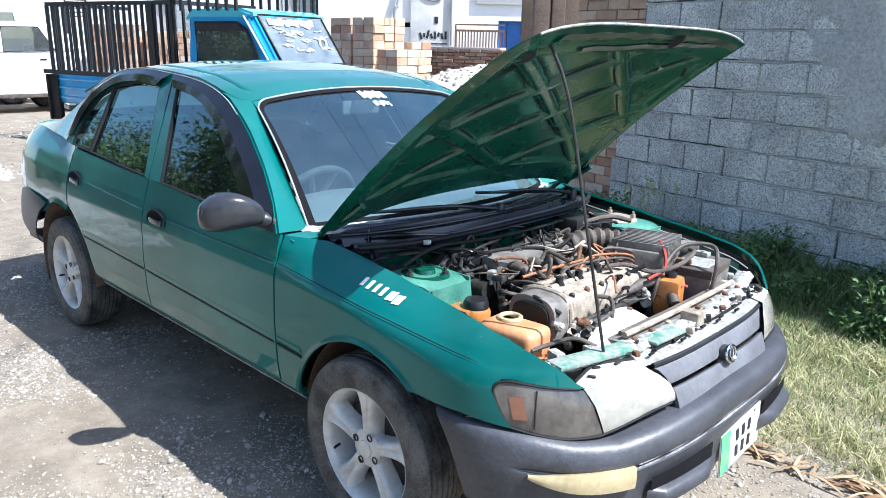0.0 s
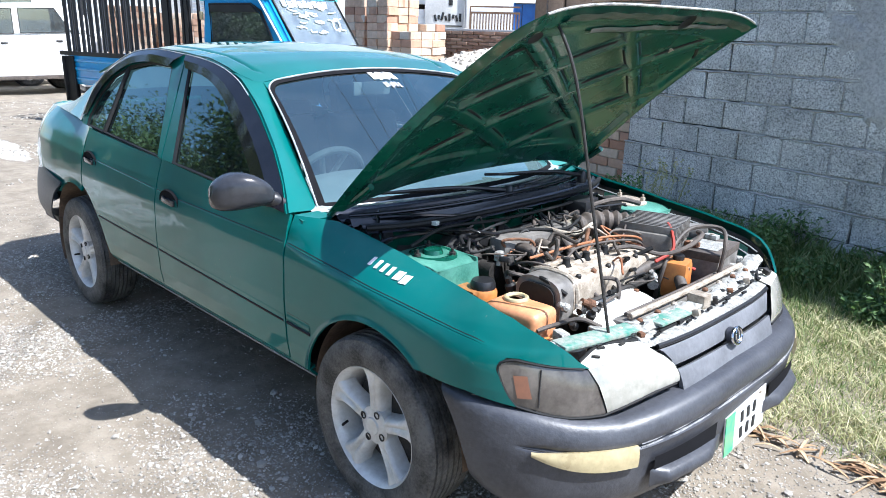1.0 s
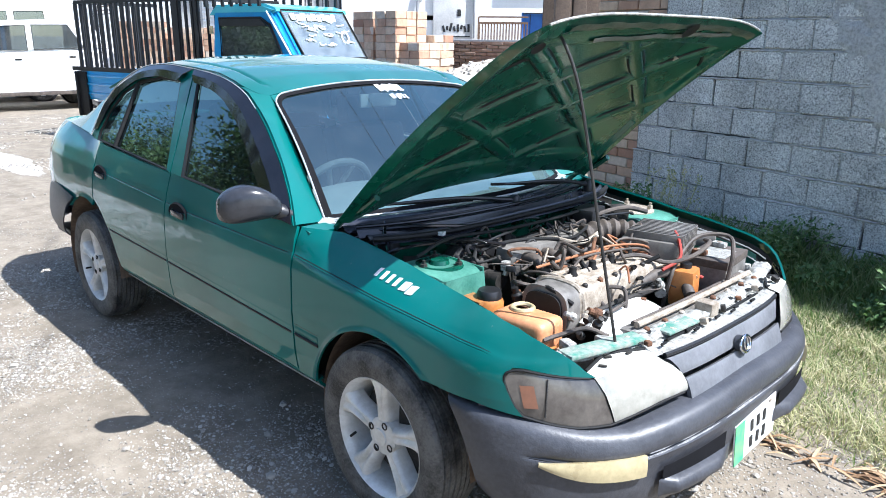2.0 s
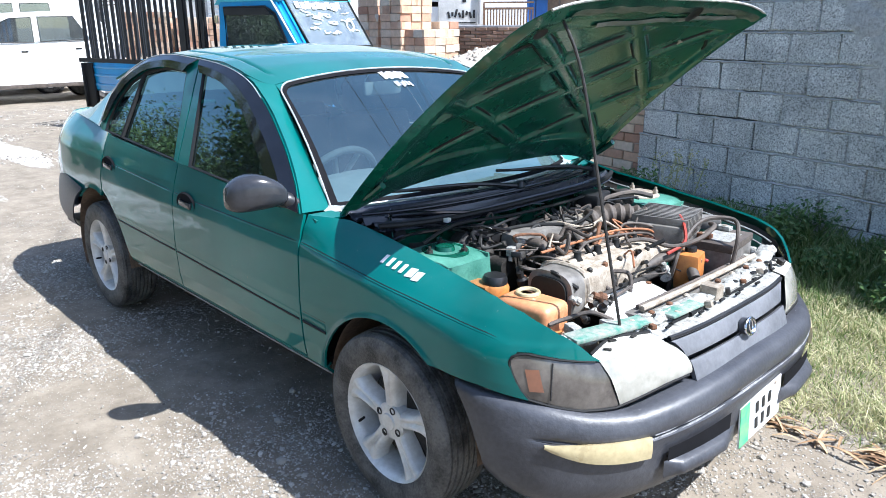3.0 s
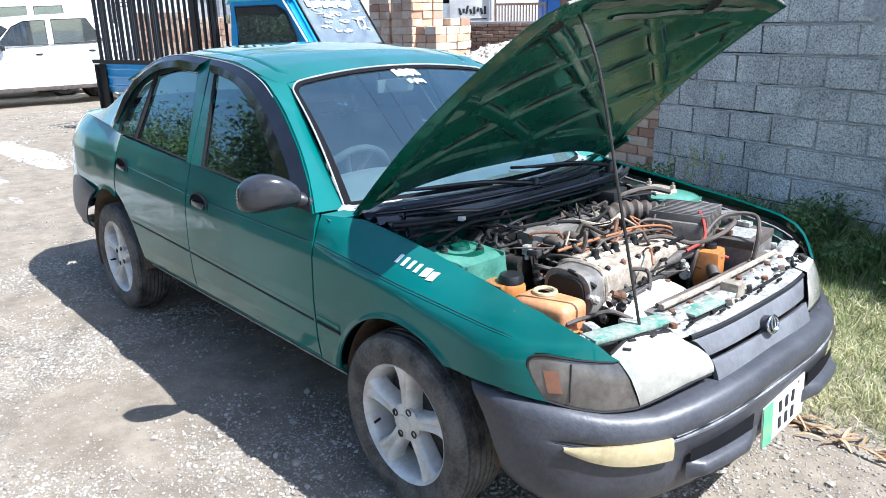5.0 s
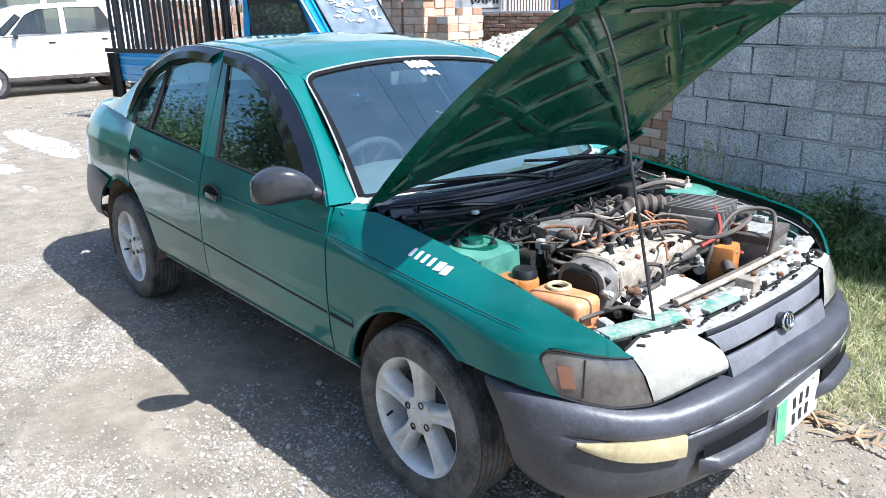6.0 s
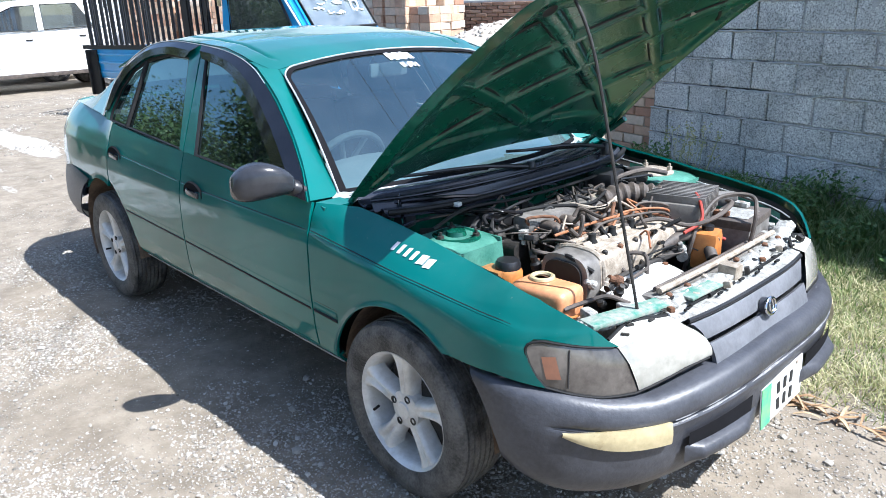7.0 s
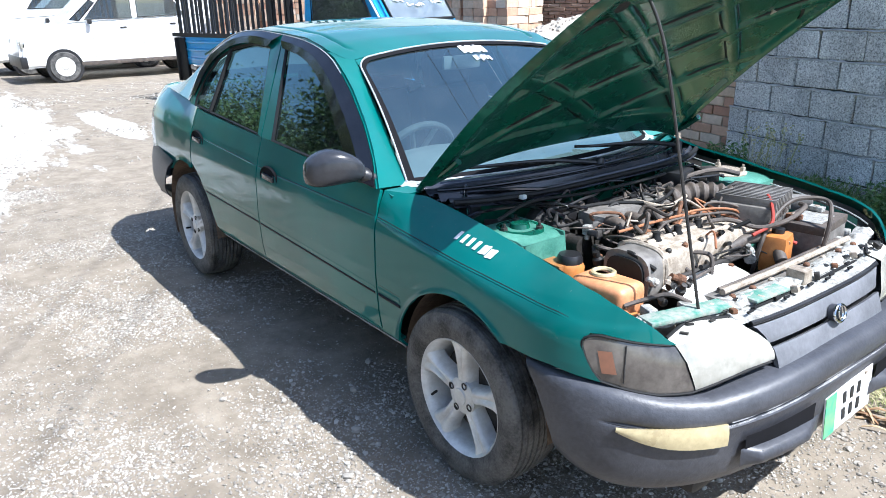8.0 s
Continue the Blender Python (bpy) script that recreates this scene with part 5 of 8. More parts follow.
# floor of the bay, radiator, front panel
part("bay_floor", box((0.80, 1.28, 0.03), (0.24, 0, 0.30)), DARK_ENGINE, car)
rad = bay_box("radiator", (0.05, 0.72, 0.34), (0.555, 0.03, 0.50), DARK_ENGINE, 0.008, label="black radiator behind the front panel")
bay_box("radiator_tank", (0.055, 0.70, 0.05), (0.545, 0.03, 0.665), AIRBOX, 0.012, parent=rad)
for k in range(24):
    part("radiator_fin", box((0.004, 0.006, 0.28), (0.527, -0.30 + 0.028 * k, 0.50)), STEEL_DIRTY, rad)
part("grille_support", grid(lambda u, v: nose(lerp(-0.44, 0.44, u), 0.673 + 0.014 * v, 0) - Vector((0.010 + 0.075 * v + 0.004 * math.sin(31 * u) * v, 0, 0)), 50, 5), WHITE_METAL, car, "pale flaking panel above the grille", out=(0, 0, 1))
slam = part("front_panel", grid(lambda u, v: (table(abs(lerp(-0.63, 0.63, u)), (0.0, 0.655), (0.35, 0.640), (0.63, 0.565)) - 0.062 * v, lerp(-0.63, 0.63, u), 0.686 + 0.012 * math.sin(math.pi * v) + 0.010 * noise.noise(Vector((u * 26, v * 2.5, 3))) + 0.005 * noise.noise(Vector((u * 80, v * 6, 8))) - 0.02 * (v > 0.97)), 160, 14), WHITE_METAL, car,
            "pale worn front panel, paint flaking to bare metal")
thick(slam, 0.012, 0)
bay_box("front_panel_patch", (0.060, 0.27, 0.014), (0.582, -0.49, 0.702), PALE_MINT, 0.005, parent=slam, rz=-14)
bay_box("front_panel_patch", (0.055, 0.16, 0.008), (0.640, -0.20, 0.700), PALE_MINT, 0.003, parent=slam, rz=-3)
# slots are black tubes laid on the panel, painting the shade of openings
for y0, y1, x0 in ((-0.38, -0.14, 0.618), (0.10, 0.34, 0.618), (-0.30, -0.06, 0.664), (0.06, 0.30, 0.664)):
    part("panel_slot", tube([(x0 - 0.03 * abs(lerp(y0, y1, q_ / 6)) ** 1.5, lerp(y0, y1, q_ / 6), 0.6985 if x0 < 0.65 else 0.686) for q_ in range(7)], lambda t: 0.0055 * math.sin(math.pi * (0.08 + 0.84 * t)) ** 0.4, 6), BLACK_RUBBER, slam)
bay_box("bonnet_lock", (0.06, 0.05, 0.05), (0.63, 0.0, 0.70), STEEL_DIRTY, 0.008, parent=slam)
for k in range(9):
    y = -0.40 + 0.10 * k
    part("panel_bolt", lathe([(0.010, 0.0), (0.010, 0.006), (0.006, 0.010), (0, 0.010)], Matrix.Translation((0.600, y, 0.700)), 8), RUST if k % 3 else STEEL_DIRTY, slam)
for s in (R, L_):
    for k in range(3):
        bay_box("lamp_bracket", (0.05, 0.03, 0.03), (0.60 - 0.05 * k, s * (0.34 + 0.10 * k), 0.690), WHITE_METAL, 0.006, rz=10 * s * k, parent=slam)

rf = random.Random(23)
# holes and gaps below are black discs and tubes standing in for shaded openings
for k in range(26):
    y = -0.40 + 0.034 * k + rf.uniform(-0.012, 0.012)
    x = 0.672 - 0.10 * abs(y) ** 1.6 + rf.uniform(-0.014, 0.010)
    kind_ = k % 4
    if kind_ == 0:
        part("panel_hole", lathe([(0, 0.0012), (rf.uniform(0.007, 0.012), 0.001), (0.014, -0.002)], Matrix.Translation((x - 0.03, y, 0.7015)), 12), BLACK_RUBBER, slam)
    elif kind_ == 1:
        part("panel_clip", box((rf.uniform(0.014, 0.03), rf.uniform(0.010, 0.022), rf.uniform(0.012, 0.028)), (x, y, 0.698), 0.003, Matrix.Rotation(rf.uniform(-0.7, 0.7), 4, "Z") @ Matrix.Rotation(rf.uniform(-0.4, 0.4), 4, "Y")), rf.choice((RUST, STEEL_DIRTY, DARK_ENGINE)), slam)
    else:
        part("panel_gap", tube([(x + 0.010, y - 0.012, 0.690), (x + 0.012, y, 0.692), (x + 0.009, y + 0.014, 0.689)], rf.uniform(0.004, 0.007), 6), BLACK_RUBBER, slam)
part("radiator_bar", tube([(0.572 - 0.03 * abs(y) ** 1.5, y, 0.706) for y in np.linspace(-0.30, 0.44, 14)], 0.010, 8), STEEL_DIRTY, slam, "dusty grey bar along the radiator")
part("radiator_bar", tube([(0.546 - 0.03 * abs(y) ** 1.5, y, 0.700) for y in np.linspace(-0.28, 0.42, 14)], 0.007, 8), GREY_RUBBER, slam)

# engine block, cam cover, belt cover
engine = bay_box("engine", (0.24, 0.56, 0.34), (0.27, -0.10, 0.50), DARK_ENGINE, 0.02, label="dusty transverse four-cylinder engine")
cover = part("cam_cover", grid(lambda u, v: (0.315 + 0.095 * math.sin(math.pi * (v - 0.5)) * (1 if abs(v - .5) < .5 else 1), lerp(-0.36, 0.10, u),
                                             0.700 + 0.088 * max(0.0, 1 - abs(2 * v - 1) ** 8) - 0.02 * (abs(2 * u - 1) > 0.985) + 0.006 * (abs(v - 0.5) < 0.12)), 40, 22), STEEL_DIRTY, engine, "dusty aluminium cam cover")
for k in range(6):
    for e_ in (0.238, 0.392):
        part("cover_bolt", lathe([(0.009, 0.0), (0.009, 0.009), (0.005, 0.013), (0, 0.013)], Matrix.Translation((e_, -0.32 + 0.08 * k, 0.783)), 8), RUST if k % 2 else DARK_ENGINE, engine)
for e_ in (0.265, 0.365):
    part("cover_ridge", tube([(e_, y, 0.788) for y in np.linspace(-0.33, 0.08, 8)], 0.007, 8), STEEL_DIRTY, engine)
part("cover_flange", tube([(0.425, -0.35, 0.706), (0.425, 0.09, 0.706)], 0.012, 8), DARK_ENGINE, engine)
part("cover_ridge", tube([(0.315, y, 0.790) for y in np.linspace(-0.33, 0.07, 8)], 0.012, 8), STEEL_DIRTY, engine)
for k in range(4):
    part("spark_plug_cap", lathe([(0.018, 0.0), (0.018, 0.02), (0.012, 0.03), (0.012, 0.045), (0, 0.05)], Matrix.Translation((0.315, -0.28 + 0.105 * k, 0.775)), 12), BLACK_RUBBER, engine)
part("oil_cap", lathe([(0.028, 0.0), (0.028, 0.018), (0.020, 0.024), (0, 0.024)], Matrix.Translation((0.355, -0.22, 0.765)), 16), BLACK_PLASTIC, engine)
def squarish(r1, r2, a):
    c_, s_ = math.cos(a), math.sin(a)
    return 0.322 + r1 * math.copysign(abs(c_) ** 0.62, c_), 0.712 + r2 * math.copysign(abs(s_) ** 0.62, s_)


arc = [squarish(0.086, 0.080, a) for a in np.linspace(-0.9, math.pi + 0.9, 41)]
part("belt_cover", prism([Vector((x, -0.425, z)) for x, z in arc], Vector((0, 0.085, 0))), AIRBOX, engine, "black plastic belt cover with a dusty rim")
part("belt_cover_rim", tube([(x, -0.345, z) for x, z in arc], 0.010, 8), STEEL_DIRTY, engine)
part("belt_cover_face", prism([Vector((squarish(0.068, 0.062, a)[0], -0.434, squarish(0.068, 0.062, a)[1])) for a in np.linspace(-0.9, math.pi + 0.9, 30)], Vector((0, 0.012, 0))), BLACK_RUBBER, engine)
part("pulley", lathe([(0.0, 0), (0.06, 0), (0.066, 0.008), (0.058, 0.016), (0.066, 0.024), (0.0, 0.026)], Matrix.Translation((0.43, -0.44, 0.55)) @ Matrix.Rotation(radians(90), 4, "X"), 24), DARK_ENGINE, engine)

# pale heat shield in front of the engine
shield = part("heat_shield", grid(lambda u, v: (lerp(0.415, 0.540, v) + 0.02 * u, lerp(-0.37, -0.05, u), 0.708 - 0.035 * v * v - 0.02 * (2 * u - 1) ** 6), 20, 10), SHIELD, car, "pale sheet-metal heat shield")
thick(shield, 0.004, 0)
for y in (-0.34, -0.09):
    part("shield_bolt", lathe([(0.009, 0), (0.009, 0.006), (0, 0.009)], Matrix.Translation((0.46, y, 0.704)), 8), RUST, shield)
bay_box("alternator", (0.12, 0.10, 0.12), (0.46, -0.47, 0.585), STEEL_DIRTY, 0.03, label="dusty alternator")

# intake: grey plenum, runners, duct to the ribbed filter box
plenum = bay_box("intake_plenum", (0.085, 0.38, 0.055), (0.075, -0.13, 0.808), AIRBOX, 0.02, rz=-6, label="grey intake plenum")
for k in range(4):
    hose([(0.10, -0.26 + 0.09 * k, 0.80), (0.16, -0.26 + 0.09 * k, 0.80), (0.215, -0.26 + 0.09 * k, 0.745)], 0.020, GREY_RUBBER, "intake_runner", parent=plenum, n=12)
bay_box("throttle_body", (0.08, 0.08, 0.08), (0.10, 0.07, 0.80), STEEL_DIRTY, 0.015, parent=plenum)
bellows([(0.115, 0.05, 0.822), (0.15, 0.13, 0.835), (0.20, 0.19, 0.832), (0.25, 0.23, 0.82)], 0.040, GREY_RUBBER, 7)
AIR = Matrix.Translation((0.310, 0.235, 0.0)) @ Matrix.Rotation(radians(15), 4, "Z")
airbox = part("air_filter_box", box((0.215, 0.235, 0.10), (0, 0, 0.79), 0.022, bm=box((0.185, 0.205, 0.03), (0, 0, 0.842), 0.012)), AIRBOX, car, "dusty black ribbed air filter box")
airbox.matrix_basis = AIR
for k in range(11):
    rb = part("filter_box_rib", box((0.200, 0.0075, 0.075), (0.012, -0.098 + 0.0196 * k, 0.826), 0.003), AIRBOX, airbox)
bay_box("filter_inlet", (0.12, 0.07, 0.05), (0.33, 0.505, 0.775), AIRBOX, 0.015, rz=30)

# battery with clamp, bottles
bat = bay_box("battery", (0.150, 0.225, 0.165), (0.458, 0.395, 0.665), AIRBOX, 0.008, rz=8, label="dusty grey battery with corroded terminals")
bay_box("battery_lid", (0.155, 0.230, 0.03), (0.458, 0.395, 0.753), GREY_RUBBER, 0.006, rz=8, parent=bat)
for y in (0.27, 0.42):
    part("battery_terminal", lathe([(0.012, 0), (0.010, 0.022), (0, 0.022)], Matrix.Translation((0.43, y + 0.05, 0.767)), 10), STEEL_DIRTY, bat)
    bay_box("terminal_clamp", (0.05, 0.03, 0.018), (0.43, y + 0.05, 0.778), RUST if y < 0.3 else WHITE_METAL, 0.004, parent=bat)
part("battery_label", box((0.10, 0.13, 0.002), (0.462, 0.385, 0.769), 0.0008, Matrix.Rotation(radians(8), 4, "Z")), WHITE_METAL, bat)
for k in range(5):
    part("battery_rib", box((0.010, 0.006, 0.11), (0.5395 - 0.0063 * k, 0.305 + 0.045 * k, 0.665), 0.001), GREY_RUBBER, bat)
t2 = bay_box("overflow_bottle", (0.085, 0.10, 0.13), (0.470, 0.150, 0.70), ORANGE_PLASTIC, 0.02, rz=15, label="aged orange plastic overflow bottle")
part("bottle_cap", lathe([(0.02, 0), (0.02, 0.016), (0, 0.018)], Matrix.Translation((0.470, 0.150, 0.765)), 14), BLACK_PLASTIC, t2)
tank = part("washer_bottle", box((0.19, 0.125, 0.15), (0.335, -0.52, 0.662), 0.03, Matrix.Rotation(radians(4), 4, "Z"), seg=4), PEACH_PLASTIC, car, "aged orange plastic coolant bottle, cap missing")
part("bottle_neck", tube([(0.305 + 0.031 * math.cos(a), -0.505 + 0.031 * math.sin(a), 0.740) for a in np.linspace(0, 2 * math.pi, 25)[:-1]], 0.008, 8, closed=True), FOG_LENS, tank)
part("bottle_mouth", lathe([(0, 0.0), (0.03, 0.0)], Matrix.Translation((0.305, -0.505, 0.737)), 20), RUST, tank)
part("bottle_seam", tube([(0.345 + 0.097 * math.cos(a), -0.515 + 0.065 * math.sin(a), 0.66) for a in np.linspace(0, 2 * math.pi, 41)[:-1]], 0.004, 6, closed=True), ORANGE_PLASTIC, tank)
res = part("brake_reservoir", lathe([(0.0, 0.0), (0.042, 0.0), (0.046, 0.02), (0.046, 0.06), (0.040, 0.072), (0.0, 0.074)], Matrix.Translation((0.165, -0.50, 0.662)), 24), ORANGE_PLASTIC, car, "brown fluid reservoir with a black cap")
part("reservoir_cap", lathe([(0.040, 0.0), (0.040, 0.014), (0.034, 0.026), (0.0, 0.028)], Matrix.Translation((0.165, -0.50, 0.734)), 24), BLACK_PLASTIC, res)
part("reservoir_bracket", box((0.10, 0.06, 0.03), (0.13, -0.53, 0.72), 0.006), BROWN_PLASTIC, res)

# leads over the cam cover, hoses and looms
for k in range(4):
    y = -0.28 + 0.105 * k
    hose([(0.315, y, 0.82), (0.30 - 0.01 * k, y + 0.10, 0.835 + 0.006 * k), (0.33, 0.08 + 0.02 * k, 0.815 + 0.008 * k), (0.36, 0.15, 0.76 + 0.01 * k)], 0.0042, ORANGE_CABLE if k == 1 else GREY_RUBBER, "spark_lead")
hose([(0.20, -0.32, 0.80), (0.24, -0.12, 0.815), (0.27, 0.05, 0.81), (0.34, 0.12, 0.79)], 0.005, ORANGE_CABLE, "cable", "faded orange cable")
hose([(0.30, -0.10, 0.80), (0.36, 0.02, 0.81), (0.44, 0.08, 0.79), (0.49, 0.16, 0.81), (0.50, 0.24, 0.84), (0.47, 0.27, 0.84)], 0.008, GREY_RUBBER, "cable")
hose([(0.42, 0.10, 0.60), (0.45, 0.09, 0.74), (0.44, 0.16, 0.80), (0.44, 0.28, 0.845), (0.52, 0.34, 0.85), (0.56, 0.30, 0.80), (0.56, 0.27, 0.68)], 0.0075, GREY_RUBBER, "hose", "dusty grey hose")
hose([(0.52, 0.10, 0.69), (0.46, 0.14, 0.74), (0.42, 0.08, 0.75), (0.40, -0.02, 0.73)], 0.020, GREY_RUBBER, "radiator_hose", "dusty radiator hose", n=12)
hose([(0.53, -0.10, 0.68), (0.50, -0.05, 0.60), (0.47, 0.02, 0.52)], 0.022, GREY_RUBBER, "radiator_hose", n=12)
hose([(-0.02, -0.45, 0.80), (0.02, -0.30, 0.838), (0.06, -0.18, 0.842), (0.14, -0.06, 0.84), (0.13, 0.05, 0.86)], 0.006, BLACK_RUBBER, "hose")
hose([(-0.06, -0.60, 0.835), (-0.06, -0.45, 0.87), (-0.04, -0.20, 0.86), (-0.02, 0.10, 0.865), (-0.04, 0.40, 0.87)], 0.006, BLACK_RUBBER, "hose")
hose([(-0.10, -0.50, 0.80), (-0.05, -0.25, 0.80), (-0.04, 0.05, 0.81), (-0.05, 0.40, 0.82)], 0.009, BLACK_RUBBER, "hose")
hose([(-0.02, 0.10, 0.80), (0.02, 0.28, 0.85), (0.05, 0.42, 0.86), (0.10, 0.50, 0.84)], 0.010, GREY_RUBBER, "hose")
hose([(0.55, -0.42, 0.70), (0.50, -0.46, 0.72), (0.45, -0.52, 0.70), (0.43, -0.56, 0.69)], 0.007, GREY_RUBBER, "hose")
hose([(0.38, 0.22, 0.86), (0.43, 0.16, 0.85), (0.46, 0.12, 0.80), (0.44, 0.05, 0.77)], 0.006, RED_CABLE, "cable", "red cable")
hose([(0.34, 0.10, 0.78), (0.40, 0.17, 0.77), (0.46, 0.19, 0.74), (0.50, 0.22, 0.72)], 0.006, RED_CABLE, "cable")
rng = random.Random(7)
for k in range(64):
    x, y = rng.uniform(0.06, 0.44), rng.uniform(-0.32, 0.22)
    z = 0.70 + 0.08 * rng.random() + (0.05 if x < 0.25 else 0)
    pts = [(x, y, z)]
    for _ in range(3):
        x = min(0.47, max(0.03, x + rng.uniform(-0.07, 0.09)))
        y = min(0.30, max(-0.42, y + rng.uniform(-0.10, 0.13)))
        pts.append((x, y, z + rng.uniform(-0.04, 0.055)))
    hose(pts, rng.choice((0.0025, 0.0035, 0.005, 0.007)), rng.choice((GREY_RUBBER, GREY_RUBBER, BLACK_RUBBER, BLACK_RUBBER, BLACK_RUBBER, RUST, STEEL_DIRTY, ORANGE_CABLE, GREY_RUBBER, BLACK_PLASTIC)), rng.choice(("wire", "pipe")))
for k in range(110):
    x, y = rng.uniform(0.05, 0.40), rng.uniform(-0.36, 0.20)
    z = 0.66 + 0.09 * rng.random() + (0.05 if x < 0.22 else 0)
    sz = [rng.uniform(0.008, 0.036) for _ in range(3)]
    mt = rng.choice((STEEL_DIRTY, STEEL_DIRTY, DARK_ENGINE, DARK_ENGINE, RUST, WHITE_METAL, BLACK_PLASTIC))
    if k % 3:
        part("bracket", box(sz, (x, y, z), 0.004, Matrix.Rotation(rng.uniform(0, 3), 4, "Z") @ Matrix.Rotation(rng.uniform(-0.5, 0.5), 4, "X")), mt, engine)
    else:
        part("fitting", lathe([(0, 0), (sz[0] * 0.6, 0), (sz[0] * 0.6, sz[1]), (sz[0] * 0.4, sz[1] * 1.2), (0, sz[1] * 1.25)], Matrix.Translation((x, y, z - 0.02)) @ Matrix.Rotation(rng.uniform(-1.2, 1.2), 4, "X"), 12), mt, engine)
for k in range(70):
    x, y = rng.uniform(-0.08, 0.06), rng.uniform(-0.42, 0.46)
    z = rng.uniform(0.74, 0.835)
    sz = [rng.uniform(0.014, 0.05) for _ in range(3)]
    part("bracket", box(sz, (x, y, z), 0.005, Matrix.Rotation(rng.uniform(0, 3), 4, "Z") @ Matrix.Rotation(rng.uniform(-0.5, 0.5), 4, "X")), rng.choice((DARK_ENGINE, BLACK_PLASTIC, DARK_ENGINE, GREY_RUBBER)), engine)
for k in range(26):
    x, y, z = rng.uniform(-0.08, 0.04), rng.uniform(-0.45, 0.35), rng.uniform(0.80, 0.855)
    pts = [(x, y, z)]
    for _ in range(3):
        x, y = min(0.10, max(-0.10, x + rng.uniform(-0.05, 0.05))), y + rng.uniform(-0.03, 0.13)
        pts.append((x, y, z + rng.uniform(-0.03, 0.02)))
    hose(pts, rng.choice((0.003, 0.0045, 0.007)), rng.choice((BLACK_RUBBER, BLACK_PLASTIC, GREY_RUBBER)), "wire")
# clamps, nuts and stubs on the near end of the engine
for k in range(46):
    x, y = rng.uniform(0.20, 0.52), rng.choice((rng.uniform(-0.44, -0.34), rng.uniform(0.02, 0.26)))
    z = rng.uniform(0.66, 0.745)
    d = rng.uniform(0.008, 0.020)
    part("fitting", lathe([(0, 0), (d, 0), (d, d), (0.6 * d, 1.4 * d), (0.6 * d, 2.4 * d), (0, 2.5 * d)], Matrix.Translation((x, y, z)) @ Euler((rng.uniform(-1.4, 1.4), rng.uniform(-1.4, 1.4), 0)).to_matrix().to_4x4(), 10), rng.choice((STEEL_DIRTY, RUST, DARK_ENGINE, BLACK_RUBBER, WHITE_METAL)), engine)
# brake servo and odds near the bulkhead
part("brake_servo", lathe([(0, 0), (0.10, 0.0), (0.115, 0.03), (0.115, 0.06), (0.06, 0.10), (0.03, 0.12), (0.03, 0.20), (0, 0.20)], Matrix.Translation((-0.11, -0.36, 0.735)) @ Matrix.Rotation(radians(90), 4, "Y"), 28), DARK_ENGINE, car, "black brake servo")
bay_box("relay_box", (0.09, 0.13, 0.06), (-0.02, 0.27, 0.845), BLACK_PLASTIC, 0.012, rz=12, label="black relay box")
bay_box("coil", (0.06, 0.08, 0.06), (0.0, 0.44, 0.83), DARK_ENGINE, 0.012, rz=-20)

# ---------------------------------------------------------------- cabin
part("floor_pan", box((2.85, 1.54, 0.04), (-1.80, 0, 0.365), 0.015), BLACK_IRON, car)
# unseen low boxes added to block light beneath the car
part("underbody", box((3.0, 1.16, 0.13), (-1.75, 0, 0.255), 0.03), BLACK_IRON, car, "plain black underbody box that keeps light from under the car")
part("engine_undertray", box((0.80, 1.05, 0.06), (0.28, 0, 0.215), 0.02), BLACK_IRON, car)
part("exhaust_pipe", tube([(0.25, 0.10, 0.20), (-0.6, 0.12, 0.165), (-1.8, 0.15, 0.165), (-2.2, 0.30, 0.19), (-3.35, 0.38, 0.22)], 0.025, 8, curve=4), RUST, car)
for s in (R, L_):
    part("door_lining", grid(lambda u, v: (lerp(-2.35, -0.45, u), s * 0.735, lerp(0.30, belt(lerp(-2.35, -0.45, u)) - 0.01, v)), 12, 4), DASH, car)
part("headlining", grid(lambda u, v: Vector(roof_point(0.03 + 0.94 * u, 0.06 + 0.88 * v)) - Vector((0, 0, 0.035)), 16, 16), SEAT, car)
part("parcel_shelf", box((0.60, 1.25, 0.03), (-2.62, 0, 0.955)), DASH, car)
part("boot_floor", box((1.0, 1.25, 0.03), (-2.95, 0, 0.42)), DARK_ENGINE, car)
part("boot_side", box((0.02, 1.25, 0.55), (-2.40, 0, 0.68)), DARK_ENGINE, car)


def dash_point(u, v):
    y = lerp(-0.70, 0.70, v)
    pts = [(-0.29, 0.885), (-0.45, 0.925), (-0.60, 0.945), (-0.70, 0.935), (-0.735, 0.88), (-0.72, 0.72), (-0.66, 0.55)]
    k = u * (len(pts) - 1)
    i = min(int(k), len(pts) - 2)
    x, z = (lerp(pts[i][j], pts[i + 1][j], k - i) for j in (0, 1))
    return x - 0.16 * (y / 0.70) ** 2 * (1 - u), y, z + 0.018 * math.exp(-((y + 0.36) / 0.16) ** 2) * (0.2 < u < 0.75)


part("dashboard", grid(dash_point, 30, 40), DASH, car, "dusty grey dashboard")
WHEEL_GREY = surface("worn_grey_wheel_rim", (0.13, 0.14, 0.14), (0.08, 0.086, 0.086), 0.5, 0, 8, 80, 0.1)
wm = Matrix.Translation((-0.865, -0.36, 0.862)) @ Matrix.Rotation(radians(-62), 4, "Y")
sw = part("steering_wheel", tube([wm @ Vector((0.185 * math.cos(a), 0.185 * math.sin(a), 0)) for a in np.linspace(0, 2 * math.pi, 41)[:-1]], 0.0155, 10, closed=True), WHEEL_GREY, car, "grey steering wheel")
part("wheel_hub", lathe([(0, 0.01), (0.06, 0.005), (0.07, -0.02), (0.04, -0.10), (0.03, -0.20)], wm, 20), DASH, sw)
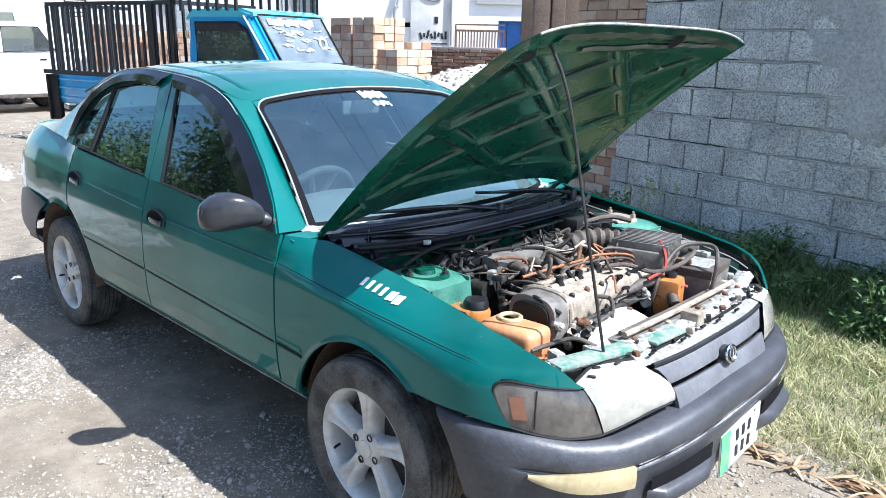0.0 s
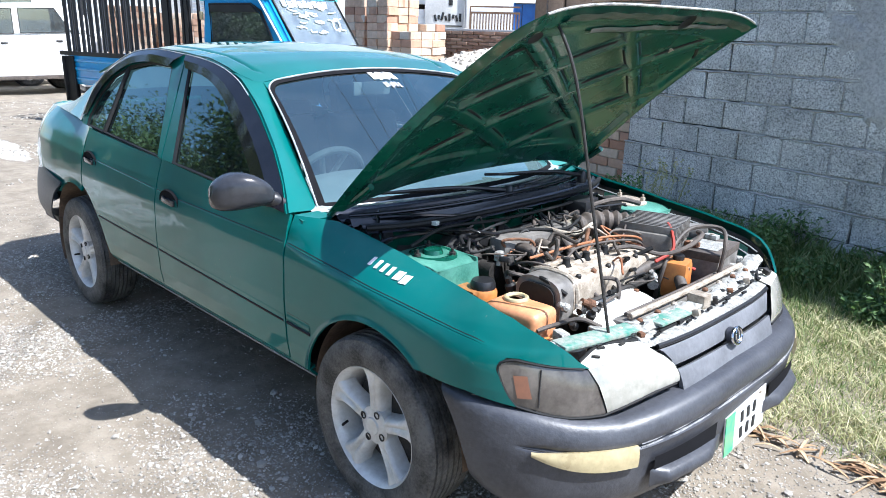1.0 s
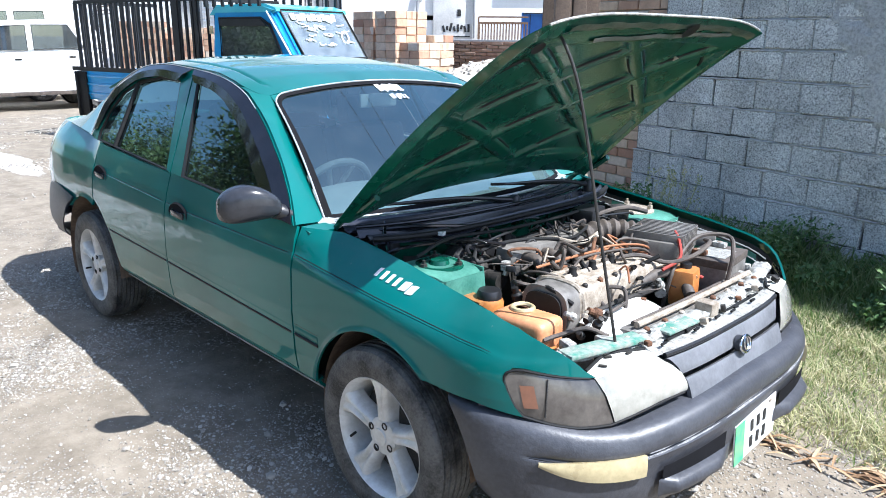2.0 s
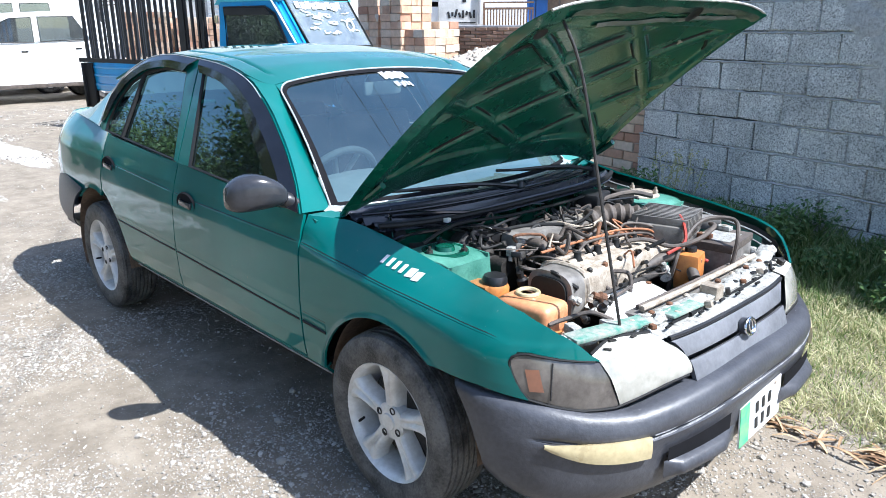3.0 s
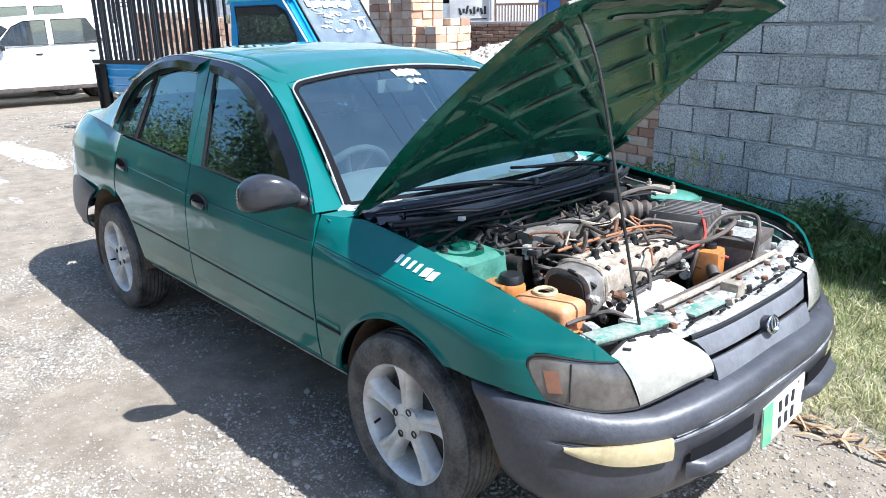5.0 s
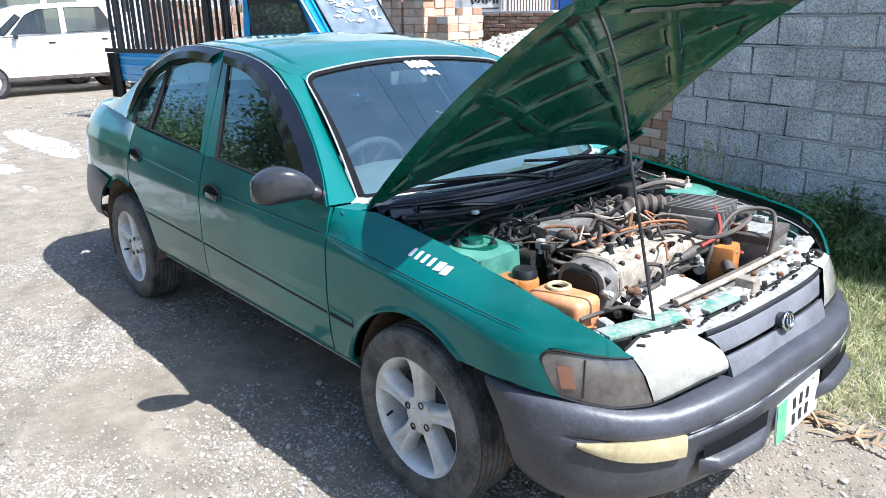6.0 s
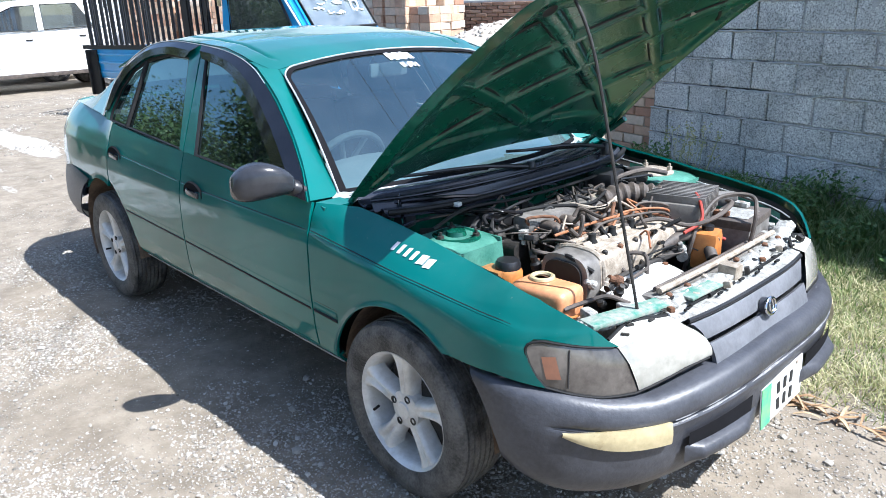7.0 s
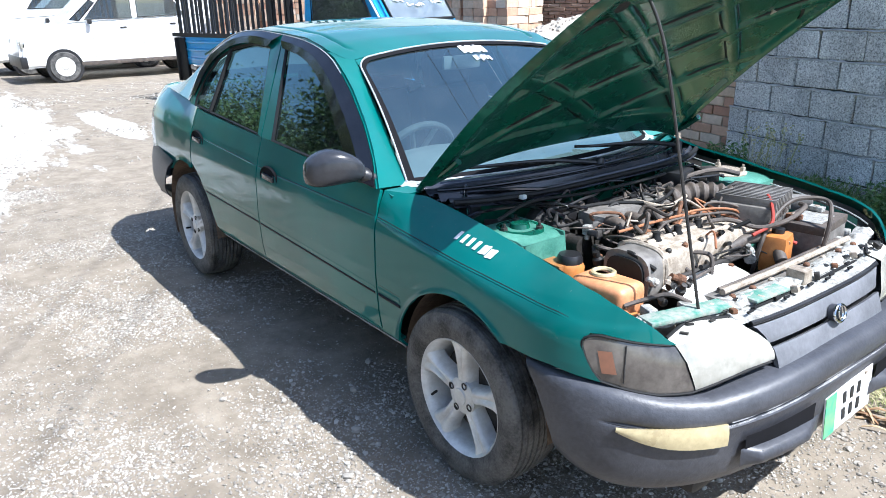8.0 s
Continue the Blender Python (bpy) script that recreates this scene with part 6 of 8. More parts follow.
for a in (0.3, math.pi - 0.3, -math.pi / 2 - 0.35, -math.pi / 2 + 0.35):
    part("wheel_spoke", tube([wm @ Vector((0.04 * math.cos(a + 1.57), 0.04 * math.sin(a + 1.57), 0)), wm @ Vector((0.18 * math.cos(a + 1.57), 0.18 * math.sin(a + 1.57), 0))], 0.012, 8), DASH, sw)


def seat(y):
    st = part("front_seat", box((0.50, 0.50, 0.16), (-1.20, y, 0.50), 0.05, seg=3), SEAT, car, "grey fabric front seat")
    part("seat_back", box((0.14, 0.48, 0.58), (-1.50, y, 0.78), 0.05, Matrix.Rotation(radians(-16), 4, "Y"), seg=3), SEAT, st)
    part("headrest", box((0.09, 0.27, 0.16), (-1.59, y, 1.135), 0.035, Matrix.Rotation(radians(-10), 4, "Y"), seg=3), SEAT, st)
    for k in (-0.06, 0.06):
        part("headrest_post", tube([(-1.575, y + k, 1.03), (-1.585, y + k, 1.10)], 0.006, 6), CHROME, st)


seat(-0.36)
seat(0.36)
rs = part("rear_seat", box((0.50, 1.24, 0.18), (-2.05, 0, 0.50), 0.05, seg=3), SEAT, car, "grey fabric rear bench")
part("rear_seat_back", box((0.15, 1.24, 0.56), (-2.33, 0, 0.77), 0.05, Matrix.Rotation(radians(-20), 4, "Y"), seg=3), SEAT, rs)
# inside mirror and visor
part("inside_mirror", box((0.02, 0.21, 0.06), (-1.02, 0.02, 1.235), 0.012), DASH, car)
# sticker near the top of the windshield: broken white strokes that cannot be read
for row, (u0, hgt) in enumerate(((0.885, 0.030), (0.80, 0.022))):
    for k in range(9 if row == 0 else 6):
        v0 = 0.475 + 0.0135 * k + (0.012 if row else 0)
        wob = 0.012 * math.sin(k * 2.3)
        part("sticker_bar", grid(lambda u, v, v0=v0, u0=u0, wob=wob: Vector(windshield_point(u0 + wob * 0.7 + u * (0.075 if row == 0 else 0.05), v0 + 0.0105 * v + 0.006 * (u - 0.5))) + Vector((0.002, 0, 0.003)), 3, 2), WHITE_STICKER if row == 0 else TRIM_CHROME, ws)


# ---------------------------------------------------------------- ground, wall, grass
def ground_height(x, y):
    d = math.hypot(x, y + 1)
    k = min(1.0, max(0.0, (30 - d) / 10))
    h = 0.012 * noise.noise(Vector((x * 1.3, y * 1.3, 0))) + 0.006 * noise.noise(Vector((x * 5, y * 5, 3)))
    return h * k - 0.012


def ground_mesh():
    def axis(lo, hi, step):
        near = list(np.arange(lo, hi + 1e-6, step))
        far = [hi + d for d in (1, 2.5, 5, 10, 20, 45, 100, 250, 600)]
        return [lo - d for d in (600, 250, 100, 45, 20, 10, 5, 2.5, 1)] + near + far
    xs, ys = axis(-9, 4, 0.09), axis(-5, 4, 0.09)
    verts = [(x, y, ground_height(x, y)) for x in xs for y in ys]
    n = len(ys)
    faces = [(i * n + j, (i + 1) * n + j, (i + 1) * n + j + 1, i * n + j + 1) for i in range(len(xs) - 1) for j in range(n - 1)]
    me = bpy.data.meshes.new("ground")
    me.from_pydata(verts, [], faces)
    me.polygons.foreach_set("use_smooth", [True] * len(me.polygons))
    me.materials.append(GROUND)
    return tagged(new("ground", me), "pale dusty earth road strewn with gravel", "ground", kind="structure")


ground_mesh()


def joined(name, shapes, mat, label, category, kind="stuff"):
    """Many small copies of given little shapes as one mesh. shapes: (verts, faces, n x 4 x 4 matrices)."""
    V, F, base = [], [], 0
    for vs, fs, ms in shapes:
        vs = np.array(vs)
        h = np.c_[vs, np.ones(len(vs))]
        for m in ms:
            V.append(h @ m.T[:, :3])
            F += [tuple(i + base for i in f) for f in fs]
            base += len(vs)
    me = bpy.data.meshes.new(name)
    me.from_pydata(np.concatenate(V).tolist(), [], F)
    me.materials.append(mat)
    return tagged(new(name, me), label, category, kind=kind)


def pebble(seed):
    """A small angular stone as points and faces."""
    b = bmesh.new()
    bmesh.ops.create_icosphere(b, subdivisions=1, radius=1.0)
    r = random.Random(seed)
    for v in b.verts:
        v.co *= r.uniform(0.65, 1.15)
        v.co.z *= 0.62
    vs, fs = [tuple(v.co) for v in b.verts], [tuple(v.index for v in f.verts) for f in b.faces]
    b.free()
    return vs, fs


def chip(seed):
    """A splinter of stone with eight faces."""
    r = random.Random(seed)
    vs = [(r.uniform(0.7, 1.2), r.uniform(-0.2, 0.2), 0), (r.uniform(-0.2, 0.2), r.uniform(0.7, 1.1), 0.1), (-r.uniform(0.7, 1.2), r.uniform(-0.2, 0.2), 0), (r.uniform(-0.2, 0.2), -r.uniform(0.7, 1.1), -0.1),
          (r.uniform(-0.3, 0.3), r.uniform(-0.3, 0.3), 0.6), (0, 0, -0.6)]
    return vs, [(0, 1, 4), (1, 2, 4), (2, 3, 4), (3, 0, 4), (1, 0, 5), (2, 1, 5), (3, 2, 5), (0, 3, 5)]


def scatter(n, seed, place, size):
    r = random.Random(seed)
    out = []
    while len(out) < n:
        q = place(r)
        if q is None:
            continue
        x, y = q
        s = size(r)
        out.append(np.array(Matrix.LocRotScale((x, y, ground_height(x, y) + 0.25 * s), Euler((r.uniform(-0.4, 0.4), r.uniform(-0.4, 0.4), r.uniform(0, 6.3))),
                                               (s * r.uniform(0.7, 1.4), s * r.uniform(0.7, 1.2), s))))
    return out


def gravelly(x, y):
    return noise.noise(Vector((x * 0.9 + 3, y * 0.9, 1.7))) + 0.5 * noise.noise(Vector((x * 2.7, y * 2.7, 5)))


def near_road(r):
    x, y = r.uniform(-5.5, 1.6), r.uniform(-2.3, 0.9)
    if gravelly(x, y) - (0.22 if x > -1.7 and y < -1.25 else 0.0) - 0.45 * max(0.0, min(1.0, (x - 0.45) / 0.3)) < r.uniform(-0.16, 0.55) and r.random() > 0.02:
        return None
    return x, y


def far_road(r):
    x, y = r.uniform(-14, -4.0), r.uniform(-3.2, 3.0)
    if gravelly(x, y) < r.uniform(-0.1, 0.45):
        return None
    return x, y


joined("gravel", [(*pebble(k), scatter(4200, 20 + k, near_road, lambda r: 0.0034 + 0.0085 * r.random() ** 2.8)) for k in range(4)]
       + [(*chip(70 + k), scatter(17000, 25 + k, near_road, lambda r: 0.0022 + 0.0050 * r.random() ** 2)) for k in range(5)]
       + [(*pebble(k + 9), scatter(2200, 40 + k, far_road, lambda r: 0.008 + 0.014 * r.random() ** 2)) for k in range(3)], STONE, "loose pale gravel chips lying on the road", "gravel")
# single larger stones that lie about
for k, (x, y, s) in enumerate(((-0.462, -0.943, 0.022), (0.594, 0.645, 0.03), (-0.24, -1.11, 0.02), (-1.0, -1.25, 0.018), (-0.72, -0.80, 0.02), (0.30, -0.35, 0.05), (0.42, -0.30, 0.04), (-0.15, -1.3, 0.016),
                               (-0.9, -0.62, 0.02), (-2.1, -1.35, 0.022), (0.9, 0.30, 0.02), (0.72, 0.35, 0.018), (1.02, 0.12, 0.016))):
    vs, fs = pebble(60 + k)
    me = bpy.data.meshes.new("stone")
    me.from_pydata([(a * s, b * s, c * s) for a, b, c in vs], [], fs)
    me.materials.append(STONE)
    ob = new("stone", me)
    ob.matrix_basis = Matrix.Translation((x, y, ground_height(x, y) + 0.3 * s))
    tagged(ob, "pale angular stone lying on the road", "stone", "loose stones")

# ---------------------------------------------------------------- grass verge
def verge_edge(x):
    return 0.66 + 0.10 * noise.noise(Vector((x * 2.2, 0, 7))) + 0.05 * noise.noise(Vector((x * 7, 0, 2)))


def wall_y(x):
    return 3.40 - (x + 1.78) * math.tan(radians(11))


def blades(n, seed, place, tall, lean):
    """Curved three-sided blades of grass as one mesh's points and faces."""
    r = random.Random(seed)
    V, F = [], []
    while len(V) < n * 5:
        q = place(r)
        if q is None:
            continue
        x, y = q
        h = tall(r, x, y)
        a, w = r.uniform(0, 6.28), h * r.uniform(0.018, 0.035) + 0.0012
        lx, ly = (lean * h * r.gauss(0, 1) for _ in range(2))
        dx, dy = w * math.cos(a), w * math.sin(a)
        z = ground_height(x, y) - 0.005
        b = len(V)
        V += [(x - dx, y - dy, z), (x + dx, y + dy, z), (x + lx * 0.35 - dx * 0.7, y + ly * 0.35 - dy * 0.7, z + h * 0.6), (x + lx * 0.35 + dx * 0.7, y + ly * 0.35 + dy * 0.7, z + h * 0.6), (x + lx, y + ly, z + h * r.uniform(0.8, 1.0))]
        F += [(b, b + 1, b + 3, b + 2), (b + 2, b + 3, b + 4)]
    return V, F


def sward(name, n, seed, place, tall, lean, mat, label):
    V, F = blades(n, seed, place, tall, lean)
    me = bpy.data.meshes.new(name)
    me.from_pydata(V, [], F)
    me.materials.append(mat)
    return tagged(new(name, me), label, "grass", kind="stuff")


def by_wall(r):
    x = r.uniform(-2.2, 2.6)
    y = wall_y(x) - abs(r.gauss(0, 0.42)) - 0.03
    return (x, y) if y > 1.2 else None


def on_verge(r):
    x, y = r.uniform(-1.5, 2.6), r.uniform(0.6, 3.2)
    if y < verge_edge(x) + r.random() ** 2 * 0.25 or y > wall_y(x) - 0.05:
        return None
    return x, y


sward("tall_grass", 13000, 3, by_wall, lambda r, x, y: r.uniform(0.07, 0.24) * (0.6 + 0.8 * max(0, 1 - (wall_y(x) - y) / 0.8)), 0.35, GRASS, "lush green weeds at the foot of the wall")
sward("green_grass", 22000, 4, on_verge, lambda r, x, y: r.uniform(0.025, 0.085) * (0.5 + 0.4 * min(2.0, y - 0.4)), 0.6, GRASS, "short green grass on the verge")
sward("dry_grass", 64000, 5, on_verge, lambda r, x, y: r.uniform(0.02, 0.075) * (0.55 + 0.9 * max(0.0, 0.5 + noise.noise(Vector((x * 3, y * 3, 4))))), 0.95, DRY_GRASS, "dry straw-coloured grass on the verge")


# leafy weeds against the wall
def leafy(r, n, hgt, spread):
    V, F = [], []
    for _ in range(n):
        a, h = r.uniform(0, 6.28), hgt * r.random() ** 0.7
        d = spread * r.random() ** 0.5
        c = Vector((d * math.cos(a), d * math.sin(a), h))
        s = r.uniform(0.008, 0.021)
        e = Euler((r.uniform(-1, 1), r.uniform(-1, 1), r.uniform(0, 6.3))).to_matrix()
        b = len(V)
        V += [tuple(c + e @ Vector(q) * s) for q in ((-1.3, 0, 0), (0, -0.6, 0.15), (1.3, 0, 0), (0, 0.6, 0.15))]
        F += [(b, b + 1, b + 2), (b, b + 2, b + 3)]
    return V, F


rg = random.Random(5)
for k in range(54):
    x = rg.uniform(-1.7, 2.4)
    y = wall_y(x) - rg.uniform(0.06, 0.75)
    hgt = rg.uniform(0.10, 0.40)
    weed = thing("weed", "leafy green weed growing at the foot of the wall", "plant", "weeds by the wall", at=Matrix.Translation((x, y, ground_height(x, y))))
    V, F = leafy(rg, 330, hgt, 0.16)
    me = bpy.data.meshes.new("foliage")
    me.from_pydata(V, [], F)
    me.materials.append(WEED_LEAF)
    fo = new("foliage", me)
    fo.parent = weed
    b = bmesh.new()
    for j in range(5):
        a = rg.uniform(0, 6.28)
        tube([(0, 0, 0), (0.05 * math.cos(a), 0.05 * math.sin(a), hgt * 0.5), (0.12 * math.cos(a), 0.12 * math.sin(a), hgt * 0.95)], 0.0028, 5, b)
    part("stem", b, GRASS, weed, kind="stuff")
# pale flower heads on the weed beside the pier
for k in range(3):
    weed = thing("flowering_weed", "weed with pale dry flower heads beside the wall", "plant", "weeds by the wall", at=Matrix.Translation((-1.35 + 0.14 * k, wall_y(-1.35) - 0.28 - 0.05 * k, 0)))
    b = bmesh.new()
    hb = bmesh.new()
    for j in range(9):
        a, h = rg.uniform(0, 6.28), rg.uniform(0.32, 0.58)
        tip = Vector((0.14 * math.cos(a), 0.14 * math.sin(a), h))
        tube([(0, 0, 0), tip * 0.55, tip], 0.002, 4, b)
        for _ in range(6):
            q = tip + Vector((rg.gauss(0, 0.015), rg.gauss(0, 0.015), rg.gauss(0, 0.018)))
            box((0.010, 0.008, 0.010), tuple(q), bm=hb)
    part("stem", b, DRY_GRASS, weed, kind="stuff")
    part("flower_head", hb, DRY_GRASS, weed, "pale dry flower heads", kind="stuff")

# dry leaves and bits of stalk along the edge of the verge
rg = random.Random(11)
DEADWOOD = varied("dry_litter", [(0.0, (0.16, 0.085, 0.04)), (0.5, (0.34, 0.20, 0.10)), (1.0, (0.55, 0.40, 0.24))], 0.85, 0.5, 40.0, grain=0.4)
for k in range(95):
    t = rg.random()
    x0, y0 = 0.62 + 1.05 * t + rg.uniform(-0.05, 0.05), 0.60 + 0.03 * t + rg.gauss(0, 0.040)
    a, ln, w = rg.gauss(0.1, 0.75), rg.uniform(0.05, 0.19), rg.uniform(0.006, 0.020)
    hump, twist, z0 = rg.uniform(0.004, 0.022), rg.uniform(-1.2, 1.2), ground_height(x0, y0) + rg.uniform(0.002, 0.014)
    def litter(u, v, x0=x0, y0=y0, a=a, ln=ln, w=w, hump=hump, twist=twist, z0=z0):
        d, c = (u - 0.5) * ln, (v - 0.5) * w * math.sin(math.pi * (0.12 + 0.80 * u)) ** 0.7
        h, e = z0 + hump * math.sin(math.pi * u), twist * (u - 0.5)
        return x0 + d * math.cos(a) - c * math.sin(a) * math.cos(e), y0 + d * math.sin(a) + c * math.cos(a) * math.cos(e), h + c * math.sin(e) + 0.3 * abs(c)
    tagged(thick(part("dry_leaf", grid(litter, 8, 2), DEADWOOD, out=(0, 0, 1)), 0.0014), "curled brown dry leaf at the edge of the verge", "leaf", "dry litter on the verge")

# ---------------------------------------------------------------- block wall, turned 11 degrees from the car
WALL = Matrix.Translation((-1.78, 3.40, 0)) @ Matrix.Rotation(radians(-11), 4, "Z")
WALL_LONG, BL, BH = 5.6, 0.350, 0.2065
wall = part("wall_block", box((WALL_LONG, 0.15, 1.76), (WALL_LONG / 2 + 0.02, 0.097, 0.78), bm=box((WALL_LONG - 0.2, 0.15, 0.40), (WALL_LONG / 2 + 0.12, 0.097, 1.86))), MORTAR)
wall.matrix_basis = WALL
tagged(wall, "unplastered grey concrete block wall in shade", "wall", kind="structure")


def worn_block(seed, length, height=BH, depth=0.05):
    b = bmesh.new()
    bmesh.ops.create_cube(b, size=1.0)
    bmesh.ops.scale(b, vec=(length, depth, height), verts=b.verts)
    bmesh.ops.bevel(b, geom=b.edges[:], offset=0.007, segments=1, affect="EDGES")
    r = random.Random(seed)
    for v in b.verts:
        v.co += Vector((r.uniform(-1, 1), r.uniform(-0.6, 0.6), r.uniform(-1, 1))) * 0.0055
    me = bpy.data.meshes.new("block")
    b.to_mesh(me)
    b.free()
    me.materials.append(BLOCK)
    return me


# ---------------------------------------------------------------- yard behind the car
FACE = math.atan2(0.697, 0.717)


def along(depth, side, z=0.0):
    """A spot in the yard: depth away from the stand and side to its right, along the line of the building."""
    return Vector((1.573 - 0.697 * depth + 0.717 * side, -2.1 + 0.717 * depth + 0.697 * side, z))


def yard(depth, side, z=0.0, turn=0.0):
    return Matrix.Translation(along(depth, side, z)) @ Matrix.Rotation(FACE + radians(turn), 4, "Z")


def opening_wall(x0, x1, height, holes):
    """A wall sheet with rectangular openings (x0, x1, z0, z1)."""
    xs = sorted({x0, x1, *(h[0] for h in holes), *(h[1] for h in holes)})
    zs = sorted({0.0, height, *(h[2] for h in holes), *(h[3] for h in holes)})
    b = bmesh.new()
    vs = {(x, z): b.verts.new((x, 0, z)) for x in xs for z in zs}
    for xa, xb in zip(xs, xs[1:]):
        for za, zb in zip(zs, zs[1:]):
            if not any(h[0] <= xa and xb <= h[1] and h[2] <= za and zb <= h[3] for h in holes):
                b.faces.new((vs[xa, za], vs[xb, za], vs[xb, zb], vs[xa, zb]))
    return b


# whitewashed building with its openings; side runs from the stand's axis
HOUSE = yard(19.2, 0)
HOLES = [(-11.75, -10.9, 2.5, 3.6), (-7.35, -6.35, 0.0, 3.0), (-4.2, -3.2, 2.16, 3.4), (-1.80, -1.42, 0.0, 2.1), (-1.15, -0.90, 1.92, 2.04), (1.26, 1.90, 0.0, 2.12)]
house = thing("house", "sunlit whitewashed building with barred openings", "building", at=HOUSE)
thick(part("house_wall", opening_wall(-16, 2.25, 5.2, HOLES), WHITE_WALL, house), 0.35, 0)
# near-black sheet behind the openings stands in for the unlit rooms
part("house_inside", box((18, 0.1, 5.0), (-7, 1.6, 2.5)), DARK_ENGINE, house)
part("house_roof", box((18.6, 2.4, 0.18), (-6.9, 0.9, 5.29), 0.02), GREY_WALL, house)
for x0, x1, z0, z1 in (HOLES[0], HOLES[2]):
    w = part("window", box((x1 - x0, 0.04, z1 - z0), ((x0 + x1) / 2, 0.08, (z0 + z1) / 2)), GREY_WALL, house, "grey shuttered window")
    for k in range(7):
        part("window_bar", tube([(lerp(x0, x1, (k + 0.5) / 7), -0.02, z0), (lerp(x0, x1, (k + 0.5) / 7), -0.02, z1)], 0.012, 6), BLACK_IRON, w)
    part("window_frame", box((0.07, 0.16, z1 - z0), (x1 - 0.035, 0.0, (z0 + z1) / 2)), BLACK_IRON, w)
dr = part("side_door", box((0.98, 0.05, 2.98), (-6.85, 0.10, 1.49)), GREY_WALL, house, "grey steel side door with a pale panel")
part("door_panel", box((0.40, 0.03, 2.6), (-6.60, 0.07, 1.5), 0.01), WHITE_PAINT, dr)
for k in range(24):
    part("louvre", box((0.36, 0.03, 0.05), (-6.60, 0.045, 0.45 + 0.1 * k), 0.006, Matrix.Rotation(radians(25), 4, "X")), WHITE_PAINT, dr)
bd = part("blue_door", box((0.64, 0.05, 2.10), (1.58, 0.02, 1.05), 0.006), BLUE_DOOR, house, "blue painted double door")
part("door_seam", box((0.015, 0.06, 2.06), (1.49, 0.018, 1.05)), INK, bd)
part("door_frame", box((0.06, 0.12, 2.12), (1.29, -0.02, 1.06)), BLUE_DOOR, bd)
# grey gable panel with a painted notice, writing not legible
pn = part("notice_panel", box((1.12, 0.08, 2.9), (-0.36, -0.22, 1.75), 0.01), PALE_CEMENT, house, "grey cement panel with black painted writing")
for k in range(8):
    hgt = (0.16, 0.10, 0.20, 0.12, 0.18, 0.10, 0.15, 0.19)[k]
    part("painted_bar", box((0.055, 0.012, hgt), (-0.66 + 0.088 * k, -0.266, 1.72 + 0.02 * (k % 3)), 0.004, Matrix.Rotation(radians(14 * (k % 3 - 1)), 4, "Y")), INK, pn)
part("painted_mark", box((0.09, 0.012, 0.16), (-0.28, -0.266, 2.10), 0.004), INK, pn)
part("painted_line", box((0.80, 0.012, 0.025), (-0.40, -0.266, 1.54)), INK, pn)
part("painted_arc", tube([(-0.36 + 0.26 * math.cos(a), -0.262, 2.72 + 0.16 * math.sin(a)) for a in np.linspace(math.pi, 2 * math.pi, 14)], 0.03, 6), DASH, pn)
part("drain_pipe", tube([(-1.30, -0.30, 0.0), (-1.30, -0.30, 2.15), (-1.22, -0.30, 2.45), (-1.10, -0.22, 3.2)], 0.05, 10, curve=4), GREY_WALL, house, "grey drain pipe")
part("drain_pipe", tube([(0.10, -0.32, 1.5), (0.10, -0.30, 3.4)], 0.035, 10), GREY_WALL, house)
part("wall_band", box((1.5, 0.10, 0.5), (1.45, -0.20, 2.75)), GREY_WALL, house)
# small railing in front of the white wall
rail = thing("iron_railing", "rusty iron railing before the white wall", "railing", at=yard(18.6, 0))
part("rail", box((1.20, 0.03, 0.035), (0.80, 0, 2.0)), RUSTY_BAR, rail)
part("rail", box((1.20, 0.03, 0.05), (0.80, 0, 1.86)), RUSTY_BAR, rail)
for k in range(17):
    part("rail_bar", box((0.030, 0.02, 1.86), (0.22 + 0.0725 * k, 0, 0.93)), RUSTY_BAR, rail)
part("rail_post", box((0.04, 0.04, 2.0), (0.20, 0, 1.0)), RUSTY_BAR, rail)
# iron cot frame leaning by the house
cot = thing("iron_rack", "thin iron rack leaning against the white wall", "rack", at=yard(18.7, -9.0, 0, 0))
part("rack_frame", tube([(-0.35, 0, 0.0), (-0.35, 0.1, 2.8), (0.15, 0.1, 2.85), (0.22, 0, 0.0)], 0.025, 6), BLACK_IRON, cot)
for k in range(5):
    part("rack_rung", tube([(-0.33, 0.08, 2.35 - 0.09 * k), (0.17, 0.08, 2.38 - 0.09 * k)], 0.014, 5), RUSTY_BAR, cot)

# weathered timber beside the brick pier
for k, (sd, w, z) in enumerate(((0.99, 0.16, 3.2), (1.17, 0.14, 3.2))):
    tagged(part("timber_post", box((w, 0.14, z), (0, 0, z / 2), 0.015), WOOD_OLD), "weathered brown timber post", "post", "timber posts").matrix_basis = yard(8.2, sd)
tagged(part("plank_gate", box((0.75, 0.05, 3.2), (0, 0, 1.6), 0.01), WOOD_OLD), "dark weathered plank gate in shade", "gate").matrix_basis = yard(8.6, 1.2)

# rubble heap before the low wall
def heap(name, at, rx, ry, hgt, mat, seed, label, category):
    def fn(u, v):
        a, d = 2 * math.pi * u, v
        w = 1 + 0.25 * noise.noise(Vector((math.cos(a) * 1.5, math.sin(a) * 1.5, seed)))
        x, y = rx * d * w * math.cos(a), ry * d * w * math.sin(a)
        z = hgt * (1 - d ** 1.6) + 0.10 * noise.noise(Vector((x * 2.2, y * 2.2, seed))) * (1 - d) + 0.03 * noise.noise(Vector((x * 9, y * 9, seed))) - 0.03 * d
        return x, y, z
    ob = part(name, grid(fn, 72, 26), mat)
    ob.matrix_basis = at
    tagged(ob, label, category)
    return fn


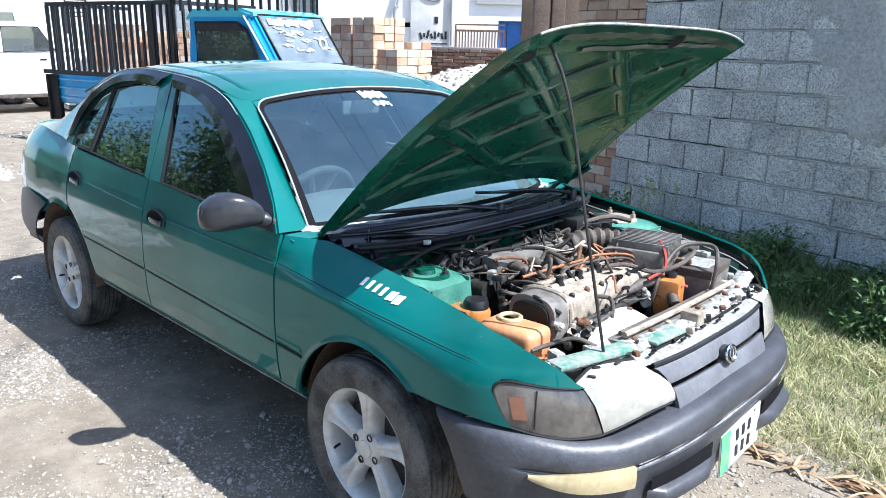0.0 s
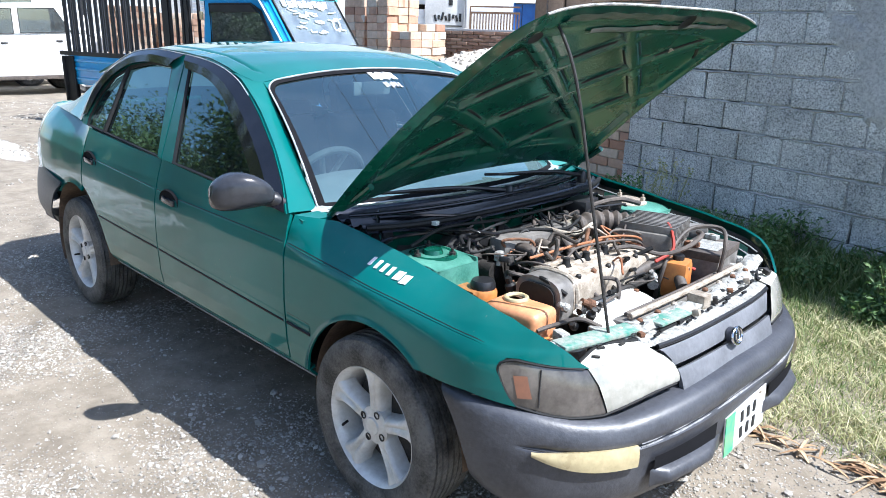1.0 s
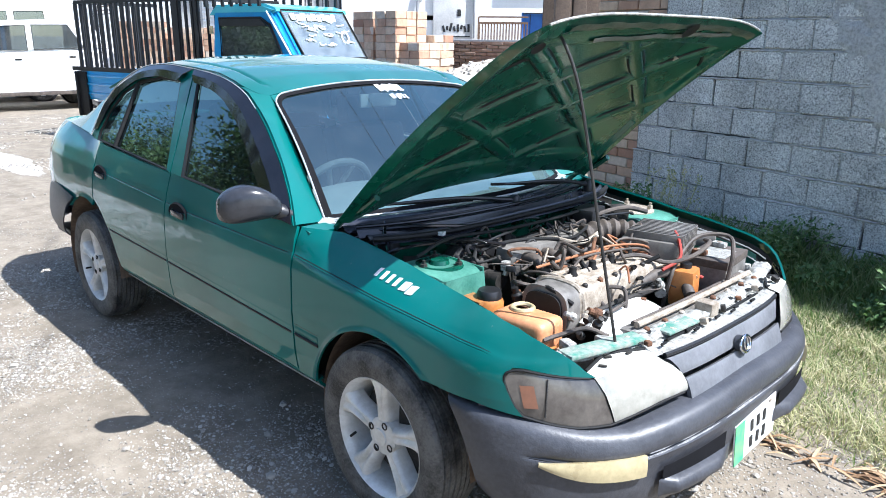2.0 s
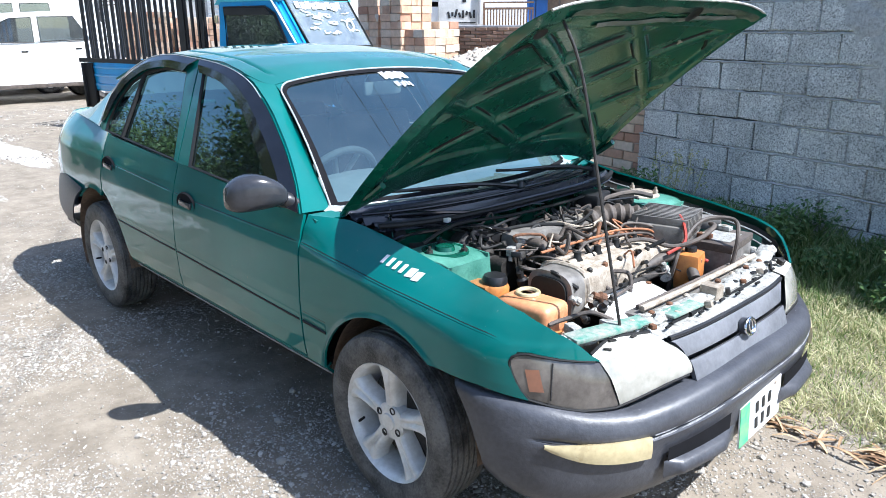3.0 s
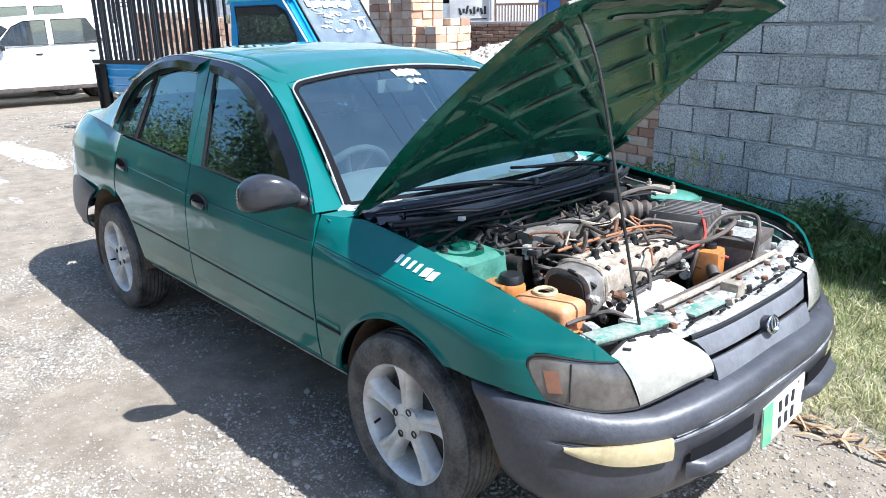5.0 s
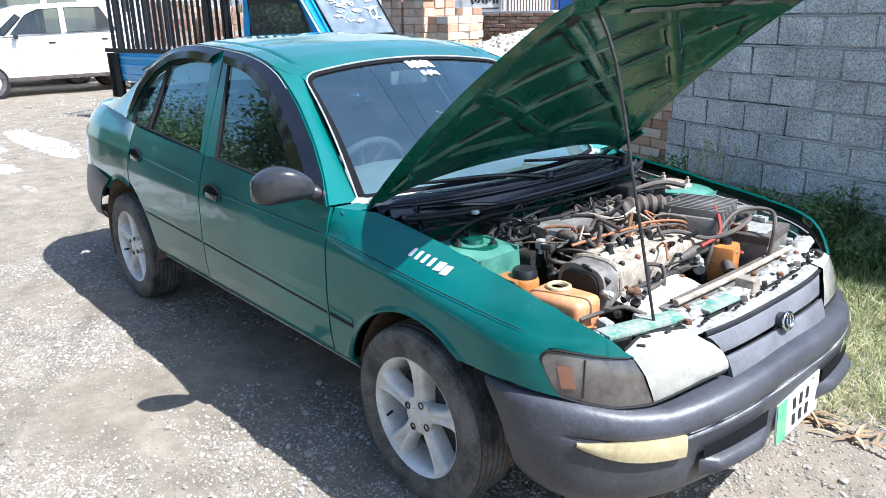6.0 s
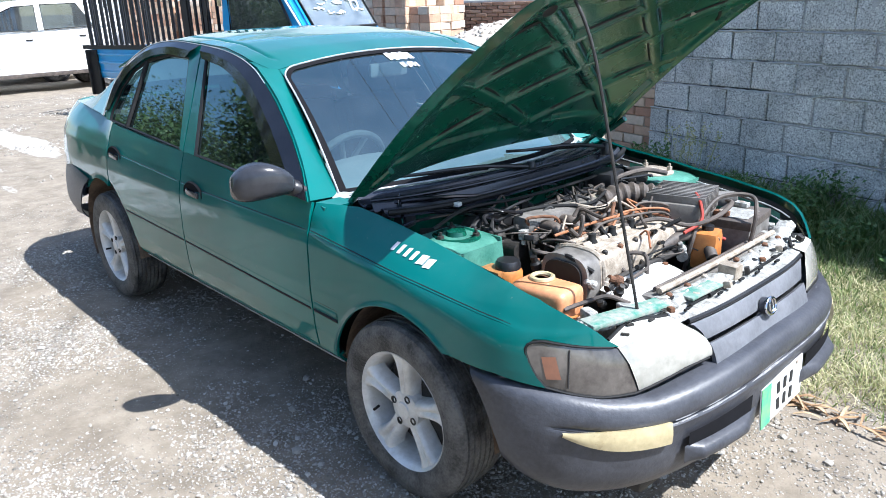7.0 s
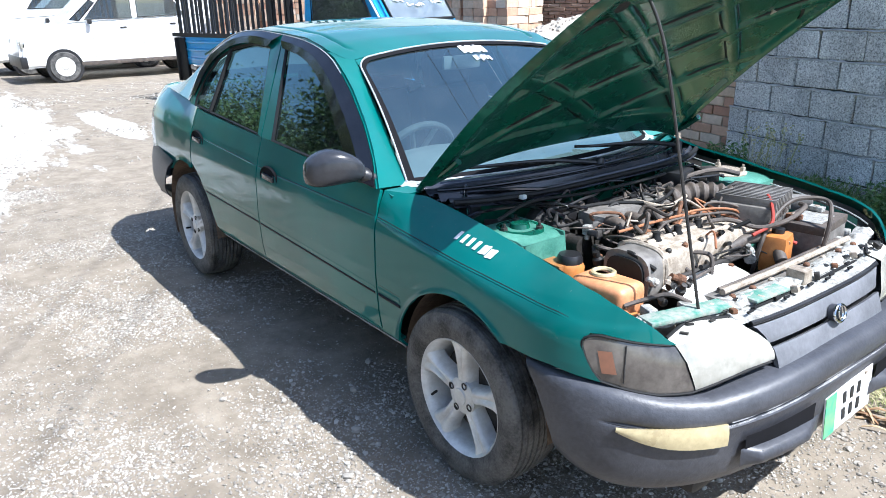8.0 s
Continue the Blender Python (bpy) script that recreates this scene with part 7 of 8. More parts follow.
RUB = yard(11.0, 0.45)
hf = heap("earth_mound", RUB, 2.6, 2.0, 1.22, EARTH, 3.0, "pale mound of dug earth before the low wall", "mound")
r_ = random.Random(3)
ms = []
for k in range(900):
    q = Vector(hf(r_.random(), 0.98 * r_.random() ** 0.6))
    s = r_.uniform(0.015, 0.05)
    ms.append(np.array(RUB @ Matrix.Translation(q) @ Matrix.LocRotScale((0, 0, 0), Euler((r_.random() * 3, r_.random() * 3, r_.random() * 3)), (s, s * 0.8, s * 0.8))))
joined("rubble", [(*pebble(101), ms[:450]), (*pebble(102), ms[450:])], STONE, "pale broken stones on the heap", "rubble")


# ---------------------------------------------------------------- small blue truck
truck = thing("pickup_truck", "small blue pickup truck with a black cage over its bed", "truck", at=Matrix.Translation((-10.4, 1.83, 0)) @ Matrix.Rotation(radians(14), 4, "Z"))
TW = 1.42
for y, nm in ((0.0, "bed_side"), (TW, "bed_side")):
    sd = part(nm, box((2.72, 0.04, 0.40), (1.40, y, 0.79), 0.008), BLUE_PAINT, truck)
    for z in (0.66, 0.80, 0.92):
        part("bed_rib", box((2.66, 0.02, 0.035), (1.40, y - 0.026 if y == 0 else y + 0.026, z), 0.006), BLUE_PAINT, sd)
part("bed_floor", box((2.76, TW, 0.06), (1.40, TW / 2, 0.60)), BLUE_PAINT, truck)
part("tail_gate", box((0.04, TW, 0.40), (0.02, TW / 2, 0.79), 0.008), BLUE_PAINT, truck)
part("mud_flap", box((0.04, 0.22, 0.66), (-0.04, 0.02, 0.65), 0.012), BLACK_RUBBER, truck, "black rubber flap")
part("mud_flap", box((0.20, 0.03, 0.66), (0.07, -0.04, 0.65), 0.010), BLACK_RUBBER, truck)
part("chassis", box((4.2, 0.8, 0.14), (2.2, TW / 2, 0.46)), BLACK_IRON, truck)
for y in (0.0,):
    cg = part("cage_rail", box((2.72, 0.04, 0.05), (1.38, y, 1.965)), BLACK_IRON, truck, "black iron cage rail")
    part("cage_rail", box((2.95, 0.05, 0.06), (1.28, y, 1.015)), BLACK_IRON, truck)
    for k in range(23):
        part("cage_bar", box((0.034 if k % 9 else 0.06, 0.03, 0.93), (0.03 + 0.122 * k, y, 1.49)), BLACK_IRON, truck)
for x in (0.02, 2.74):
    part("cage_rail", box((0.04, TW, 0.05), (x, TW / 2, 1.965)), BLACK_IRON, truck)
    for k in range(10):
        part("cage_bar", box((0.03, 0.03, 0.93), (x, 0.13 + 0.128 * k, 1.49)), BLACK_IRON, truck)
part("cage_post", box((0.07, 0.06, 0.98), (2.30, 0.0, 1.50)), BLACK_IRON, truck)
part("cage_post", box((0.06, 0.06, 1.14), (2.68, 0.0, 1.56)), BLACK_IRON, truck)
for y in (0.0, TW):
    part("rack_rail", box((1.20, 0.04, 0.05), (3.26, y, 2.12)), BLACK_IRON, truck)
    for k in range(8):
        part("rack_bar", box((0.035, 0.03, 0.26), (2.70 + 0.16 * k, y, 1.99)), BLACK_IRON, truck)
CAB = [(2.90, 0.50), (2.88, 1.30), (2.94, 1.80), (3.05, 1.87), (3.85, 1.875), (4.00, 1.84), (4.42, 1.22), (4.52, 1.05), (4.58, 0.50)]
b = prism([Vector((x, 0.03, z)) for x, z in CAB], Vector((0, TW - 0.06, 0)))
bmesh.ops.bevel(b, geom=[e for e in b.edges if abs(e.verts[0].co.y - e.verts[1].co.y) < 0.01], offset=0.05, segments=3, affect="EDGES")
cab = part("cab", b, BLUE_PAINT, truck, "blue cab with a turquoise roof")
b = prism([Vector((x, 0.018, z)) for x, z in ((2.87, 1.76), (2.93, 1.82), (3.02, 1.885), (3.86, 1.89), (4.04, 1.84), (4.05, 1.80), (3.96, 1.76))], Vector((0, TW - 0.05, 0)))
bmesh.ops.bevel(b, geom=[e for e in b.edges if abs(e.verts[0].co.y - e.verts[1].co.y) < 0.01], offset=0.03, segments=2, affect="EDGES")
part("cab_roof", b, CYAN_PAINT, cab)
for y, s in ((0.022, -1), (TW - 0.022, 1)):
    part("cab_window", prism([Vector((x, y, z)) for x, z in ((3.10, 1.22), (3.10, 1.70), (3.80, 1.70), (3.94, 1.62), (4.16, 1.24))], Vector((0, s * 0.006, 0))), TINTED_GLASS_FAR, cab)
    part("window_surround", tube([(x, y + s * 0.004, z) for x, z in ((3.08, 1.20), (3.08, 1.72), (3.81, 1.72), (3.96, 1.64), (4.19, 1.22))], 0.018, 6, closed=True), BLACK_RUBBER, cab)
    part("sun_visor", prism([Vector((x, y + s * 0.004, z)) for x, z in ((3.10, 1.63), (3.10, 1.71), (3.80, 1.71), (3.94, 1.62), (3.78, 1.63))], Vector((0, s * 0.02, 0))), BLACK_PLASTIC, cab)
WSC = lambda u, v: Vector((lerp(4.035, 4.435, v), lerp(0.12, TW - 0.12, u), lerp(1.815, 1.235, v)))
rs_ = random.Random(12)
for k in range(26):
    u0, v0 = rs_.uniform(0.12, 0.85), rs_.uniform(0.10, 0.72)
    pts_ = [Vector(WSC(u0 + 0.035 * q_ + rs_.uniform(-0.03, 0.03), v0 + rs_.uniform(-0.035, 0.035))) + Vector((0.012, 0, 0.008)) for q_ in range(4)]
    part("windshield_sticker", tube(pts_, 0.009, 5, curve=3), WHITE_STICKER, cab)
part("cab_windshield", grid(WSC, 2, 2), WINDSHIELD_FAR, cab, out=(1, 0, 1))
part("cab_lining", grid(lambda u, v: WSC(u, v) - Vector((0.006, 0, 0.005)), 2, 2), SEAT, cab)
part("cab_windshield_frame", tube([WSC(0, 0), WSC(1, 0), WSC(1, 1), WSC(0, 1)], 0.020, 6, closed=True), BLACK_RUBBER, cab)
for k in range(9):
    c = WSC(0.12 + 0.08 * k, 0.14 + 0.02 * (k % 2))
    part("windshield_sticker", box((0.012, 0.075, 0.09), tuple(c + Vector((0.016, 0, 0.008))), 0.004, Matrix.Rotation(radians(-33 + 6 * (k % 3)), 4, "Y")), WHITE_STICKER, cab)
for u, v in ((0.80, 0.55),):
    part("windshield_sticker", tube([WSC(u, v) + Vector((0.016 + 0.05 * math.sin(a) * 0.55, 0.065 * math.cos(a), -0.075 * math.sin(a))) for a in np.linspace(0, 2 * math.pi, 20)[:-1]], 0.014, 5, closed=True), WHITE_STICKER, cab)
part("cab_pillar_trim", tube([(3.92, 0.015, 1.80), (4.36, 0.012, 1.20)], 0.012, 6), WHITE_PAINT, cab)
part("side_lamp", box((0.05, 0.03, 0.10), (2.94, 0.0, 1.58), 0.01), FOG_LENS, cab)
for x in (0.75, 3.95):
    for y in (0.10, TW - 0.10):
        w = part("truck_wheel", lathe([(0, 0.06), (0.16, 0.06), (0.17, 0.08), (0.26, 0.08), (0.275, 0.05), (0.275, -0.05), (0.26, -0.08), (0, -0.08)], Matrix.Translation((x, y, 0.275)) @ Matrix.Rotation(radians(90 if y < 0.5 else -90), 4, "X"), 28), RUBBER, truck)


# ---------------------------------------------------------------- white estate and van behind
def boxy_car(name, label, at, body, cabin_, width_, wheels, windows, front, wheel_r):
    """Body and cabin from side outlines (way from the nose, height)."""
    t = thing(name, label, "car", "white cars at the back", at=at)
    b = prism([Vector((0, a, z)) for a, z in body], Vector((-width_, 0, 0)))
    bmesh.ops.bevel(b, geom=[e for e in b.edges if abs(e.verts[0].co.x - e.verts[1].co.x) < 0.01], offset=0.05, segments=3, affect="EDGES")
    bd_ = part("body", b, WHITE_PAINT, t)
    b = prism([Vector((-0.10, a, z)) for a, z in cabin_], Vector((-width_ + 0.20, 0, 0)))
    bmesh.ops.bevel(b, geom=[e for e in b.edges if abs(e.verts[0].co.x - e.verts[1].co.x) < 0.01], offset=0.06, segments=3, affect="EDGES")
    cb = part("cabin", b, WHITE_PAINT, t)
    for w in windows:
        part("window", prism([Vector((-0.10, a, z)) for a, z in w], Vector((0.008, 0, 0))), TINTED_GLASS_FAR, cb)
        part("window_seal", tube([(-0.092, a, z) for a, z in w], 0.010, 5, closed=True), BLACK_RUBBER, cb)
    for a in wheels:
        for x, s in ((-0.07, 1), (-width_ + 0.07, -1)):
            m = Matrix.Translation((x, a, wheel_r)) @ Matrix.Rotation(radians(90 * s), 4, "Y")
            # black disc on the solid body paints the shaded hollow round the wheel
            part("wheel_arch", lathe([(0, 0.082), (wheel_r + 0.05, 0.082), (wheel_r + 0.05, 0.0)], m, 28), BLACK_PLASTIC, bd_)
            w = part("wheel", lathe([(wheel_r * 0.62, 0.092), (wheel_r * 0.66, 0.105), (wheel_r * 0.93, 0.105), (wheel_r, 0.07), (wheel_r, -0.08), (0, -0.08)], m, 32), RUBBER, t)
            part("hub_cap", lathe([(0, 0.105), (wheel_r * 0.18, 0.105), (wheel_r * 0.22, 0.092), (wheel_r * 0.5, 0.098), (wheel_r * 0.62, 0.108), (wheel_r * 0.65, 0.09)], m, 28), ALLOY, w, "pale steel wheel")
    part("front_bumper", box((width_ + 0.02, 0.14, 0.24), (-width_ / 2, front, 0.42), 0.04), BLACK_PLASTIC, t, "black bumper")
    part("sill_trim", box((0.02, 2.0, 0.08), (0.004, 2.1, 0.34), 0.006), GREY_RUBBER, t)
    for x in (-0.12, -width_ + 0.12):
        part("headlamp", box((0.24, 0.10, 0.16), (x, front + 0.03, 0.76), 0.03), LAMP_LENS, t)
    for a, z in ((2.02, 1.02), (3.05, 1.06)):
        part("door_handle", box((0.02, 0.13, 0.03), (0.006, a, z), 0.006), BLACK_PLASTIC, t)
    for a in (1.40, 2.40):
        part("door_seam", box((0.004, 0.012, 0.75), (0.001, a, 0.78)), DASH, t)
    part("side_mirror", box((0.14, 0.08, 0.11), (0.06, 1.36, 1.16), 0.03), BLACK_PLASTIC, t)
    return t


boxy_car("estate_car", "white estate car parked side-on on the road", Matrix.Translation((-15.2, 0.20, 0)),
         [(0.04, 0.30), (0.0, 0.55), (0.06, 0.86), (0.20, 0.94), (0.85, 1.12), (3.95, 1.22), (4.12, 1.05), (4.16, 0.50), (4.10, 0.32)],
         [(0.82, 1.08), (1.48, 1.68), (1.75, 1.76), (2.6, 1.80), (3.45, 1.78), (3.95, 1.24)], 1.55, (0.78, 3.5),
         [[(1.30, 1.20), (1.62, 1.56), (1.85, 1.66), (2.24, 1.68), (2.24, 1.20)], [(2.36, 1.21), (2.36, 1.69), (3.04, 1.70), (3.34, 1.24)], [(1.02, 1.20), (1.45, 1.58), (1.54, 1.52), (1.20, 1.18)]], 0.06, 0.30)
boxy_car("white_van", "white van parked behind the estate car", Matrix.Translation((-17.6, -0.15, 0)),
         [(0.05, 0.30), (0.0, 0.60), (0.05, 0.95), (0.45, 1.20), (4.2, 1.35), (4.3, 0.6), (4.25, 0.32)],
         [(0.42, 1.15), (1.15, 2.0), (1.4, 2.14), (4.0, 2.18), (4.22, 1.35)], 1.65, (0.85, 3.4),
         [[(1.02, 1.42), (1.38, 1.92), (1.95, 1.96), (1.95, 1.42)], [(2.05, 1.5), (2.05, 1.98), (2.90, 2.0), (2.90, 1.5)], [(3.05, 1.5), (3.05, 2.0), (3.66, 2.02), (3.72, 1.55)]], 0.06, 0.32)


# ---------------------------------------------------------------- trees across the road, seen in the panes
def tree(x, y, hgt, seed):
    r = random.Random(seed)
    t = thing("roadside_tree", "leafy green tree across the road", "tree", "trees across the road", at=Matrix.Translation((x, y, 0)))
    b = tube([(0, 0, -0.1), (0.08, 0.03, hgt * 0.25), (-0.05, 0.1, hgt * 0.5), (0.05, 0.0, hgt * 0.85)], lambda k: 0.16 * (1.1 - k), 10, curve=5)
    ends = []
    for k in range(11):
        a, z0 = r.uniform(0, 6.28), hgt * r.uniform(0.22, 0.7)
        l = hgt * r.uniform(0.22, 0.38)
        e = Vector((l * math.cos(a), l * math.sin(a), z0 + l * r.uniform(0.3, 0.9)))
        tube([(0, 0, z0), Vector((0, 0, z0)).lerp(e, 0.5) + Vector((0, 0, -0.1)), e], lambda q: 0.06 * (1.15 - q), 6, b, curve=3)
        ends += [e, Vector((0, 0, z0)).lerp(e, 0.6)]
    part("trunk", b, BARK, t)
    V, F = [], []
    for k in range(19000):
        c = r.choice(ends) + Vector((r.gauss(0, 0.34), r.gauss(0, 0.34), r.gauss(0, 0.30))) * hgt * 0.22
        s = r.uniform(0.024, 0.050)
        m = Euler((r.uniform(-1.2, 1.2), r.uniform(-1.2, 1.2), r.uniform(0, 6.3))).to_matrix()
        n = len(V)
        V += [tuple(c + m @ Vector(q) * s) for q in ((-1.2, 0, 0), (0, -0.6, 0.1), (1.2, 0, 0), (0, 0.6, 0.1))]
        F += [(n, n + 1, n + 2), (n, n + 2, n + 3)]
    me = bpy.data.meshes.new("crown")
    me.from_pydata(V, [], F)
    me.materials.append(LEAF)
    c = new("crown", me)
    c.parent = t


for k in range(9):
    tree(-8.0 - 2.6 * k, -4.6 - 0.75 * k + 0.5 * math.sin(3 * k), 3.7 + 0.32 * k + 0.6 * math.sin(5 * k), 70 + k)
for k in range(7):
    tree(-6.5 + 2.3 * k, -8.6 - 0.9 * math.sin(2 * k), 4.4 + 0.7 * math.sin(3 * k + 1), 90 + k)


def shrub(x, y, hgt, seed):
    r = random.Random(seed)
    t = thing("shrub", "dense dark green shrub on the far side of the road", "shrub", "hedge across the road", at=Matrix.Translation((x, y, 0)))
    b = bmesh.new()
    lobes = []
    for k in range(7):
        a, d = r.uniform(0, 6.28), r.uniform(0.1, 0.55)
        tip = Vector((d * math.cos(a), d * math.sin(a), hgt * r.uniform(0.45, 0.85)))
        tube([(0, 0, -0.05), tip * 0.5 + Vector((0, 0, 0.1)), tip], lambda q: 0.022 * (1.2 - q), 5, b, curve=2)
        lobes.append((tip, r.uniform(0.28, 0.5)))
    part("stem", b, BARK, t)
    V, F = [], []
    for k in range(3200):
        c, w = r.choice(lobes)
        c = c + Vector((r.gauss(0, w * 0.6), r.gauss(0, w * 0.6), r.gauss(-0.15, w * 0.6)))
        c.z = max(0.04, c.z)
        s = r.uniform(0.035, 0.075)
        m = Euler((r.uniform(-1.2, 1.2), r.uniform(-1.2, 1.2), r.uniform(0, 6.3))).to_matrix()
        n = len(V)
        V += [tuple(c + m @ Vector(q) * s) for q in ((-1.2, 0, 0), (0, -0.6, 0.1), (1.2, 0, 0), (0, 0.6, 0.1))]
        F += [(n, n + 1, n + 2), (n, n + 2, n + 3)]
    me = bpy.data.meshes.new("foliage")
    me.from_pydata(V, [], F)
    me.materials.append(LEAF)
    c = new("foliage", me)
    c.parent = t


for k in range(14):
    shrub(-4.2 - 1.75 * k, -4.7 - 0.17 * k + 0.35 * math.sin(2.3 * k), 1.05 + 0.35 * math.sin(1.7 * k), 200 + k)


# overhead cables that the windshield mirrors, on poles out of sight
def cable_at(q, start):
    return Vector((start[0] - 0.873 * q, start[1] + 0.488 * q, 7.0 + 0.004 * ((q - 2) ** 2 - 36)))


for start in ((-1.37, 2.30), (-1.75, 3.09), (-3.87, 5.89)):
    tagged(part("overhead_cable", tube([cable_at(q, start) for q in range(-16, 25, 2)], 0.0065, 6), BLACK_RUBBER), "thin black cable hung between poles over the yard", "cable", "overhead cables")
for q in (-16, 24):
    foot = cable_at(q, (-2.4, 3.9))
    tagged(part("utility_pole", tube([(foot.x, foot.y, -0.1), (foot.x, foot.y, foot.z + 0.5)], lambda k: 0.13 - 0.04 * k, 12, bm=box((0.10, 5.0, 0.10), (foot.x, foot.y, foot.z - 0.06), 0.01, Matrix.Rotation(radians(-29), 4, "Z"))), WOOD_OLD), "wooden utility pole with a cross arm", "pole", "utility poles")


# ---------------------------------------------------------------- pieces of walls and stacks
full = [worn_block(k, BL - 0.015, BH - 0.013) for k in range(6)]
r_ = random.Random(17)
PHASE = (0.19, 0.04, 0.24, 0.05, 0.24, 0.08, 0.22)
for row in range(-2, 8):
    z0 = 0.41 + 0.207 * row
    left = 0.235 if z0 > 1.62 else 0.0
    x = PHASE[row % 7] - BL + (0.0 if row >= 0 else 0.03)
    first = True
    while x < WALL_LONG - 0.1:
        a, b_ = max(x, left), x + BL
        if b_ - a > 0.06:
            m = Matrix.Translation(((a + b_) / 2, 0.020 + r_.uniform(-0.004, 0.004), z0 + BH / 2 + r_.uniform(-0.003, 0.003))) @ Euler((r_.uniform(-0.012, 0.012), r_.uniform(-0.018, 0.018), r_.uniform(-0.014, 0.014))).to_matrix().to_4x4()
            ob = piece("block", full[r_.randrange(6)], wall, m @ Matrix.Diagonal(((b_ - a - 0.015) / (BL - 0.015), 1, 1, 1)))
        x = b_
# smeared beds of mortar between the courses
for row in range(-2, 9):
    z0 = 0.41 + 0.207 * row
    rr_ = random.Random(90 + row)
    n_ = 160
    hs = [0.0050 + 0.0030 * math.sin(0.9 * k + row) * rr_.random() + rr_.uniform(0, 0.006) for k in range(n_ + 1)]
    ws_ = [rr_.uniform(-0.004, 0.004) for k in range(n_ + 1)]
    x0_ = 0.235 if z0 > 1.62 else 0.0
    def bed(u, v, hs=hs, ws_=ws_, z0=z0, x0_=x0_):
        k = int(round(u * n_))
        a = math.pi * (v - 0.5)
        return lerp(x0_, WALL_LONG, u), -0.0065 + 0.012 * (1 - math.cos(a)) + 0.4 * ws_[k], z0 - 0.006 + ws_[k] + hs[k] * math.sin(a)
    part("mortar_bed", grid(bed, n_, 6), BED, wall, out=(0, -1, 0))


# thin coat of cement thrown over part of the blocks
def coat_mask(sx, z):
    edge_ = 1.80 - 0.35 * max(0.0, z - 1.35) + 0.16 * noise.noise(Vector((0.0, z * 3.1, 4.0)))
    k = min((sx - edge_) * 3.0, (z - 1.02 + 0.5 * noise.noise(Vector((sx * 1.4, 0, 9)))) * 2.4)
    return k + 0.75 * noise.noise(Vector((sx * 4.2, z * 4.2, 2))) + 0.35 * noise.noise(Vector((sx * 13, z * 13, 5)))


def cement(u, v):
    sx, z = lerp(1.1, 4.2, u), lerp(0.35, 2.02, v)
    k = max(0.0, min(1.0, 0.5 + 1.6 * coat_mask(sx, z)))
    return sx, 0.008 - 0.026 * k - 0.004 * k * noise.noise(Vector((sx * 9, z * 9, 1))) - 0.002 * k * noise.noise(Vector((sx * 40, z * 40, 1))), z


part("cement_coat", grid(cement, 220, 130), CEMENT, wall, "patchy grey cement coat over the blocks", out=(0, -1, 0))


def brick_mesh(seed, l=0.225, w=0.11, h=0.075, mat=None):
    b = bmesh.new()
    bmesh.ops.create_cube(b, size=1.0)
    bmesh.ops.scale(b, vec=(l, w, h), verts=b.verts)
    bmesh.ops.bevel(b, geom=b.edges[:], offset=0.005, segments=1, affect="EDGES")
    r = random.Random(seed)
    for v in b.verts:
        v.co += Vector((r.uniform(-1, 1), r.uniform(-1, 1), r.uniform(-1, 1))) * 0.003
    me = bpy.data.meshes.new("brick")
    b.to_mesh(me)
    b.free()
    me.materials.append(mat or BRICK)
    return me


bricks = [brick_mesh(k) for k in range(5)]
edge_bricks = [brick_mesh(10 + k, 0.225, 0.075, 0.115) for k in range(5)]


# pier at the end of the wall
pier = part("brick_pier", box((0.62, 0.24, 2.6), (-0.33, 0.25, 1.2), bm=box((0.30, 0.20, 0.8), (0.10, 0.27, 2.1))), EARTH)
pier.matrix_basis = WALL
tagged(pier, "brown brick pier at the end of the block wall", "pier", kind="structure")
for row in range(0, 30):
    z = 0.04 + 0.083 * row
    off = 0.0 if row % 2 else -0.118
    hi = 0.26 if z > 1.7 else -0.01
    x = -0.64 + off
    while x < hi:
        a, b_ = max(x, -0.64), min(x + 0.236, hi)
        if b_ - a > 0.05:
            piece("brick", bricks[r_.randrange(5)], pier, Matrix.Translation(((a + b_) / 2, 0.165 + r_.uniform(-0.006, 0.006), z)) @ Matrix.Diagonal(((b_ - a - 0.012) / 0.225, 1, 1, 1)))
        x += 0.236


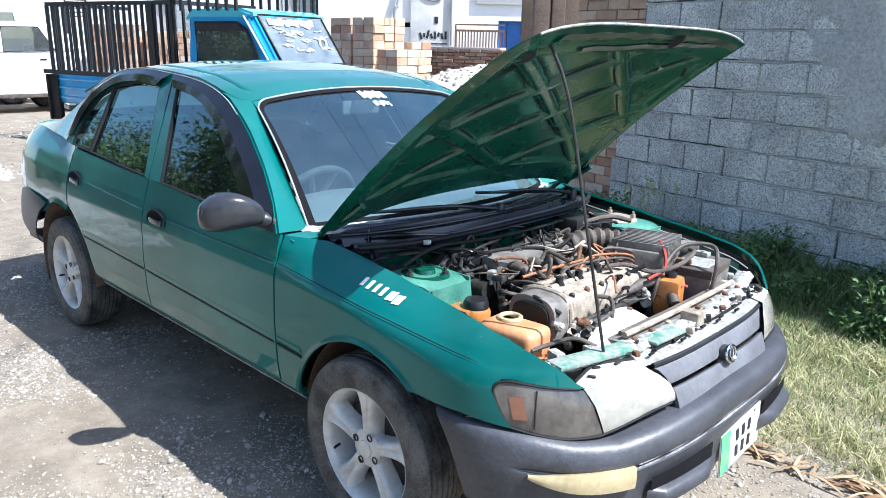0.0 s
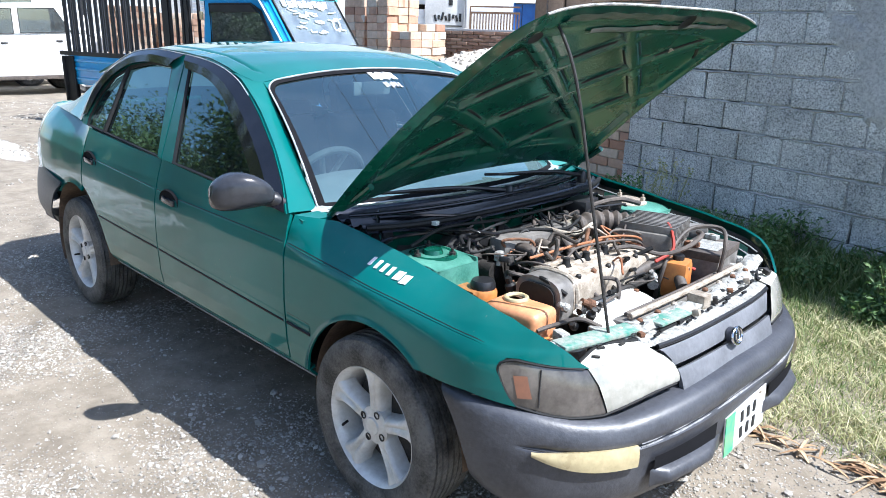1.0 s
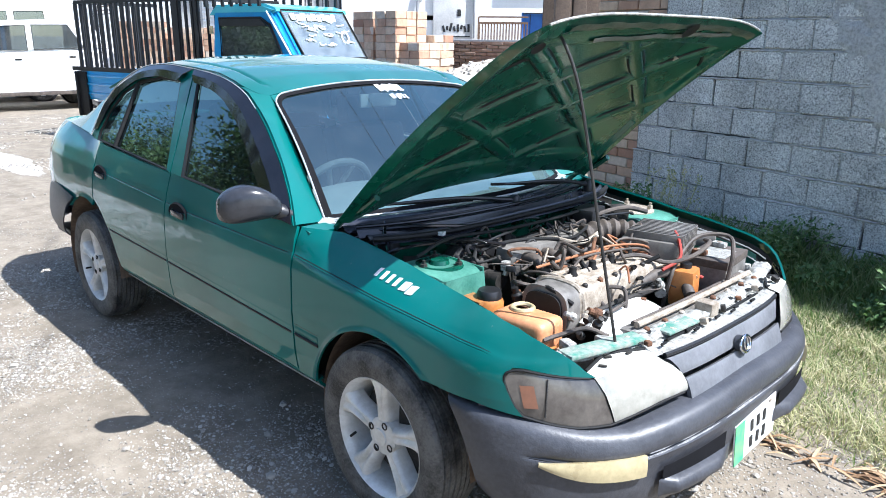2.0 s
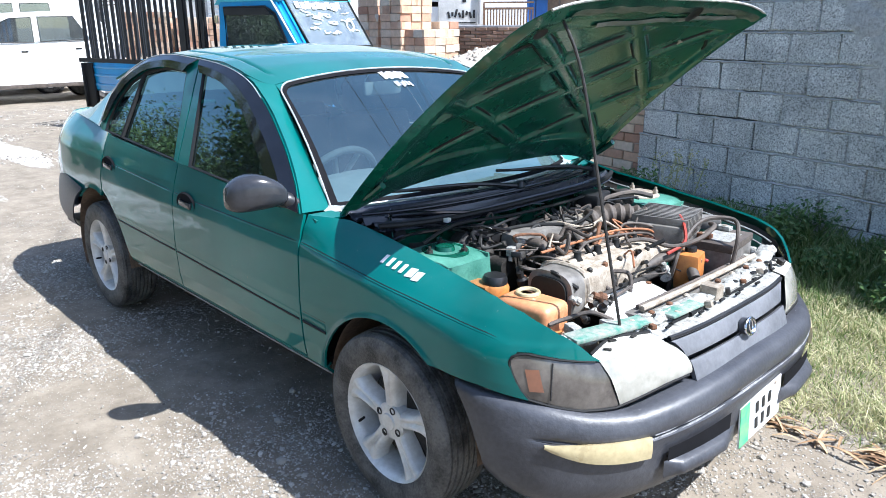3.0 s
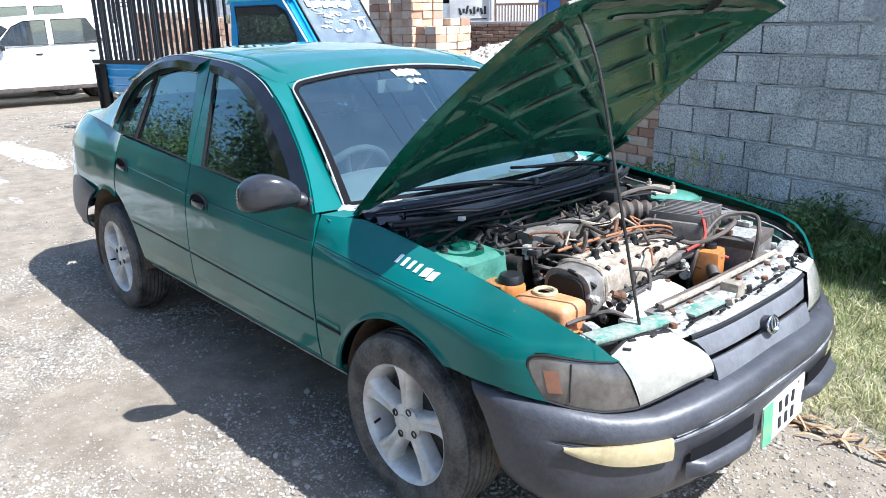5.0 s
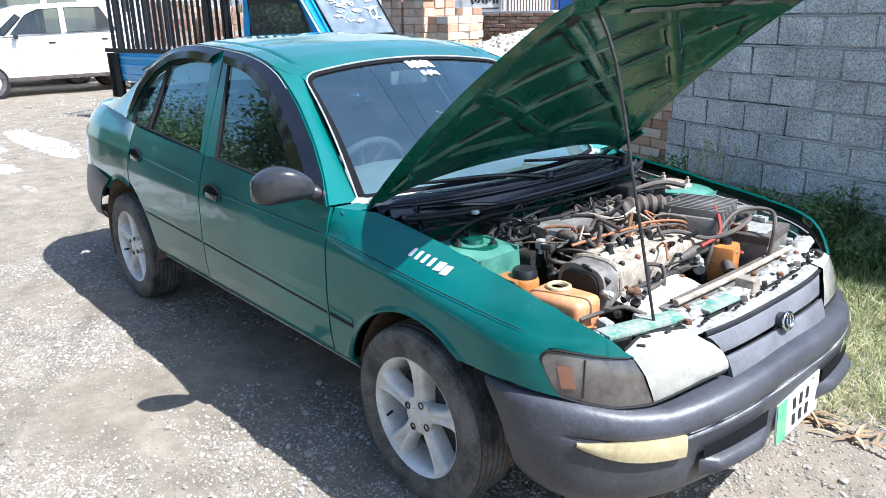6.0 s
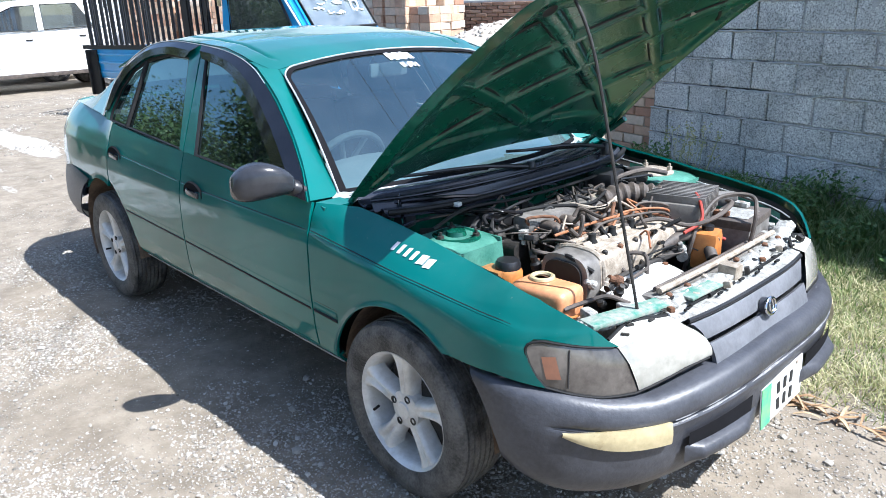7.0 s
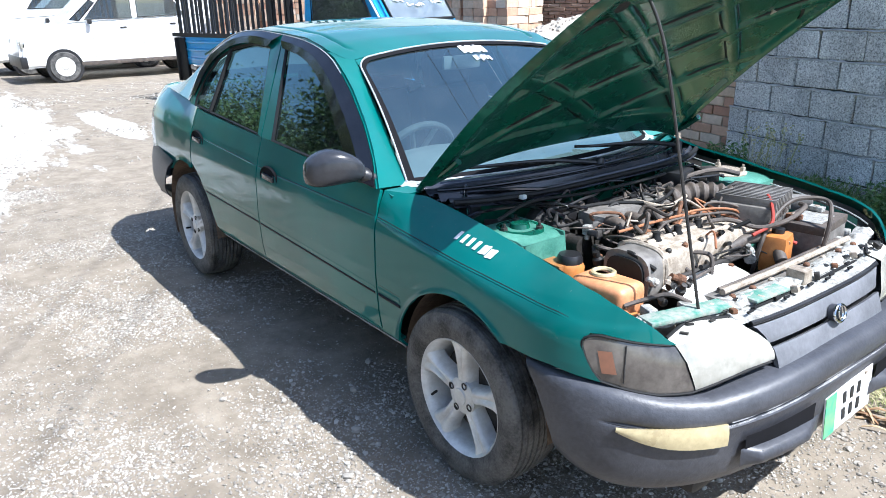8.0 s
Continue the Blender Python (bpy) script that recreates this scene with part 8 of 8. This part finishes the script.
def stack(name, at, nx, ny, nz, label):
    t = thing(name, label, "bricks", "brick stacks in the yard", at=at)
    part("stack_core", box((nx * 0.235 - 0.06, ny * 0.235 - 0.06, nz * 0.119 - 0.02), (nx * 0.1175, ny * 0.1175, nz * 0.0595)), EARTH, t)
    for k in range(nz):
        for i in range(nx):
            piece("brick", edge_bricks[r_.randrange(5)], t, Matrix.Translation((0.1175 + 0.235 * i + r_.uniform(-0.016, 0.016), 0.04, 0.06 + 0.119 * k)) @ Matrix.Rotation(r_.uniform(-0.09, 0.09), 4, "Z"))
        for j in range(ny):
            piece("brick", edge_bricks[r_.randrange(5)], t, Matrix.Translation((nx * 0.235 - 0.04 + r_.uniform(-0.016, 0.016), 0.1175 + 0.235 * j, 0.06 + 0.119 * k)) @ Matrix.Rotation(radians(90) + r_.uniform(-0.09, 0.09), 4, "Z"))
            piece("brick", edge_bricks[r_.randrange(5)], t, Matrix.Translation((0.04 + r_.uniform(-0.016, 0.016), 0.1175 + 0.235 * j, 0.06 + 0.119 * k)) @ Matrix.Rotation(radians(90) + r_.uniform(-0.09, 0.09), 4, "Z"))
        if k == nz - 1:
            for i in range(nx):
                for j in range(ny):
                    piece("brick", edge_bricks[r_.randrange(5)], t, Matrix.Translation((0.1175 + 0.235 * i, 0.1175 + 0.235 * j, 0.06 + 0.119 * k)) @ Matrix.Rotation(r_.uniform(-0.05, 0.05), 4, "Z"))
    return t


stack("brick_stack", yard(12.6, -1.92, 0, -40), 2, 3, 16, "tall stack of tan and brown bricks")
stack("brick_stack", yard(12.1, -1.50, 0, -40), 2, 3, 16, "tall stack of tan and brown bricks")
stack("brick_stack", yard(11.9, -1.12, 0, -40), 2, 3, 12, "lower stack of tan and brown bricks")
stack("brick_stack", yard(12.6, -0.92, 0, -40), 2, 2, 13, "lower stack of tan and brown bricks")
for k in range(4):
    stack("brick_stack", yard(15.5, -7.3 + 1.1 * k, 0, 3 * (k % 2)), 4, 2, (15, 14, 15, 13)[k], "stack of tan and brown bricks behind the truck")

# low brick wall before the house
low = part("low_brick_wall", box((2.6, 0.20, 1.44), (1.3, 0.12, 0.72)), EARTH)
low.matrix_basis = yard(13.6, -0.45, 0, -24)
tagged(low, "low shaded brick wall before the house", "wall", kind="structure")
shaded_bricks = [brick_mesh(30 + k, 0.195, 0.10, 0.050, SHADED_BRICK) for k in range(5)]
for row in range(11, 24):
    for k in range(12):
        piece("brick", shaded_bricks[r_.randrange(5)], low, Matrix.Translation((0.11 + 0.207 * k + (0.10 if row % 2 else 0) + r_.uniform(-0.012, 0.012), 0.02 + r_.uniform(-0.016, 0.010), 0.03 + 0.0605 * row)) @ Matrix.Rotation(r_.uniform(-0.05, 0.05), 4, "Z") @ Matrix.Rotation(r_.uniform(-0.03, 0.03), 4, "Y"))
part("wall_cap", box((1.5, 0.28, 0.035), (0.75, 0.12, 1.465), 0.006), GREY_WALL, low)
